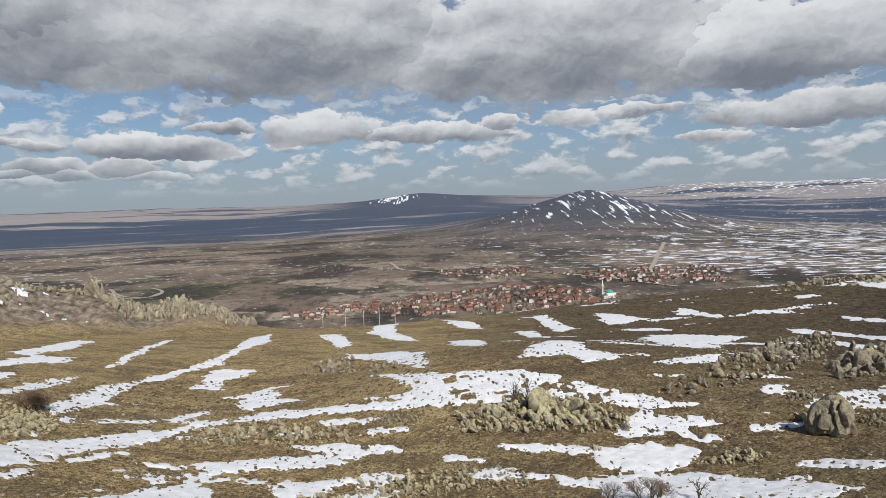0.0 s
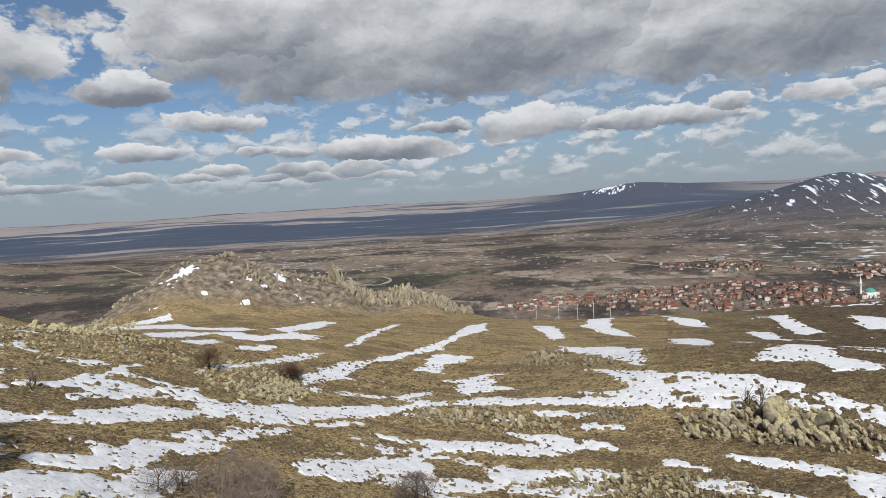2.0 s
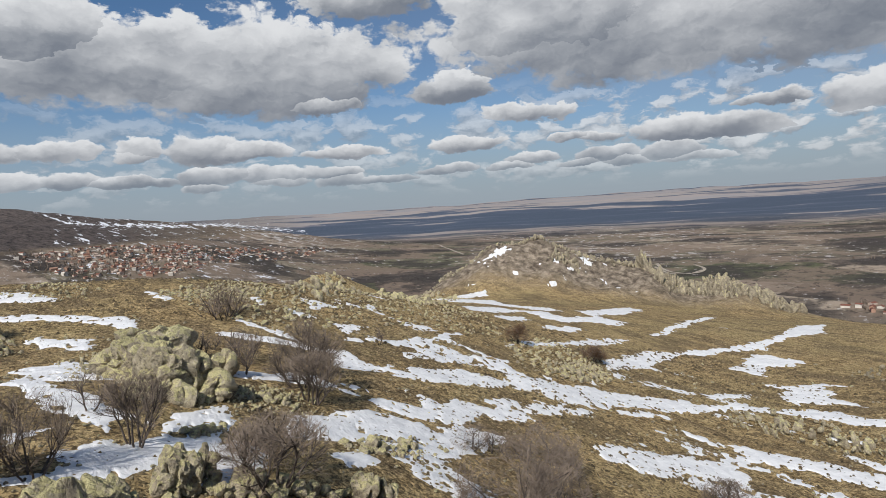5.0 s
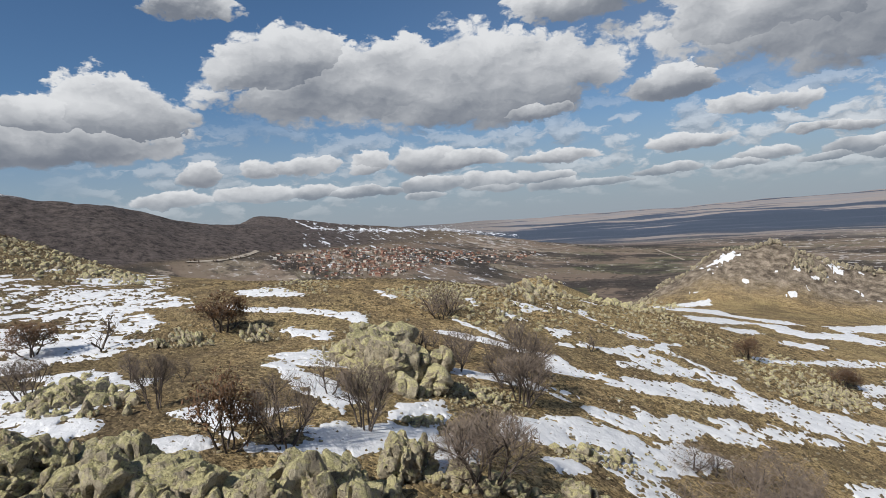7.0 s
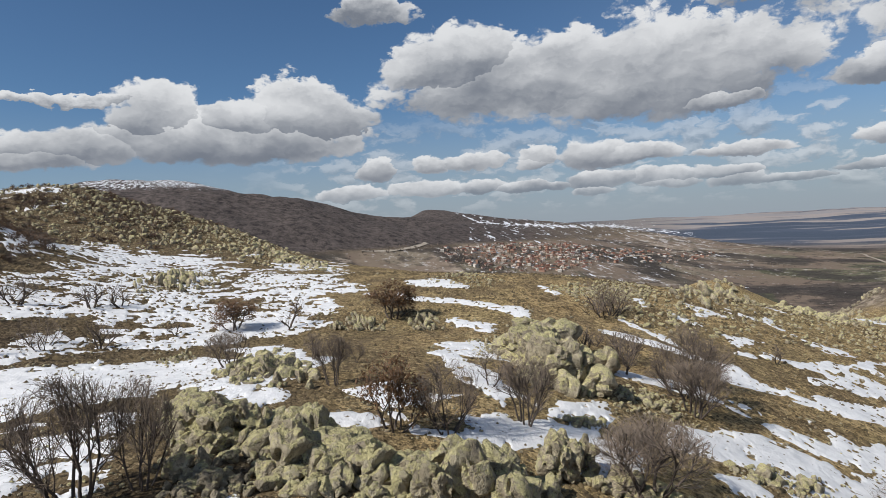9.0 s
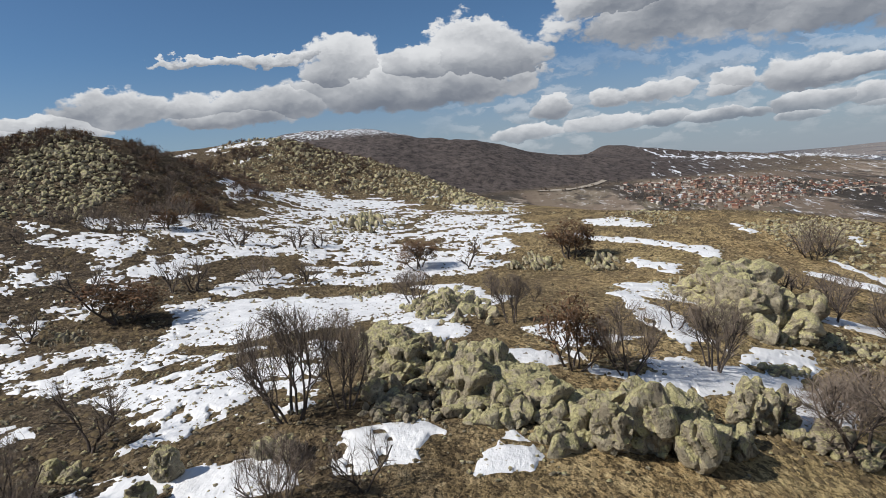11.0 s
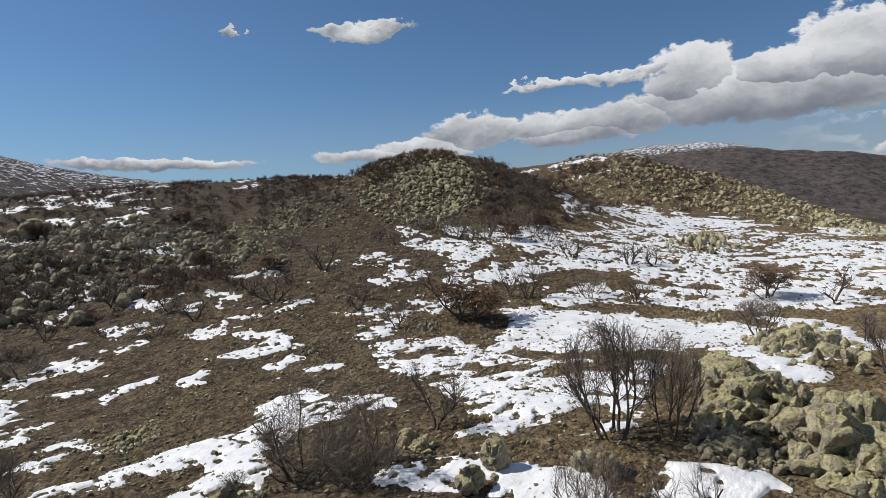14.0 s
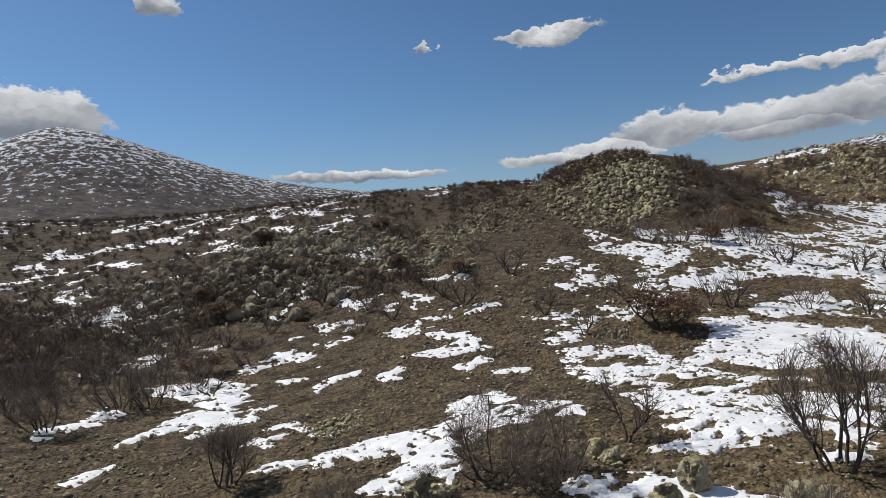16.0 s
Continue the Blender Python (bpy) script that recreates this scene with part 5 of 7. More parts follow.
# single boulders: x, y, width, height, stone
BOULDERS = []
BOULDERS.append((-47.2, 13.0, 4.9, 3.4, "L"))
BOULDERS.append((-54.9, 17.3, 4.7, 3.3, "L"))
BOULDERS.append((-42.9, 14.8, 3.7, 2.9, "L"))
BOULDERS.append((-41.3, 15.8, 2.8, 2.1, "L"))
BOULDERS.append((-47.6, 11.5, 3.6, 2.2, "L"))
BOULDERS.append((-63.6, 16.8, 3.6, 2.0, "L"))
BOULDERS.append((-59.4, 18.0, 3.8, 2.7, "L"))
BOULDERS.append((-48.9, 19.6, 2.2, 2.3, "L"))
BOULDERS.append((-27.1, 8.6, 1.9, 2.4, "L"))
BOULDERS.append((-28.0, 10.1, 1.3, 1.8, "L"))
BOULDERS.append((-26.8, 7.9, 1.5, 1.5, "L"))
BOULDERS.append((-25.3, 16.7, 1.7, 1.9, "L"))
BOULDERS.append((-25.0, 17.8, 1.4, 1.7, "L"))
BOULDERS.append((-19.1, -13.7, 1.0, 1.3, "L"))
BOULDERS.append((-17.5, -13.6, 1.2, 1.0, "L"))
BOULDERS.append((-20.4, -9.7, 1.2, 0.9, "L"))
BOULDERS.append((-20.4, -10.5, 1.0, 0.8, "L"))
BOULDERS.append((-12.3, -21.2, 1.3, 1.3, "G"))
BOULDERS.append((-12.7, -20.5, 1.0, 0.9, "L"))
BOULDERS.append((-22.6, 2.1, 1.9, 2.3, "L"))
BOULDERS.append((-23.4, 3.7, 2.2, 2.6, "L"))
BOULDERS.append((-22.6, 5.1, 1.7, 1.9, "L"))
BOULDERS.append((42.9, 69.4, 3.0, 4.3, "G"))
BOULDERS.append((44.2, 68.7, 3.4, 4.5, "G"))
BOULDERS.append((12.7, 84.7, 3.4, 3.6, "L"))
BOULDERS.append((-25.8, -1.0, 2.6, 1.4, "L"))
BOULDERS.append((-25.3, -3.2, 2.1, 2.1, "L"))
BOULDERS.append((-29.5, -5.8, 1.9, 1.7, "L"))
BOULDERS.append((-29.5, -8.2, 1.7, 1.7, "L"))
BOULDERS.append((-19.3, -13.6, 1.0, 1.3, "L"))
BOULDERS.append((-50.7, -158.1, 6.7, 4.6, "G"))


# ---- trees: x, y, height, width, habit ----
TREES = []
TREES.append((-23.3, -10.6, 4.6, 4.0, "a"))
TREES.append((-24.2, -8.6, 4.0, 2.6, "a"))
TREES.append((-22.2, -19.1, 3.2, 3.5, "s"))
TREES.append((-16.4, -21.3, 3.6, 4.2, "b"))
TREES.append((-16.6, -18.5, 3.2, 3.4, "b"))
TREES.append((-17.2, -8.6, 2.3, 2.5, "a"))
TREES.append((-18.3, -6.2, 2.0, 2.1, "s"))
TREES.append((-50.3, -38.0, 3.8, 7.5, "r"))
TREES.append((-58.1, -48.2, 3.6, 5.5, "a"))
TREES.append((-60.7, -39.6, 3.9, 3.1, "s"))
TREES.append((-61.9, -37.7, 4.0, 3.7, "a"))
TREES.append((-67.0, -32.6, 3.1, 4.9, "b"))
TREES.append((-67.4, -27.1, 2.9, 4.1, "a"))
TREES.append((-73.5, -21.5, 2.1, 1.7, "s"))
TREES.append((-74.3, -15.1, 3.5, 5.0, "r"))
TREES.append((-74.2, -8.8, 3.6, 4.1, "s"))
TREES.append((-50.6, -10.9, 2.8, 3.3, "a"))
TREES.append((-75.6, 3.5, 4.3, 6.4, "r"))
TREES.append((-85.3, -43.9, 3.7, 5.8, "a"))
TREES.append((-86.4, -35.4, 3.3, 5.1, "a"))
TREES.append((-88.2, -32.5, 3.3, 4.0, "s"))
TREES.append((-86.9, -67.4, 4.4, 5.2, "b"))
TREES.append((-88.8, -62.5, 4.2, 5.6, "b"))
TREES.append((-100.9, -62.7, 3.9, 7.2, "b"))
TREES.append((-88.9, -75.6, 3.2, 4.7, "b"))
TREES.append((-58.3, -69.6, 4.2, 5.2, "a"))
TREES.append((-46.1, -65.1, 3.7, 6.1, "a"))
TREES.append((-47.6, -51.4, 3.1, 3.0, "s"))
TREES.append((-77.0, -76.7, 2.6, 3.0, "a"))
TREES.append((-76.8, -72.4, 2.5, 2.3, "s"))
TREES.append((-44.6, -42.8, 2.7, 2.4, "s"))
TREES.append((-38.0, -2.1, 3.0, 2.2, "a"))
TREES.append((-48.9, -4.1, 2.2, 1.8, "s"))
TREES.append((-30.0, 1.2, 3.6, 3.1, "r"))
TREES.append((-30.1, 3.7, 3.5, 3.3, "a"))
TREES.append((-39.3, 7.8, 2.6, 2.6, "s"))
TREES.append((-32.8, 8.4, 3.6, 3.4, "a"))
TREES.append((-46.3, -0.8, 1.7, 1.7, "s"))
TREES.append((-7.4, -32.0, 3.0, 3.3, "a"))
TREES.append((-0.1, -56.3, 3.5, 4.6, "a"))
TREES.append((-5.9, -62.1, 4.3, 5.1, "b"))
TREES.append((-8.4, -61.5, 4.1, 4.6, "b"))
TREES.append((1.8, -64.8, 3.6, 4.2, "b"))
TREES.append((-36.0, -87.4, 3.8, 5.2, "s"))
TREES.append((-38.4, -76.3, 2.8, 3.1, "s"))
TREES.append((-10.0, -24.6, 1.2, 2.2, "b"))
TREES.append((-16.2, -85.8, 3.4, 4.8, "b"))
TREES.append((-9.2, -100.2, 3.7, 5.5, "b"))
TREES.append((-5.7, -111.1, 3.9, 6.1, "b"))
TREES.append((-0.2, -91.8, 3.7, 5.0, "b"))
TREES.append((-13.0, -21.7, 1.4, 1.4, "s"))
TREES.append((-2.4, -74.3, 3.4, 5.4, "b"))
TREES.append((-5.5, -82.1, 3.5, 5.7, "b"))
TREES.append((0.5, -75.7, 3.5, 5.3, "b"))
TREES.append((-13.3, -81.2, 3.0, 5.3, "b"))
TREES.append((2.2, -105.9, 3.5, 6.8, "b"))
TREES.append((-14.3, -109.5, 3.4, 6.1, "b"))
TREES.append((-19.7, -102.5, 3.1, 5.7, "b"))
TREES.append((-13.4, -96.4, 3.2, 5.7, "b"))
TREES.append((-3.0, -101.2, 3.3, 5.9, "b"))
TREES.append((-37.5, -91.9, 3.6, 5.5, "a"))
TREES.append((-51.0, -54.4, 2.2, 2.7, "s"))
TREES.append((-26.4, 12.4, 3.7, 5.1, "a"))
TREES.append((-46.3, 24.9, 5.1, 5.8, "a"))
TREES.append((-49.9, 29.0, 4.2, 4.8, "s"))
TREES.append((-55.9, 24.4, 3.2, 3.5, "s"))
TREES.append((-56.8, 21.1, 2.6, 2.8, "s"))
TREES.append((-72.6, 29.4, 4.4, 6.0, "b"))
TREES.append((-24.7, 26.4, 4.3, 6.3, "b"))
TREES.append((-25.5, 32.0, 4.1, 4.5, "b"))
TREES.append((-67.0, 76.1, 3.2, 3.9, "r"))
TREES.append((-59.5, 86.4, 2.9, 4.0, "r"))
TREES.append((-61.3, 43.9, 2.1, 2.3, "s"))
TREES.append((-74.4, 31.1, 3.4, 5.2, "b"))
TREES.append((-64.1, 35.0, 2.3, 3.3, "b"))
TREES.append((-59.8, 23.0, 1.8, 2.0, "s"))
TREES.append((-42.4, 23.7, 4.0, 4.9, "a"))
TREES.append((-49.5, 21.5, 3.5, 3.0, "s"))
TREES.append((10.8, 88.5, 3.8, 4.4, "s"))
TREES.append((-62.3, 89.9, 2.2, 4.4, "b"))
TREES.append((14.8, 55.7, 2.1, 3.2, "s"))
TREES.append((18.0, 54.2, 2.4, 4.2, "a"))
TREES.append((22.5, 53.9, 1.9, 3.2, "s"))
TREES.append((-31.4, 37.6, 3.4, 6.7, "b"))
TREES.append((-34.3, 32.7, 2.0, 3.5, "s"))
TREES.append((-21.7, 49.5, 2.6, 4.5, "a"))
TREES.append((-34.0, 34.6, 1.8, 2.2, "s"))
TREES.append((-30.1, 14.0, 2.1, 4.6, "a"))
TREES.append((-54.3, 23.9, 3.3, 3.3, "a"))
TREES.append((-60.2, 35.1, 1.9, 2.6, "s"))
TREES.append((48.7, 219.5, 2.1, 3.3, "b"))
TREES.append((98.3, 196.8, 2.0, 2.8, "s"))
TREES.append((36.2, 230.4, 1.9, 2.6, "b"))
# single bushes over the stony slope below the snowy mountain
strew = random.Random(91)
for outline_, count_ in ((((-20, -66), (-46, -58), (-70, -92), (-84, -122), (-60, -165), (-30, -150), (-4, -120), (4, -84)), 62), (((2, -60), (-14, -58), (-16, -84), (6, -96)), 12),
                         (((-74, -66), (-96, -52), (-122, -64), (-128, -82), (-96, -78)), 14)):
    xs_, ys_ = [q[0] for q in outline_], [q[1] for q in outline_]
    while count_:
        x, y = strew.uniform(min(xs_), max(xs_)), strew.uniform(min(ys_), max(ys_))
        inside = sum(((a[1] > y) != (b[1] > y)) and x < a[0] + (y - a[1]) * (b[0] - a[0]) / (b[1] - a[1]) for a, b in zip(outline_, outline_[1:] + outline_[:1])) % 2
        if inside and all(math.hypot(x - q[0], y - q[1]) > 4.5 for q in TREES):
            TREES.append((x, y, strew.uniform(2.0, 3.4), strew.uniform(2.8, 5.0), strew.choice("baabsr")))
            count_ -= 1
# scrub: outline in plan, count
SCRUB = []
SCRUB.append((((-170, -50), (-165, -80), (-200, -112), (-232, -100), (-250, -80), (-225, -45)), 75))
SCRUB.append((((-178, -58), (-206, -92), (-232, -126), (-262, -128), (-268, -84), (-236, -62), (-196, -46)), 60))
SCRUB.append((((-135, -94), (-220, -133), (-195, -100), (-138, -62), (-109, -59), (-99, -70), (-118, -89)), 230))
SCRUB.append((((-114, -122), (-119, -112), (-126, -108), (-129, -100), (-124, -95), (-110, -99), (-101, -104)), 110))
SCRUB.append((((-144, -207), (-163, -205), (-191, -209), (-101, -108), (-81, -101), (-76, -111)), 170))
SCRUB.append((((-226, -121), (-228, -102), (-216, -96), (-208, -112)), 30))
SCRUB.append((((8, -263), (-51, -565), (-153, -580), (-110, -218), (-180, -212), (-85, -101), (-74, -115), (-62, -175), (-24, -142), (-7, -119), (3.8, -92.7)), 620))
SCRUB.append((((5, -129), (-8, -133), (-22, -115), (-32, -115), (-38, -110), (-54, -85), (-47.1, -74.5), (-32, -99), (-17.5, -92.0), (-1.3, -72.4), (3.1, -69.1)), 240))
SCRUB.append((((-163, -205), (-114, -118), (-112, -101), (-159, -212)), 40))
SCRUB.append((((-119, -82), (-216, -129), (-202, -96), (-156, -70), (-105, -64), (-94, -66)), 120))
SCRUB.append((((-234, -99), (-249, -84), (-236, -62), (-197, -56), (-206, -79)), 60))


# ---- the valley: outlines in plan ----
HAMLETS = []
HAMLETS.append((((-159, 857), (-126, 907), (-59, 920), (10, 976), (107, 1038), (195, 1000), (263, 888), (245, 826), (155, 796), (44, 796), (-67, 800)), 230))
HAMLETS.append((((-15, 1255), (72, 1262), (169, 1247), (160, 1146), (65, 1140), (-9, 1166)), 42))
HAMLETS.append((((208, 1177), (334, 1242), (536, 1234), (477, 1012), (340, 1021), (260, 1080)), 80))
HAMLETS.append((((-1184, 150), (-1339, 317), (-1447, 514), (-1369, 615), (-1062, 373), (-1010, 197), (-1076, 144)), 190))
HAMLETS.append((((-1339, 475), (-1648, 835), (-1661, 1037), (-1348, 742), (-1222, 483)), 40))
HAMLETS.append((((-238, 830), (-158, 903), (-118, 850), (-168, 787)), 14))
TRACKS = []
TRACKS.append((((-130, 1453), (-111, 1379), (-99, 1315), (-56, 1269), (2, 1223), (67, 1174)), 7))
TRACKS.append((((-643, 1174), (-590, 1093), (-545, 1045), (-501, 1035), (-496, 1059), (-515, 1117), (-562, 1169)), 6))
TRACKS.append((((397, 1189), (499, 1437), (578, 1620)), 9))
TRACKS.append((((-599, 1081), (-722, 1169), (-875, 1267), (-1001, 1342)), 5))
TRACKS.append((((-1091, 2), (-1120, 52), (-1161, 97), (-1219, 130)), 10))
TRACKS.append((((62, 1292), (137, 1327), (169, 1208), (215, 1185), (298, 1109), (372, 979)), 8))
TRACKS.append((((-619, 1120), (-543, 1028), (-502, 1025), (-510, 1091)), 6))
TRACKS.append((((-1345, 602), (-1659, 928), (-1890, 1400), (-1613, 1439), (-1234, 1193)), 7))
POLES = ((-53, 261), (-43, 259), (-36, 265), (-28, 254), (-22, 261), )
MINARET = (229, 894)


def inside_distance(x, y, outline):
    """Metres inside (+) or outside (-) an outline."""
    best = np.full(x.shape, 1e9)
    inside = np.zeros(x.shape, bool)
    n = len(outline)
    for k in range(n):
        (ax, ay), (bx, by) = outline[k], outline[(k + 1) % n]
        ex, ey = bx - ax, by - ay
        u = np.clip(((x - ax) * ex + (y - ay) * ey) / (ex * ex + ey * ey + 1e-9), 0, 1)
        best = np.minimum(best, np.hypot(x - ax - u * ex, y - ay - u * ey))
        if abs(ey) > 1e-9:
            inside ^= ((ay > y) != (by > y)) & (x < ax + (y - ay) * ex / ey)
    return np.where(inside, best, -best)


def snow_depth(x, y):
    """Signed metres to the snow's edge, roughened."""
    d = np.hypot(x, y)
    value = np.full(x.shape, -2.5)
    x0, y0 = x, y
    far = np.clip(d / 55, 0.5, 2.2)
    x = x + far * (0.7 * fractal(x0, y0, 7, 121, 3) + 0.35 * grain(x0, y0, 1.1, 125))
    y = y + far * (0.7 * fractal(x0, y0, 7, 131, 3) + 0.35 * grain(x0, y0, 1.1, 135))
    hole = fractal(x, y, 2.6, 71, 3)
    for outline, specks in DRIFTS:
        px, py = [p[0] for p in outline], [p[1] for p in outline]
        pad = 2.5
        m = (x > min(px) - pad) & (x < max(px) + pad) & (y > min(py) - pad) & (y < max(py) + pad)
        if not m.any():
            continue
        s = inside_distance(x[m], y[m], outline)
        if specks:
            s = np.minimum(s, 1.6 * (hole[m] + 0.72 - 2.0 * specks))
        value[m] = np.maximum(value[m], s)
    # thin snow between the scrub and on the shaded saddle
    az = np.degrees(np.arctan2(-x, y)) % 360
    mottle = fractal(x, y, 15, 81, 4) * 2.2 + fractal(x, y, 5, 83, 2) * 0.9
    speckled = fractal(x, y, 7.5, 85, 3) * 2.6
    scrub_side = smooth((az - 146) / 10) * smooth((d - 85) / 30) * (az < 250)
    saddle = (1 - smooth((az - 117) / 3) * smooth((d - 118) / 8)) * smooth((az - 88) / 6) * (1 - smooth((az - 128) / 8)) * smooth((d - 62) / 12) * (1 - smooth((d - 165) / 30))
    ridge = smooth((az - 130) / 6) * smooth((d - 190) / 30) * (az < 250) + smooth((az - 112) / 3) * (1 - smooth((az - 121) / 2)) * smooth((d - 215) / 20)
    brow = smooth(((az + 180) % 360 - 140) / 3) * (1 - smooth(((az + 180) % 360 - 172) / 8)) * smooth((d - 105) / 30) * (1 - smooth((d - 300) / 40))
    crag = swell(x, y, 38, 275, 22, 60)
    value = np.maximum(value, np.where(scrub_side > 0.02, speckled - 0.7 - 1.6 * (1 - scrub_side), -2.5))
    value = np.maximum(value, mottle + 0.3 - 2.8 * (1 - saddle))
    value = np.maximum(value, mottle - 0.95 - 2.5 * (1 - np.clip(ridge, 0, 1)))
    trail = fractal(x * 0.8 + y * 0.5, y * 0.8 - x * 0.5, 4.5, 87, 3) * 2.4
    open_slope = smooth((az - 118) / 8) * (1 - smooth((az - 176) / 6)) * smooth((d - 22) / 8) * (1 - smooth((d - 95) / 20))
    value = np.maximum(value, trail - 1.05 - 2.5 * (1 - open_slope))
    streak = fractal(x * 0.5 + y * 0.1, y * 1.4, 11, 91, 3) * 2.2
    value = np.maximum(value, streak - 1.0 - 2.5 * (1 - brow))
    value = np.maximum(value, streak - 1.55 - 2.5 * (1 - np.clip(crag * 1.4, 0, 1)))
    north = (az + 180) % 360 - 180
    thin = fractal(x * 0.45 + y * 0.12, y * 1.3 - x * 0.3, 7, 93, 3) * 2.4
    meadow = smooth((north + 44) / 6) * (1 - smooth((north - 62) / 14)) * smooth((d - 24) / 8) * (1 - smooth((d - 110) / 25))
    value = np.maximum(value, thin - 1.18 - 2.5 * (1 - meadow))
    x, y = x0, y0
    edge = (0.42 * fractal(x, y, 2.4, 61, 3) + 0.12 * grain(x, y, 0.5, 64)) * np.clip(d / 45, 0.6, 2.0)
    # bare tufts and stones showing through
    tuft = (np.maximum(0, grain(x, y, 0.55, 66) - 0.50) * 4.5 + np.maximum(0, grain(x, y, 1.1, 68) - 0.58) * 6.0) * (0.8 + 0.9 * smooth((az - 95) / 20) * (az < 250))
    return value + edge - tuft


azimuths = np.arange(-42, 185, 0.11)
radii = 15.5 * 1.0085 ** np.arange(0, 372)
A, D = np.meshgrid(azimuths, radii)
SX, SY = bearing(A, D)
depth = snow_depth(SX, SY)
SZ = ground(SX, SY) + np.clip(depth * 0.22, -0.35, 0.10) + 0.02 * np.clip(depth, 0, 1) * grain(SX, SY, 1.3, 99)
snow, used = sheet("snow", SX, SY, SZ, SNOW, depth > -0.12)
tagged(snow, "patches of old white snow melting off the brown grass", "snow", kind="stuff")


# ---- stones ----
def part(name, data, parent, label=""):
    ob = new(name, data)
    ob.parent = parent
    return tagged(ob, label) if label else ob


def mesh_of(name, verts, faces, mats, smooth_faces=True, indices=None):
    """One mesh from vertices and faces."""
    me = bpy.data.meshes.new(name)
    me.from_pydata([tuple(v) for v in verts], [], [tuple(f) for f in faces])
    for m in mats:
        me.materials.append(m)
    me.polygons.foreach_set("use_smooth", np.full(len(me.polygons), smooth_faces, bool))
    if indices is not None:
        me.polygons.foreach_set("material_index", np.asarray(indices, np.int32))
    me.update()
    return me


def stone_shape(seed, level, tall=1.0):
    """Vertices and faces of a weathered block: a few faceted lumps grown together, with clefts between."""
    r = np.random.RandomState(seed)
    bm = bmesh.new()
    bmesh.ops.create_icosphere(bm, subdivisions=level, radius=1.0)
    u = np.array([v.co[:] for v in bm.verts])
    faces = np.array([[v.index for v in f.verts] for f in bm.faces])
    bm.free()
    reach = np.zeros(len(u))
    second = np.zeros(len(u))
    for k in range(1 if level < 4 else r.randint(5, 9)):
        middle = r.normal(0, 1, 3) * (0.44, 0.44, 0.26) * (0 if k == 0 else 1)
        lump = np.full(len(u), 9.0)
        size = r.uniform(0.6, 0.8) if k == 0 else r.uniform(0.38, 0.62)
        for _ in range(11):
            n = r.normal(0, 1, 3) * (1, 1, 0.75)
            n /= np.linalg.norm(n)
            c = max(size * r.uniform(0.75, 1.15) + n @ middle, 0.08)
            lump = np.minimum(lump, c / np.maximum(u @ n, 1e-3))
        lump = np.minimum(lump, 1.2)
        second = np.maximum(second, np.minimum(reach, lump))
        reach = np.maximum(reach, lump)
    if level > 3:
        reach = reach - 0.20 * np.exp(-((reach - second) / 0.07) ** 2)
    shift = Vector(r.uniform(0, 50, 3))
    rough = np.array([(0.09 if level > 3 else 0.05) * noise.noise(Vector(p) * 1.4 + shift) + 0.045 * noise.noise(Vector(p) * 4.1 + shift) + (0.025 * noise.noise(Vector(p) * 10 + shift) if level > 2 else 0) for p in u])
    return u * (reach * 0.9 + rough)[:, None] * (1, 1, 0.85 * tall), faces


FINE = [stone_shape(100 + k, 4) for k in range(7)]
MIDDLE = [stone_shape(200 + k, 3) for k in range(9)]
SMALL = [stone_shape(300 + k, 2) for k in range(6)]
PEBBLES = [stone_shape(400 + k, 1) for k in range(5)]
STONE_MESH = {}
for name_key, shapes in (("fine", FINE), ("middle", MIDDLE), ("coarse", SMALL)):
    for style, mat in (("L", ROCK), ("G", ROCK_GREY)):
        STONE_MESH[name_key, style] = [mesh_of("boulder", v, f, [mat], False) for v, f in shapes]


def turn(rng, lean=20):
    return Euler((radians(rng.uniform(-lean, lean)), radians(rng.uniform(-lean, lean)), rng.uniform(0, 6.283)))


def bedded(rng):
    """The tilt of a slab: the beds of a pile all dip much the same way."""
    return Euler((radians(rng.gauss(8, 13)), radians(rng.gauss(-24, 14)), radians(rng.gauss(25, 28))))


def in_outline(rng, outline, count):
    px, py = [p[0] for p in outline], [p[1] for p in outline]
    found = []
    while len(found) < count:
        x = np.array([rng.uniform(min(px), max(px)) for _ in range(400)])
        y = np.array([rng.uniform(min(py), max(py)) for _ in range(400)])
        ok = inside_distance(x, y, outline) > 0
        if not ok.any():
            break
        found += [(float(a), float(b)) for a, b in zip(x[ok], y[ok])]
    return found[:count]


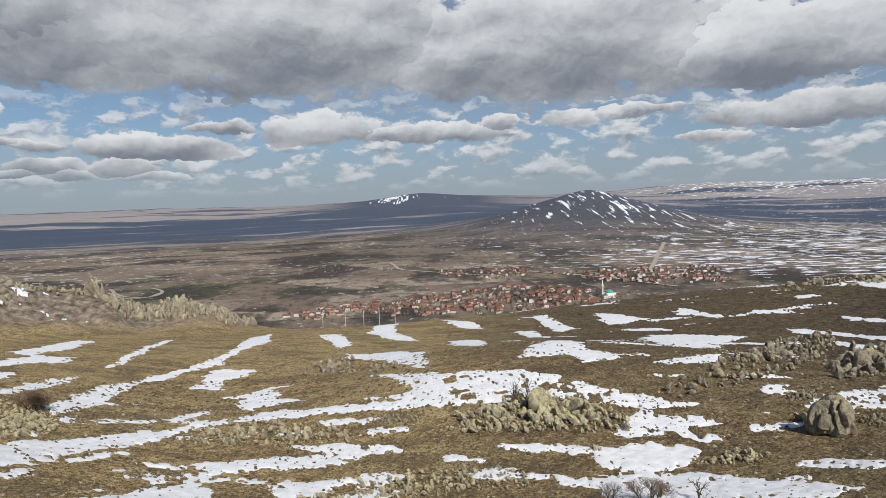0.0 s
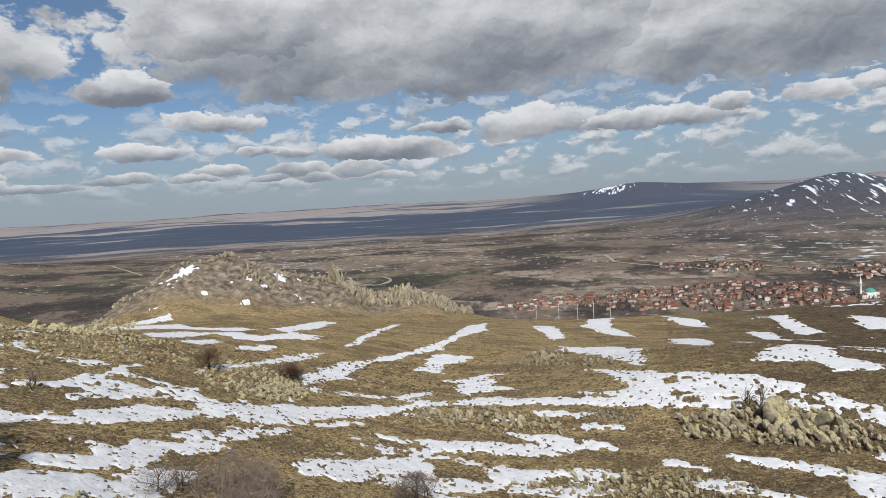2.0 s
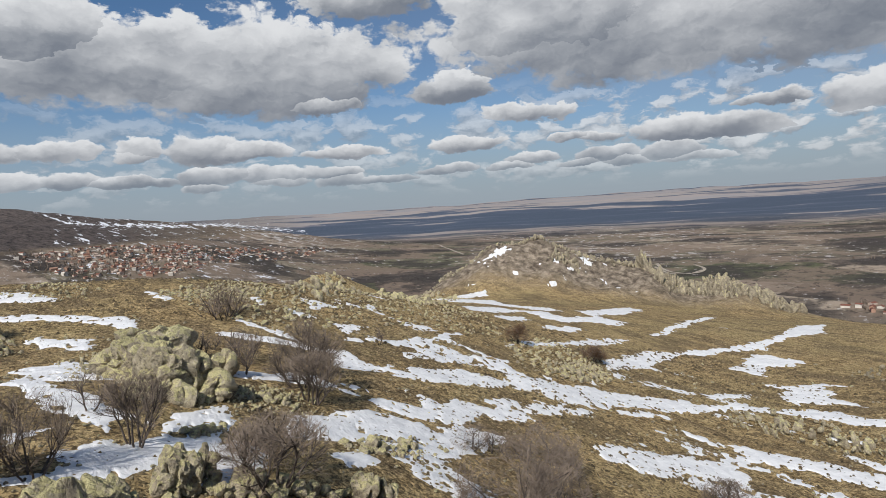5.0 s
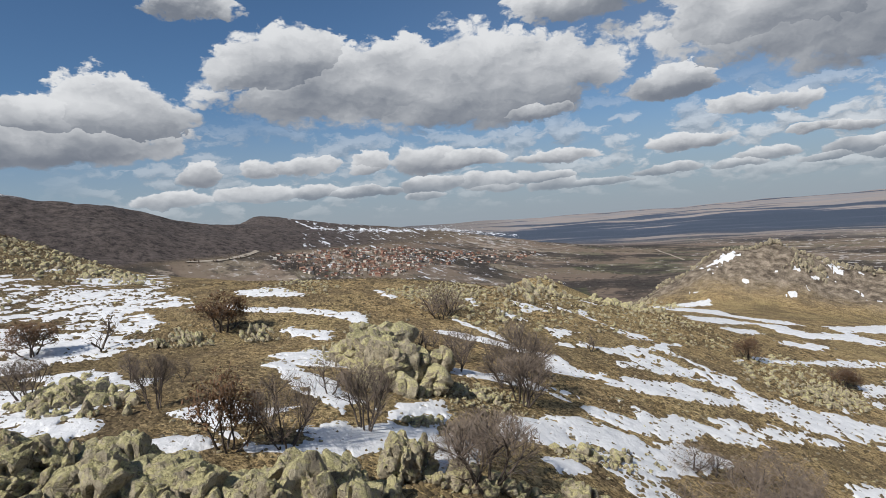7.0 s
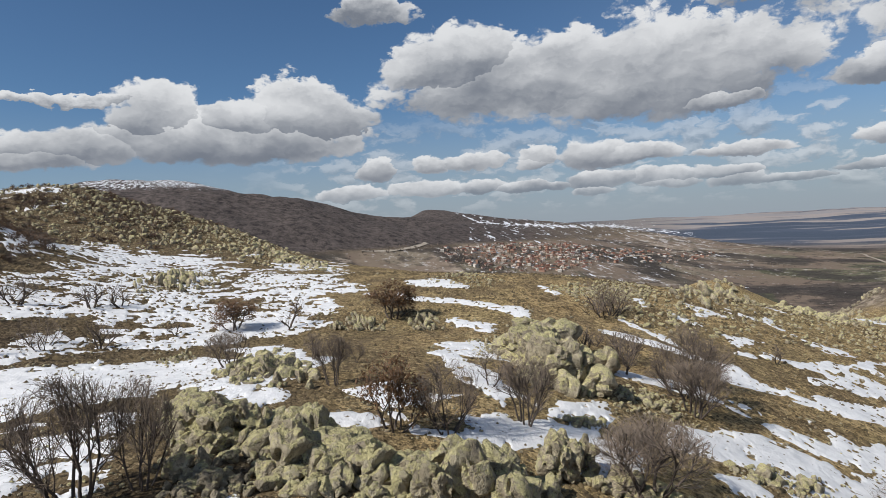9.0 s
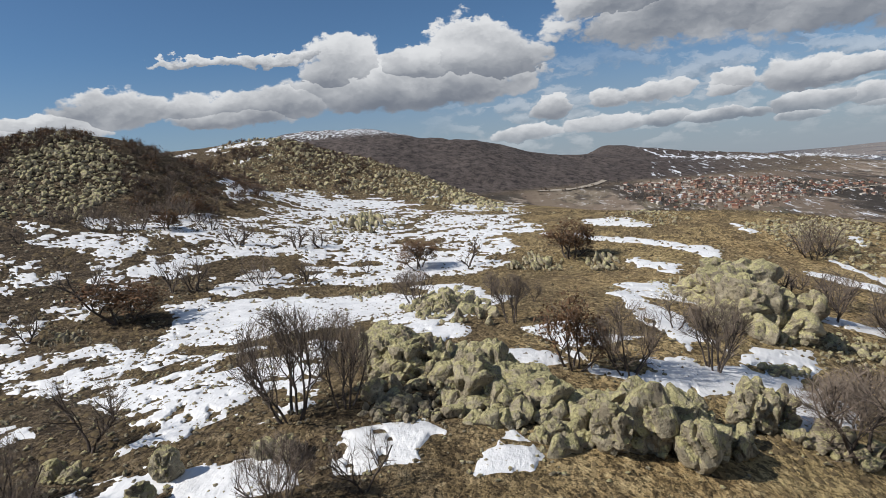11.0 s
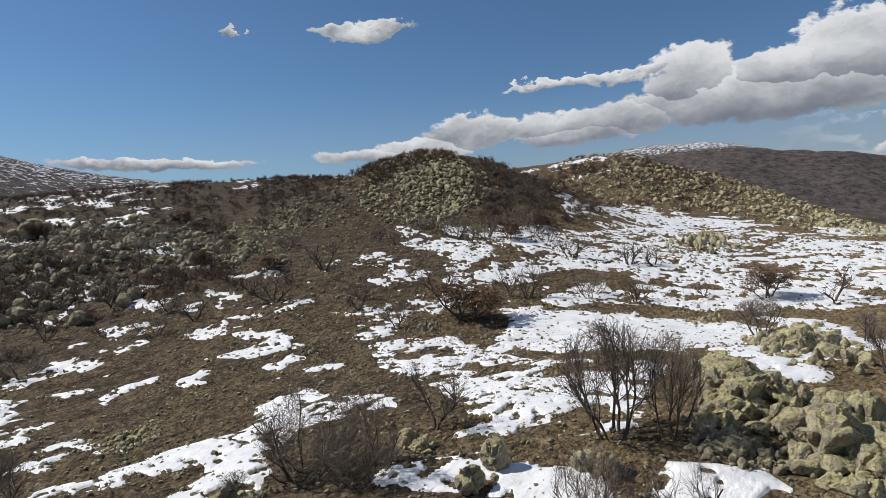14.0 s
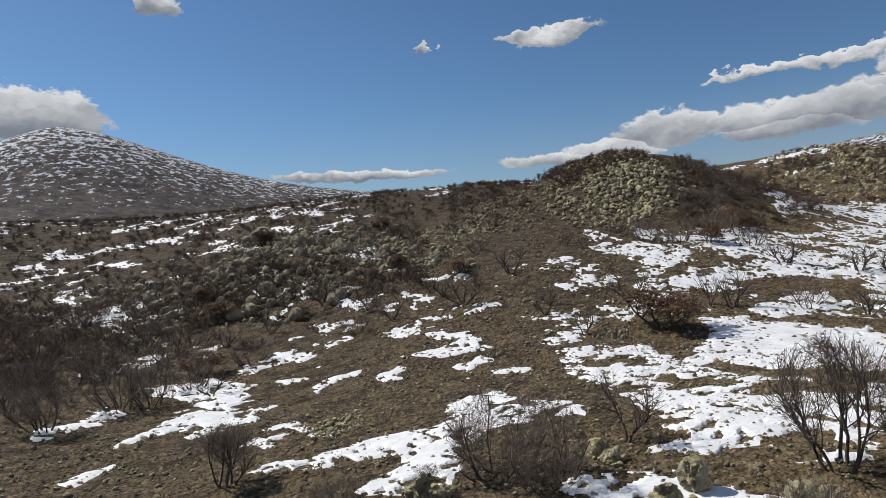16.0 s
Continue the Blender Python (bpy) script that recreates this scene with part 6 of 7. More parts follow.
OUTCROP_WORDS = {"L": "pile of lichen-covered granite boulders on dry grass", "G": "grey granite boulders breaking through the brown turf"}
loose = {"L": [], "G": []}
rng = random.Random(5)
for kind, outline, count, lo, hi, style, separate, tall in STONY:
    close = separate and math.hypot(*outline[0]) < 60
    count = int(count * (4.2 if close else 4.4 if separate and math.hypot(*outline[0]) < 120 else 3.0 if separate else 2.2))
    lo, hi = (lo * 0.38, hi * 0.66) if close else (lo * 0.45, hi * 0.74) if separate else (lo * 0.55, hi * 0.85)
    spots = in_outline(rng, outline, count)
    if separate:
        cx, cy = np.mean([p[0] for p in outline]), np.mean([p[1] for p in outline])
        base = new("rock_outcrop")
        base.matrix_basis = Matrix.Translation((cx, cy, float(ground(cx, cy))))
        tagged(base, OUTCROP_WORDS[style], "rocks", "rock outcrops on the hillside")
        away = math.hypot(cx, cy)
        heights = [float(v) for v in ground(np.array([p[0] for p in spots]), np.array([p[1] for p in spots]))]
        sizes = sorted((lo + (hi - lo) * rng.random() ** 1.6 for _ in spots), reverse=True)
        main = max(2, len(spots) // (7 if kind == "outcrop" else 12))
        for k, ((x, y), size) in enumerate(zip(spots, sizes)):
            r = size * (0.44 if k >= main else 0.62 if close or kind in ("outcrop", "block", "slab", "mound") else 0.48) * (0.74 if 55 < away < 120 and kind not in ("block", "slab") else 1.0)
            if k < main:
                x, y = cx + (x - cx) * 0.5, cy + (y - cy) * 0.5
            ob = part("boulder", rng.choice(STONE_MESH["fine" if away < 60 and k < main and r > 0.7 else "middle" if away < 62 or r > 1.2 else "coarse", style]), base)
            sx, sy, sz = r * rng.uniform(0.55, 1.15), r * rng.uniform(0.8, 1.5), r * tall * rng.uniform(0.8, 1.45)
            if away > 55:
                sx, sy, sz = r * rng.uniform(0.45, 0.9), r * rng.uniform(0.5, 1.0), r * tall * rng.uniform(0.8, 1.7)
            z = (float(ground(x, y)) if k < main else heights[k]) + sz * rng.uniform(0.2, 0.75)
            ob.matrix_basis = base.matrix_basis.inverted() @ Matrix.LocRotScale((x, y, z), bedded(rng), (sx, sy, sz))
    else:
        for x, y in spots:
            r = 0.56 * (lo + (hi - lo) * rng.random() ** 2.2)
            loose[style].append((x, y, r, tall))
for x, y, w, h, style in BOULDERS:
    ob = new("boulder", rng.choice(STONE_MESH["fine", style]))
    z = float(ground(x, y))
    ob.matrix_basis = Matrix.LocRotScale((x, y, z + 0.42 * h), turn(rng, 9), (w * 0.50, w * 0.45, h * 0.60))
    tagged(ob, "large rounded granite boulder with yellow-green lichen" if style == "L" else "large dark granite boulder in the turf", "boulder", "large boulders")

# loose stones over the turf, thicker towards the outcrops
for k in range(2600):
    az, d = rng.uniform(-40, 184), 16 * 9 ** rng.random()
    x, y = bearing(az, d)
    if fractal(np.array([x]), np.array([y]), 14, 45, 3)[0] < 0.02:
        continue
    loose["G" if rng.random() < 0.6 else "L"].append((float(x), float(y), rng.uniform(0.07, 0.2) * (0.6 + d / 60), 0.8))


# dark stones and low heath on the scrubby side
for k in range(2600):
    x, y = bearing(rng.uniform(112, 184), 24 * 7 ** rng.random())
    if fractal(np.array([x]), np.array([y]), 18, 49, 3)[0] > -0.12:
        loose["G"].append((float(x), float(y), rng.uniform(0.08, 0.24) * (0.6 + math.hypot(x, y) / 70), 0.9))


# stones and sods melting out at the edges of the snow
ex, ey = bearing(np.random.RandomState(3).uniform(-40, 184, 16000), 17 * 8.5 ** np.random.RandomState(4).random_sample(16000))
margin = snow_depth(ex, ey)
for x, y, m in zip(ex, ey, margin):
    if -0.6 < m < 0.75:
        loose["G"].append((float(x), float(y), rng.uniform(0.06, 0.17) * (0.6 + math.hypot(x, y) / 55), 0.8))


def joined_stones(name, spots, mat, shapes, label):
    vs, fs, base = [], [], 0
    x = np.array([s[0] for s in spots])
    y = np.array([s[1] for s in spots])
    z = ground(x, y)
    for (px, py, r, tall), pz in zip(spots, z):
        v, f = rng.choice(shapes if r > 0.95 else PEBBLES)
        m = np.array(turn(rng, 25).to_matrix()) * np.array([[r * rng.uniform(0.8, 1.3), r * rng.uniform(0.7, 1.1), r * tall * rng.uniform(0.75, 1.25)]])
        vs.append(v @ m.T + (px, py, pz + 0.3 * r * tall))
        fs.append(f + base)
        base += len(v)
    vs, fs = np.concatenate(vs), np.concatenate(fs)
    me = bpy.data.meshes.new(name)
    me.vertices.add(len(vs))
    me.vertices.foreach_set("co", vs.astype(np.float32).ravel())
    me.loops.add(fs.size)
    me.loops.foreach_set("vertex_index", fs.astype(np.int32).ravel())
    me.polygons.add(len(fs))
    me.polygons.foreach_set("loop_start", np.arange(0, fs.size, 3, dtype=np.int32))
    me.polygons.foreach_set("loop_total", np.full(len(fs), 3, np.int32))
    me.polygons.foreach_set("use_smooth", np.zeros(len(fs), bool))
    me.update(calc_edges=True)
    me.materials.append(mat)
    return tagged(new(name, me), label, "rocks", kind="stuff")


# jagged teeth and upright ribs along the crests of the crag: bearings, distances, scatter, count, size, height
CRESTS = ((45.5, 36.5, 283, 284, 2.5, 150, 1.0, 1.9), (36.5, 30.5, 284, 280, 2.0, 120, 1.0, 2.0), (30.3, 29.2, 280, 279, 0.8, 26, 1.5, 4.2), (29.0, 17.5, 277, 279, 1.8, 230, 1.2, 3.0), (28.6, 18.5, 270, 272, 2.2, 230, 1.1, 2.8),
          (24.8, 22.6, 280, 280, 1.5, 50, 1.4, 3.2), (38.2, 35.5, 270, 269, 2.5, 55, 1.0, 2.3), (52, 45, 276, 280, 4.0, 120, 0.9, 1.3))
for a0, a1, d0, d1, wide_, count, size, upright in CRESTS:
    for k in range(count):
        u = rng.random()
        x, y = bearing(a0 + (a1 - a0) * u + rng.gauss(0, 0.2), d0 + (d1 - d0) * u + rng.gauss(0, wide_))
        loose["L" if rng.random() < 0.1 else "G"].append((float(x), float(y), size * rng.uniform(0.5, 1.15), upright * rng.uniform(0.6, 1.2)))
joined_stones("loose_rocks", loose["L"], ROCK, SMALL, "lichened stones strewn over the slopes and ridges")
joined_stones("grey_rocks", loose["G"], ROCK_GREY, SMALL, "grey stones and crags strewn over the slopes")


# ---- tussocks of dry grass and heath between the stones ----
def tussocks():
    r = np.random.RandomState(8)
    n = 60000
    az, d = r.uniform(-40, 184, n), 17 * 8.0 ** r.random(n)
    x, y = bearing(az, d)
    keep = fractal(x, y, 9, 47, 3) + 0.35 * r.randn(n) > 0.0
    x, y, d, az = x[keep], y[keep], d[keep], az[keep]
    n = len(x)
    z = ground(x, y)
    size = r.uniform(0.10, 0.26, n) * (0.42 + d / 75)
    verts = np.zeros((n, 6, 3))
    for k in range(5):
        g = k * math.pi / 2.5 + r.uniform(-0.4, 0.4, n)
        q = size * r.uniform(0.8, 1.5, n)
        verts[:, k] = np.stack([x + q * np.cos(g), y + q * np.sin(g), z - 0.05], 1)
    verts[:, 5] = np.stack([x + size * r.uniform(-0.4, 0.4, n), y + size * r.uniform(-0.4, 0.4, n), z + size * r.uniform(0.45, 0.9, n)], 1)
    base = np.arange(n)[:, None] * 6
    faces = np.concatenate([np.concatenate([base + k, base + (k + 1) % 5, base + 5], 1) for k in range(6)])
    return mesh_of("dry_grass", verts.reshape(-1, 3), faces, [TUSSOCK], True)


TUSSOCK = plain_material("dry_tussock", (0.032, 0.024, 0.015), (0.20, 0.15, 0.082), 1.7, 0.95, 0.1, 0.0)
tagged(new("dry_grass", tussocks()), "tussocks of dry brown grass and heath", "grass", kind="stuff")


# ---- trees: bare oaks, dense bushes and oaks that kept their dead leaves ----
def frame_of(d):
    d = d / np.linalg.norm(d)
    a = np.cross(d, (0.3, 0.2, 1.0) if abs(d[2]) < 0.9 else (1.0, 0, 0))
    a /= np.linalg.norm(a)
    return a, np.cross(d, a)


def tube(store, points, r0, r1, sides):
    verts, faces = store
    base = len(verts)
    n = len(points)
    for k, p in enumerate(points):
        d = points[min(k + 1, n - 1)] - points[max(k - 1, 0)]
        a, b = frame_of(d)
        r = r0 + (r1 - r0) * k / (n - 1)
        for s in range(sides):
            g = 2 * math.pi * s / sides
            verts.append(p + r * (math.cos(g) * a + math.sin(g) * b))
    for k in range(n - 1):
        for s in range(sides):
            i, j = base + k * sides + s, base + k * sides + (s + 1) % sides
            faces.append((i, j, j + sides, i + sides))


def ribbon(store, points, radius, r):
    """A fine twig: a tapering strip of two faces."""
    verts, faces = store
    i = len(verts)
    a, b = frame_of(points[-1] - points[0])
    g = r.uniform(0, 3.14)
    side = (math.cos(g) * a + math.sin(g) * b) * radius
    verts += [points[0] - side, points[0] + side]
    for k, p in enumerate(points[1:]):
        w = side * (1 - 0.5 * (k + 1) / (len(points) - 1))
        verts += [p - w, p + w]
        faces.append((i + 2 * k, i + 2 * k + 1, i + 2 * k + 3, i + 2 * k + 2))


def grow(r, wood, twigs, leaves, start, way, depth, radius, habit):
    """A shoot that bends upwards, ends at the crown's rounded outline and bears finer shoots."""
    length = habit["lengths"][depth] * r.uniform(0.7, 1.2)
    steps = (5, 4, 3, 2)[depth]
    limit = r.uniform(0.86, 1.10)
    low, half = habit["dome"]
    d = way / np.linalg.norm(way)
    points = [start]
    for _ in range(steps):
        d = d + np.array([r.gauss(0, 0.19), r.gauss(0, 0.19), r.gauss(habit["lift"], 0.12)])
        d /= np.linalg.norm(d)
        p = points[-1] + d * length / steps
        if math.sqrt((p[0] ** 2 + p[1] ** 2) / 0.25 + ((p[2] - low) / (half if p[2] > low else low * 1.2)) ** 2) > limit:
            break
        points.append(p)
    if len(points) < 2:
        return
    if depth >= habit["fine"]:
        ribbon(twigs, points, max(radius, habit["twig"]), r)
    else:
        tube(wood, points, radius, radius * 0.5, 5 if depth == 0 else 4 if depth == 1 else 3)
    if depth >= 2:
        for p in points[1:]:
            for _ in range(habit["leaf"]):
                leaves.append((p + np.array([r.gauss(0, 0.035), r.gauss(0, 0.035), r.gauss(0, 0.03)]), r.random()))
    if depth == len(habit["forks"]):
        return
    n = habit["forks"][depth]
    steps = len(points) - 1
    for k in range(n):
        u = habit["bare"][depth] + (1 - habit["bare"][depth]) * (k + r.random()) / n
        i = min(int(u * steps), steps - 1)
        p = points[i] + (points[i + 1] - points[i]) * (u * steps - i)
        e = points[i + 1] - points[i]
        e /= np.linalg.norm(e)
        a, b = frame_of(e)
        g = r.uniform(0, 6.283)
        spread = r.uniform(0.35, 1.0) * habit["spread"]
        side = math.cos(g) * a + math.sin(g) * b
        grow(r, wood, twigs, leaves, p, e * math.cos(spread) + side * math.sin(spread), depth + 1, radius * (1 - 0.45 * u) * r.uniform(0.45, 0.62), habit)


HABITS = {
    "a": dict(stems=7, lean=0.58, lengths=(0.76, 0.46, 0.27, 0.14), forks=(8, 8, 6), bare=(0.36, 0.2, 0.1), fine=2, twig=0.0022, radius=0.0145, lift=0.10, spread=0.85, dome=(0.58, 0.42), leaf=0),
    "s": dict(stems=2, lean=0.5, lengths=(0.70, 0.48, 0.28, 0.14), forks=(10, 8, 6), bare=(0.34, 0.2, 0.1), fine=2, twig=0.0016, radius=0.024, lift=0.05, spread=1.1, dome=(0.62, 0.38), leaf=0),
    "b": dict(stems=18, lean=1.25, lengths=(0.66, 0.34, 0.20, 0.10), forks=(8, 6, 6), bare=(0.20, 0.12, 0.1), fine=1, twig=0.0021, radius=0.010, lift=0.03, spread=1.15, dome=(0.42, 0.58), leaf=0),
    "r": dict(stems=5, lean=0.85, lengths=(0.66, 0.40, 0.24, 0.13), forks=(6, 5, 4), bare=(0.38, 0.2, 0.1), fine=2, twig=0.0024, radius=0.018, lift=0.06, spread=1.0, dome=(0.55, 0.45), leaf=2),
    "A": dict(stems=4, lean=0.85, lengths=(0.70, 0.42, 0.24), forks=(7, 7), bare=(0.38, 0.2), fine=2, twig=0.0030, radius=0.022, lift=0.07, spread=0.95, dome=(0.58, 0.42), leaf=0),
    "S": dict(stems=2, lean=0.5, lengths=(0.70, 0.48, 0.28), forks=(9, 8), bare=(0.32, 0.2), fine=2, twig=0.0030, radius=0.032, lift=0.05, spread=1.1, dome=(0.62, 0.38), leaf=0),
    "B": dict(stems=12, lean=1.3, lengths=(0.66, 0.36, 0.20), forks=(7, 6), bare=(0.22, 0.15), fine=1, twig=0.0034, radius=0.012, lift=0.08, spread=0.9, dome=(0.40, 0.60), leaf=0),
}


def leaf_mesh(leaves, r, size):
    verts, faces = [], []
    for p, u in leaves:
        a = np.array([r.gauss(0, 1), r.gauss(0, 1), r.gauss(0, 0.7)])
        a /= np.linalg.norm(a)
        b, c = frame_of(a)
        s = size * (0.6 + 0.8 * u)
        i = len(verts)
        verts += [p - a * s, p + b * s * 0.5 + c * s * 0.15, p + a * s, p - b * s * 0.5 + c * s * 0.15]
        faces.append((i, i + 1, i + 2, i + 3))
    return verts, faces


TREE_WORDS = {
    "A": "bare grey-brown oak with several thin stems", "S": "small leafless oak with a forked trunk",
    "a": "bare grey-brown oak with several thin stems", "s": "small leafless oak with a forked trunk",
    "b": "dense leafless thicket of many thin stems", "B": "dense leafless thicket of many thin stems", "r": "oak bush still holding russet dead leaves",
}


def plant_tree(habit_key, seed):
    """A tree one metre high and about one metre wide, at the origin."""
    h = HABITS[habit_key]
    r = random.Random(seed)
    wood, twigs, leaves = ([], []), ([], []), []
    for k in range(h["stems"]):
        g = 6.283 * k / h["stems"] + r.uniform(-0.5, 0.5)
        lean = h["lean"] * r.uniform(0.25, 1.1)
        start = np.array([0.012 * math.cos(g), 0.012 * math.sin(g), 0]) * h["stems"] + (0, 0, -0.04)
        grow(r, wood, twigs, leaves, start, np.array([math.cos(g) * lean, math.sin(g) * lean, 1.0]), 0, h["radius"] * r.uniform(0.75, 1.2), h)
    top = np.percentile([v[2] for v in twigs[0]], 98)
    wide = np.percentile([math.hypot(v[0], v[1]) for v in twigs[0]], 94)
    size = np.array([0.5 / wide, 0.5 / wide, 1 / top])
    wood = ([v * size for v in wood[0]], wood[1])
    twigs = ([v * size for v in twigs[0]], twigs[1])
    leaves = [(p * size, u) for p, u in leaves]
    meshes = [mesh_of("trunk", wood[0], wood[1], [BARK]), mesh_of("crown", twigs[0], twigs[1], [TWIG])]
    if leaves:
        v, f = leaf_mesh(leaves, r, 0.030)
        meshes.append(mesh_of("foliage", v, f, [DEAD_LEAF], False))
    return meshes


TREE_MESH = {key: [plant_tree(key, 40 + 7 * n + ord(key)) for n in range({"a": 4, "s": 3, "b": 2, "r": 2}.get(key, 3))] for key in HABITS}
rng = random.Random(11)
for x, y, h, w, key in TREES:
    thing = new("bush" if key in "bB" else "oak_tree")
    if math.hypot(x, y) > 58 and key in "asb":
        key = key.upper()
    meshes = rng.choice(TREE_MESH[key])
    thing.matrix_basis = Matrix.LocRotScale((x, y, float(ground(x, y)) - 0.03), Euler((0, 0, rng.uniform(0, 6.283))), (w, w, h))
    for me in meshes:
        part(me.name.split(".")[0], me, thing)
    tagged(thing, TREE_WORDS[key], "bush" if key in "bB" else "tree", "leafless oaks on the slope")


# ---- scrub on the hills: too many to count ----
# the dark shrubby slope towards the snowy mountain
SCRUB.append(([tuple(float(v) for v in bearing(a, d)) for a, d in ((146, 95), (160, 80), (183, 70), (183, 330), (165, 340), (150, 320))], 800))


def scrub_cover():
    r = random.Random(23)
    verts, faces, index = [], [], []
    for outline, count in SCRUB:
        spots = in_outline(r, outline, int(count * 1.6))
        zs = ground(np.array([s[0] for s in spots]), np.array([s[1] for s in spots]))
        for (x, y), z in zip(spots, zs):
            h, w = r.uniform(1.0, 2.4), r.uniform(1.0, 2.2)
            russet = r.random() < 0.3
            d = math.hypot(x, y)
            thick = 0.016 + d * 0.00017
            for _ in range(30):
                g, out_ = r.uniform(0, 6.283), r.random() ** 0.6
                foot = np.array([x + 0.25 * w * out_ * math.cos(g), y + 0.25 * w * out_ * math.sin(g), z + 0.05 + 0.25 * h * r.random()])
                g2 = g + r.gauss(0, 0.5)
                tip = np.array([x + w * out_ * math.cos(g2), y + w * out_ * math.sin(g2), z + h * math.sqrt(max(0.12, 1 - out_ ** 2)) * r.uniform(0.55, 1.05)])
                mid = (foot + tip) / 2 + np.array([r.gauss(0, 0.2), r.gauss(0, 0.2), 0.12])
                side = np.array([math.cos(g + 1.57), math.sin(g + 1.57), r.gauss(0, 0.5)]) * thick
                i = len(verts)
                verts += [foot - side, foot + side, mid + side * 0.9, mid - side * 0.9, tip]
                faces += [(i, i + 1, i + 2, i + 3), (i + 3, i + 2, i + 4)]
                index += [0, 0]
                if russet or r.random() < 0.12:
                    for _ in range(2):
                        c = mid + (tip - mid) * r.random() + np.array([r.gauss(0, 0.12), r.gauss(0, 0.12), r.gauss(0, 0.1)])
                        s = r.uniform(0.07, 0.15)
                        a = np.array([r.gauss(0, 1), r.gauss(0, 1), r.gauss(0, 1)])
                        b, e = frame_of(a)
                        j = len(verts)
                        verts += [c - b * s, c + e * s, c + b * s, c - e * s]
                        faces.append((j, j + 1, j + 2, j + 3))
                        index.append(1)
    return mesh_of("scrub", verts, faces, [SCRUB_TWIG, DEAD_LEAF], False, index)


tagged(new("scrub", scrub_cover()), "low leafless oak scrub covering the stony hills", "bushes", kind="stuff")


# ---- the valley floor: houses, mosque, tracks, poles ----
WALLS = [plain_material("limewash_wall", (0.50, 0.46, 0.41), (0.70, 0.66, 0.60), 0.5, 0.9, 0.02, 0.5), plain_material("pink_render", (0.42, 0.33, 0.28), (0.58, 0.47, 0.40), 0.5, 0.9, 0.02, 0.5),
         plain_material("bare_brick_wall", (0.30, 0.18, 0.13), (0.42, 0.27, 0.20), 0.5, 0.9, 0.02, 0.4)]
TILES = plain_material("red_roof_tiles", (0.155, 0.07, 0.052), (0.25, 0.118, 0.088), 0.8, 0.9, 0.05, 0.55)
PALE = plain_material("pale_stone", (0.68, 0.68, 0.66), (0.78, 0.78, 0.76), 0.4, 0.8, 0.02, 0.1)
GREEN = plain_material("green_sheet_dome", (0.06, 0.26, 0.20), (0.10, 0.34, 0.27), 0.4, 0.5, 0.02, 0.1)
DUST = plain_material("pale_track_gravel", (0.30, 0.26, 0.21), (0.42, 0.37, 0.31), 0.1, 0.95, 0.02, 0.1)
POLE = plain_material("grey_pole", (0.30, 0.29, 0.27), (0.40, 0.38, 0.36), 2.0, 0.8, 0.01, 0.1)
GLASS = plain_material("dark_window_glass", (0.02, 0.025, 0.03), (0.04, 0.045, 0.05), 2.0, 0.25, 0.0, 0.2)


def box(store, x0, y0, z0, x1, y1, z1):
    verts, faces = store
    i = len(verts)
    verts += [(x0, y0, z0), (x1, y0, z0), (x1, y1, z0), (x0, y1, z0), (x0, y0, z1), (x1, y0, z1), (x1, y1, z1), (x0, y1, z1)]
    faces += [(i, i + 3, i + 2, i + 1), (i + 4, i + 5, i + 6, i + 7), (i, i + 1, i + 5, i + 4), (i + 1, i + 2, i + 6, i + 5), (i + 2, i + 3, i + 7, i + 6), (i + 3, i, i + 4, i + 7)]


def gable(w, d, z, rise):
    """A tiled roof with eaves and a ridge, 0.25 m thick."""
    e = 0.5
    v = [(-w - e, -d - e, z), (w + e, -d - e, z), (w + e, d + e, z), (-w - e, d + e, z), (-w - e, 0, z + rise), (w + e, 0, z + rise)]
    v += [(a, b, c + 0.25) for a, b, c in v]
    f = [(6, 7, 11, 10), (8, 9, 10, 11), (0, 4, 5, 1), (2, 5, 4, 3), (0, 1, 7, 6), (2, 3, 9, 8), (0, 6, 10, 4), (4, 10, 9, 3), (1, 5, 11, 7), (5, 2, 8, 11)]
    return v, f


def house_meshes(k):
    r = random.Random(70 + k)
    w, d, h = r.uniform(3.8, 6.5), r.uniform(3.4, 4.8), r.choice((3.2, 3.4, 5.8))
    body = ([], [])
    box(body, -w, -d, -1.2, w, d, h)
    rise = r.uniform(1.6, 2.5)
    i = len(body[0])
    body[0].extend([(-w, -d, h), (-w, d, h), (-w, 0, h + rise * 0.86), (w, -d, h), (w, d, h), (w, 0, h + rise * 0.86)])
    body[1].extend([(i, i + 1, i + 2), (i + 3, i + 5, i + 4)])
    windows = []
    for side in (-1, 1):
        for n in (-0.5, 0.5):
            win = ([], [])
            box(win, n * w - 0.6, side * (d + 0.02) - 0.05, 1.0, n * w + 0.6, side * (d + 0.02) + 0.05, 2.3)
            windows.append(mesh_of("window", *win, [GLASS], False))
    stack = ([], [])
    box(stack, w * 0.4, 0.4, h + 0.6, w * 0.4 + 0.6, 1.0, h + rise + 0.9)
    return mesh_of("wall", *body, [WALLS[k % 3]], False), mesh_of("roof", *gable(w, d, h, rise), [TILES], False), mesh_of("chimney", *stack, [WALLS[2]], False), windows


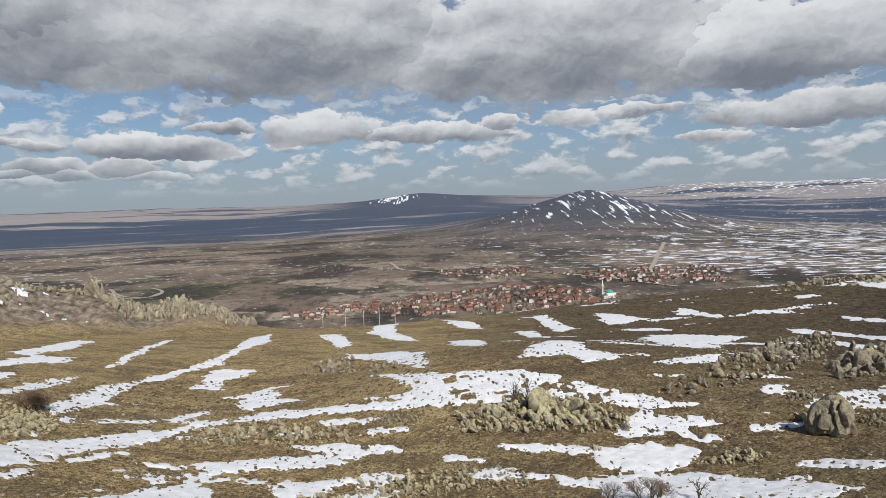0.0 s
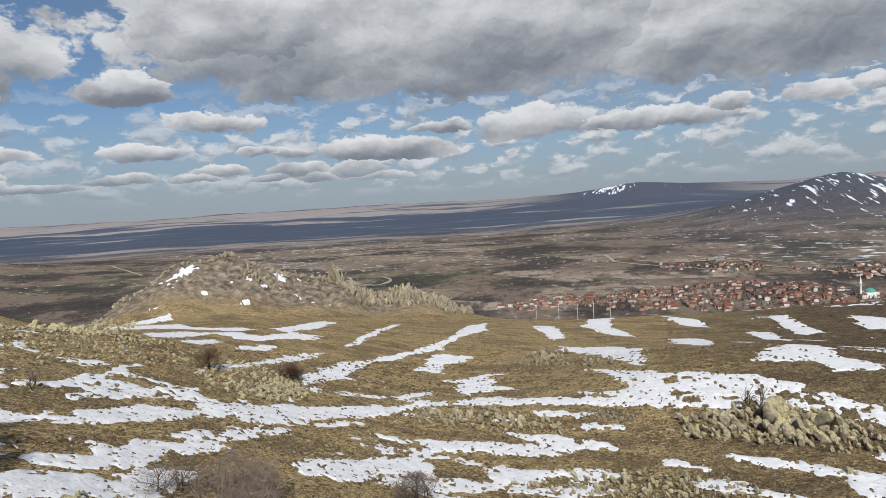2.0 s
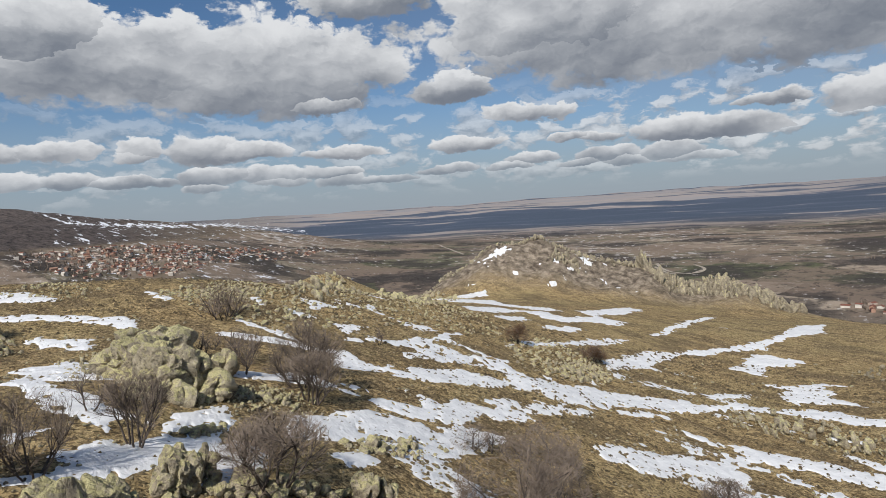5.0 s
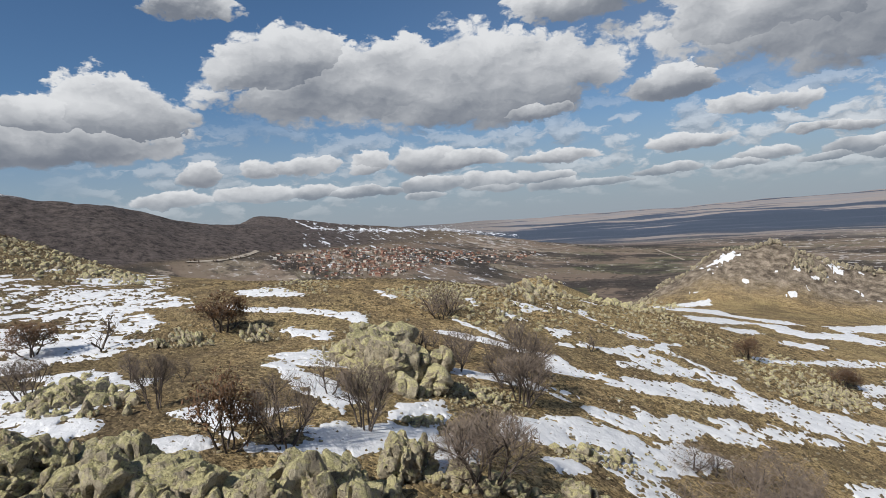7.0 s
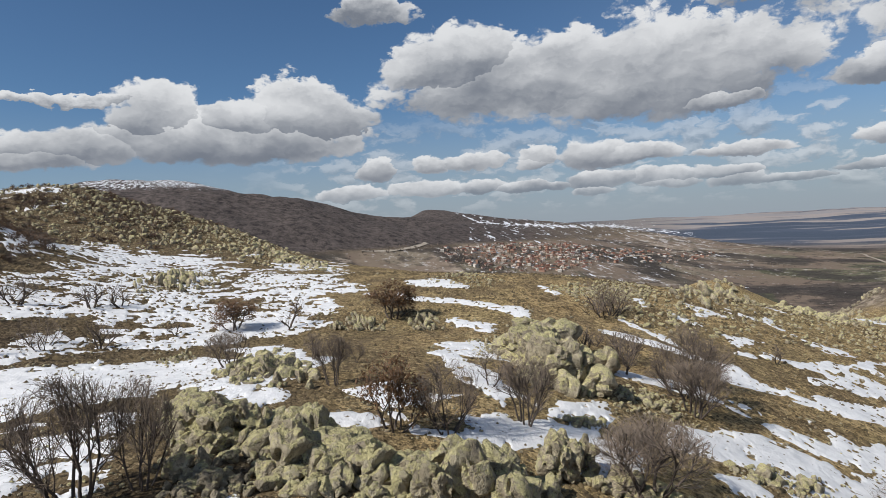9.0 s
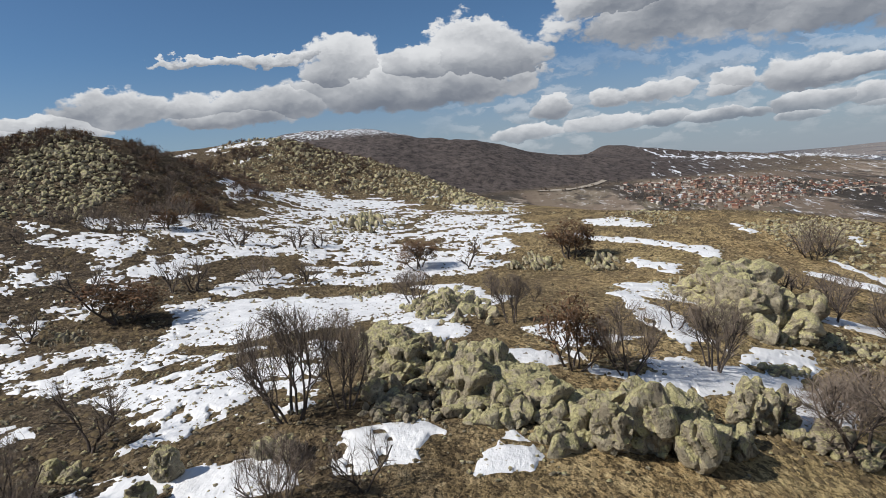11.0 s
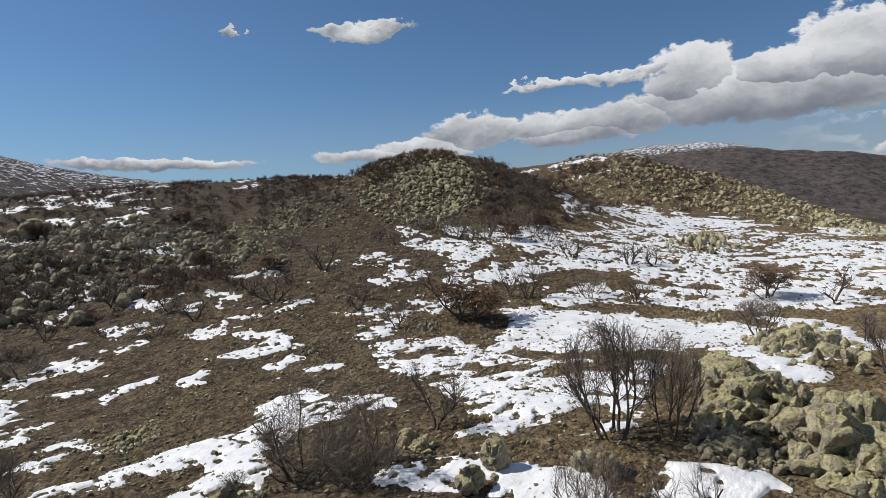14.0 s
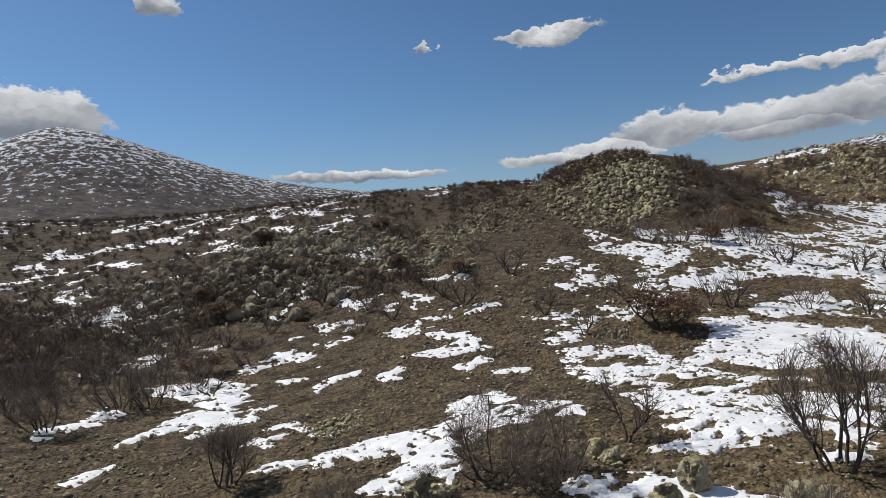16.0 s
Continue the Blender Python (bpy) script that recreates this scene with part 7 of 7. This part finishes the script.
HOUSES = [house_meshes(k) for k in range(9)]
HOUSE_WORDS = ("cream village house with a red tiled roof", "pink-rendered village house with a red tiled roof", "brick village house with a red tiled roof")
rng = random.Random(31)
for n, (outline, count) in enumerate(HAMLETS[:2]):
    for x, y in in_outline(rng, outline, count):
        k = rng.randrange(9)
        wall, roof, stack, windows = HOUSES[k]
        thing = new("house")
        thing.matrix_basis = Matrix.LocRotScale((x, y, float(ground(x, y))), Euler((0, 0, rng.choice((0.2, 1.77)) + rng.gauss(0, 0.2))), (0.72, 0.72, 0.78))
        part("wall", wall, thing)
        part("roof", roof, thing)
        part("chimney", stack, thing)
        for me in windows:
            part("window", me, thing)
        tagged(thing, HOUSE_WORDS[k % 3], "house", "houses of the valley villages")


def far_village(outlines):
    """Farther villages, too small to tell house from house."""
    verts, faces, index = [], [], []
    for outline, count in outlines:
        spots = in_outline(rng, outline, int(count * 1.9))
        zs = ground(np.array([s[0] for s in spots]), np.array([s[1] for s in spots]))
        for (x, y), z in zip(spots, zs):
            k = rng.randrange(9)
            g = rng.choice((0.2, 1.77)) + rng.gauss(0, 0.3)
            turn_z = np.array(Euler((0, 0, g)).to_matrix()) * rng.uniform(0.5, 0.8)
            for me, slot in ((HOUSES[k][0], k % 3), (HOUSES[k][1], 3 if rng.random() < 0.7 else k % 3)):
                i = len(verts)
                verts += [turn_z @ np.array(v.co[:]) + (x, y, z) for v in me.vertices]
                for p in me.polygons:
                    faces.append(tuple(i + v for v in p.vertices))
                    index.append(slot)
    return mesh_of("village", verts, faces, [*WALLS, TILES], False, index)


tagged(new("village", far_village(HAMLETS[2:])), "distant villages of small red-roofed houses on the plain", "houses", kind="stuff")


def lathe(profile, sides=16):
    verts, faces = [], []
    for r, z in profile:
        for s in range(sides):
            g = 2 * math.pi * s / sides
            verts.append((r * math.cos(g), r * math.sin(g), z))
    for k in range(len(profile) - 1):
        for s in range(sides):
            i, j = k * sides + s, k * sides + (s + 1) % sides
            faces.append((i, j, j + sides, i + sides))
    return verts, faces


mosque = new("mosque")
mx, my = MINARET
mosque.matrix_basis = pose(mx, my, float(ground(mx, my)), 0, 0, 12)
hall = ([], [])
box(hall, 4, -7, -1, 18, 7, 6.5)
part("prayer_hall", mesh_of("prayer_hall", *hall, [PALE], False), mosque)
part("minaret", mesh_of("minaret", *lathe([(1.5, -1), (1.5, 4), (1.15, 5), (1.1, 17), (1.7, 17.6), (1.7, 18.6), (0.95, 18.7), (0.9, 22), (0.05, 26.5)]), [PALE]), mosque)
dome = part("dome", mesh_of("dome", *[lathe([(6 * math.cos(a), 6.4 + 5 * math.sin(a)) for a in np.linspace(0, 1.5, 9)])][0], [GREEN]), mosque, "green metal dome")
dome.location = (11, 0, 0)
tagged(mosque, "white village mosque with a slim minaret and green dome", "mosque")


def track_mesh(points, width):
    """A strip that lies on the land, 0.4 m above it where it is far."""
    p = np.array(points, float)
    step = np.concatenate([[0], np.cumsum(np.hypot(*np.diff(p, axis=0).T))])
    s = np.linspace(0, step[-1], max(8, int(step[-1] / 6)))
    x, y = np.interp(s, step, p[:, 0]), np.interp(s, step, p[:, 1])
    k = np.ones(9) / 9
    x[4:-4], y[4:-4] = np.convolve(x, k, "valid"), np.convolve(y, k, "valid")
    tx, ty = np.gradient(x), np.gradient(y)
    ln = np.hypot(tx, ty) + 1e-9
    nx, ny = -ty / ln, tx / ln
    rows = []
    for off in (-0.5, 0.0, 0.5):
        ax, ay = x + nx * off * width, y + ny * off * width
        rows.append(np.stack([ax, ay, ground(ax, ay) + 1.1], 1))
    verts = np.concatenate(rows)
    n = len(x)
    faces = [(b * n + i, b * n + i + 1, (b + 1) * n + i + 1, (b + 1) * n + i) for b in (0, 1) for i in range(n - 1)]
    return verts, faces


for points, width in TRACKS:
    me = mesh_of("road", *track_mesh(points, width), [DUST])
    tagged(new("road", me), "pale dirt track winding across the fields", "road", kind="structure")

for x, y in POLES:
    thing = new("utility_pole")
    thing.location = (x, y, float(ground(x, y)))
    part("shaft", mesh_of("shaft", *lathe([(0.16, -0.5), (0.13, 7.0), (0.02, 7.05)], 8), [POLE]), thing)
    arm = ([], [])
    box(arm, -0.8, -0.06, 6.4, 0.8, 0.06, 6.55)
    part("cross_arm", mesh_of("cross_arm", *arm, [POLE], False), thing)
    tagged(thing, "grey utility pole with a cross-arm on the brow", "pole", "utility poles")


# bare poplars and orchards between the houses and along the ditches
def far_trees():
    r = random.Random(77)
    verts, faces = [], []
    spots = []
    for outline, count in HAMLETS:
        spots += in_outline(r, outline, int(count * 2.6))
    for points, width in TRACKS[3:6]:
        for a, b in zip(points, points[1:]):
            for _ in range(10):
                u = r.random()
                spots.append((a[0] + (b[0] - a[0]) * u + r.gauss(0, 12), a[1] + (b[1] - a[1]) * u + r.gauss(0, 12)))
    for k in range(9):
        az, d = r.uniform(-36, 70), r.uniform(1000, 2200)
        cx, cy = bearing(az, d)
        g = r.uniform(-0.35, 0.35)
        for _ in range(34):
            u = r.uniform(-160, 160)
            spots.append((cx + u * math.cos(g) + r.gauss(0, 4), cy + u * math.sin(g) + r.gauss(0, 4)))
    zs = ground(np.array([s[0] for s in spots]), np.array([s[1] for s in spots]))
    for (x, y), z in zip(spots, zs):
        h, w = r.uniform(4, 9), r.uniform(1.5, 3.2)
        for _ in range(22):
            g, o = r.uniform(0, 6.283), r.random() ** 0.5
            tip = np.array([x + w * o * math.cos(g), y + w * o * math.sin(g), z + h * r.uniform(0.45, 1.0) * (1.1 - 0.4 * o)])
            foot = np.array([x, y, z + h * 0.15 * r.random()])
            side = np.array([math.cos(g + 1.57), math.sin(g + 1.57), 0.2]) * 0.22
            i = len(verts)
            verts += [foot - side, foot + side, tip + side * 0.6, tip - side * 0.6]
            faces.append((i, i + 1, i + 2, i + 3))
    return mesh_of("valley_trees", verts, faces, [TWIG], False)


tagged(new("valley_trees", far_trees()), "leafless trees and hedges of the valley villages", "trees", kind="stuff")
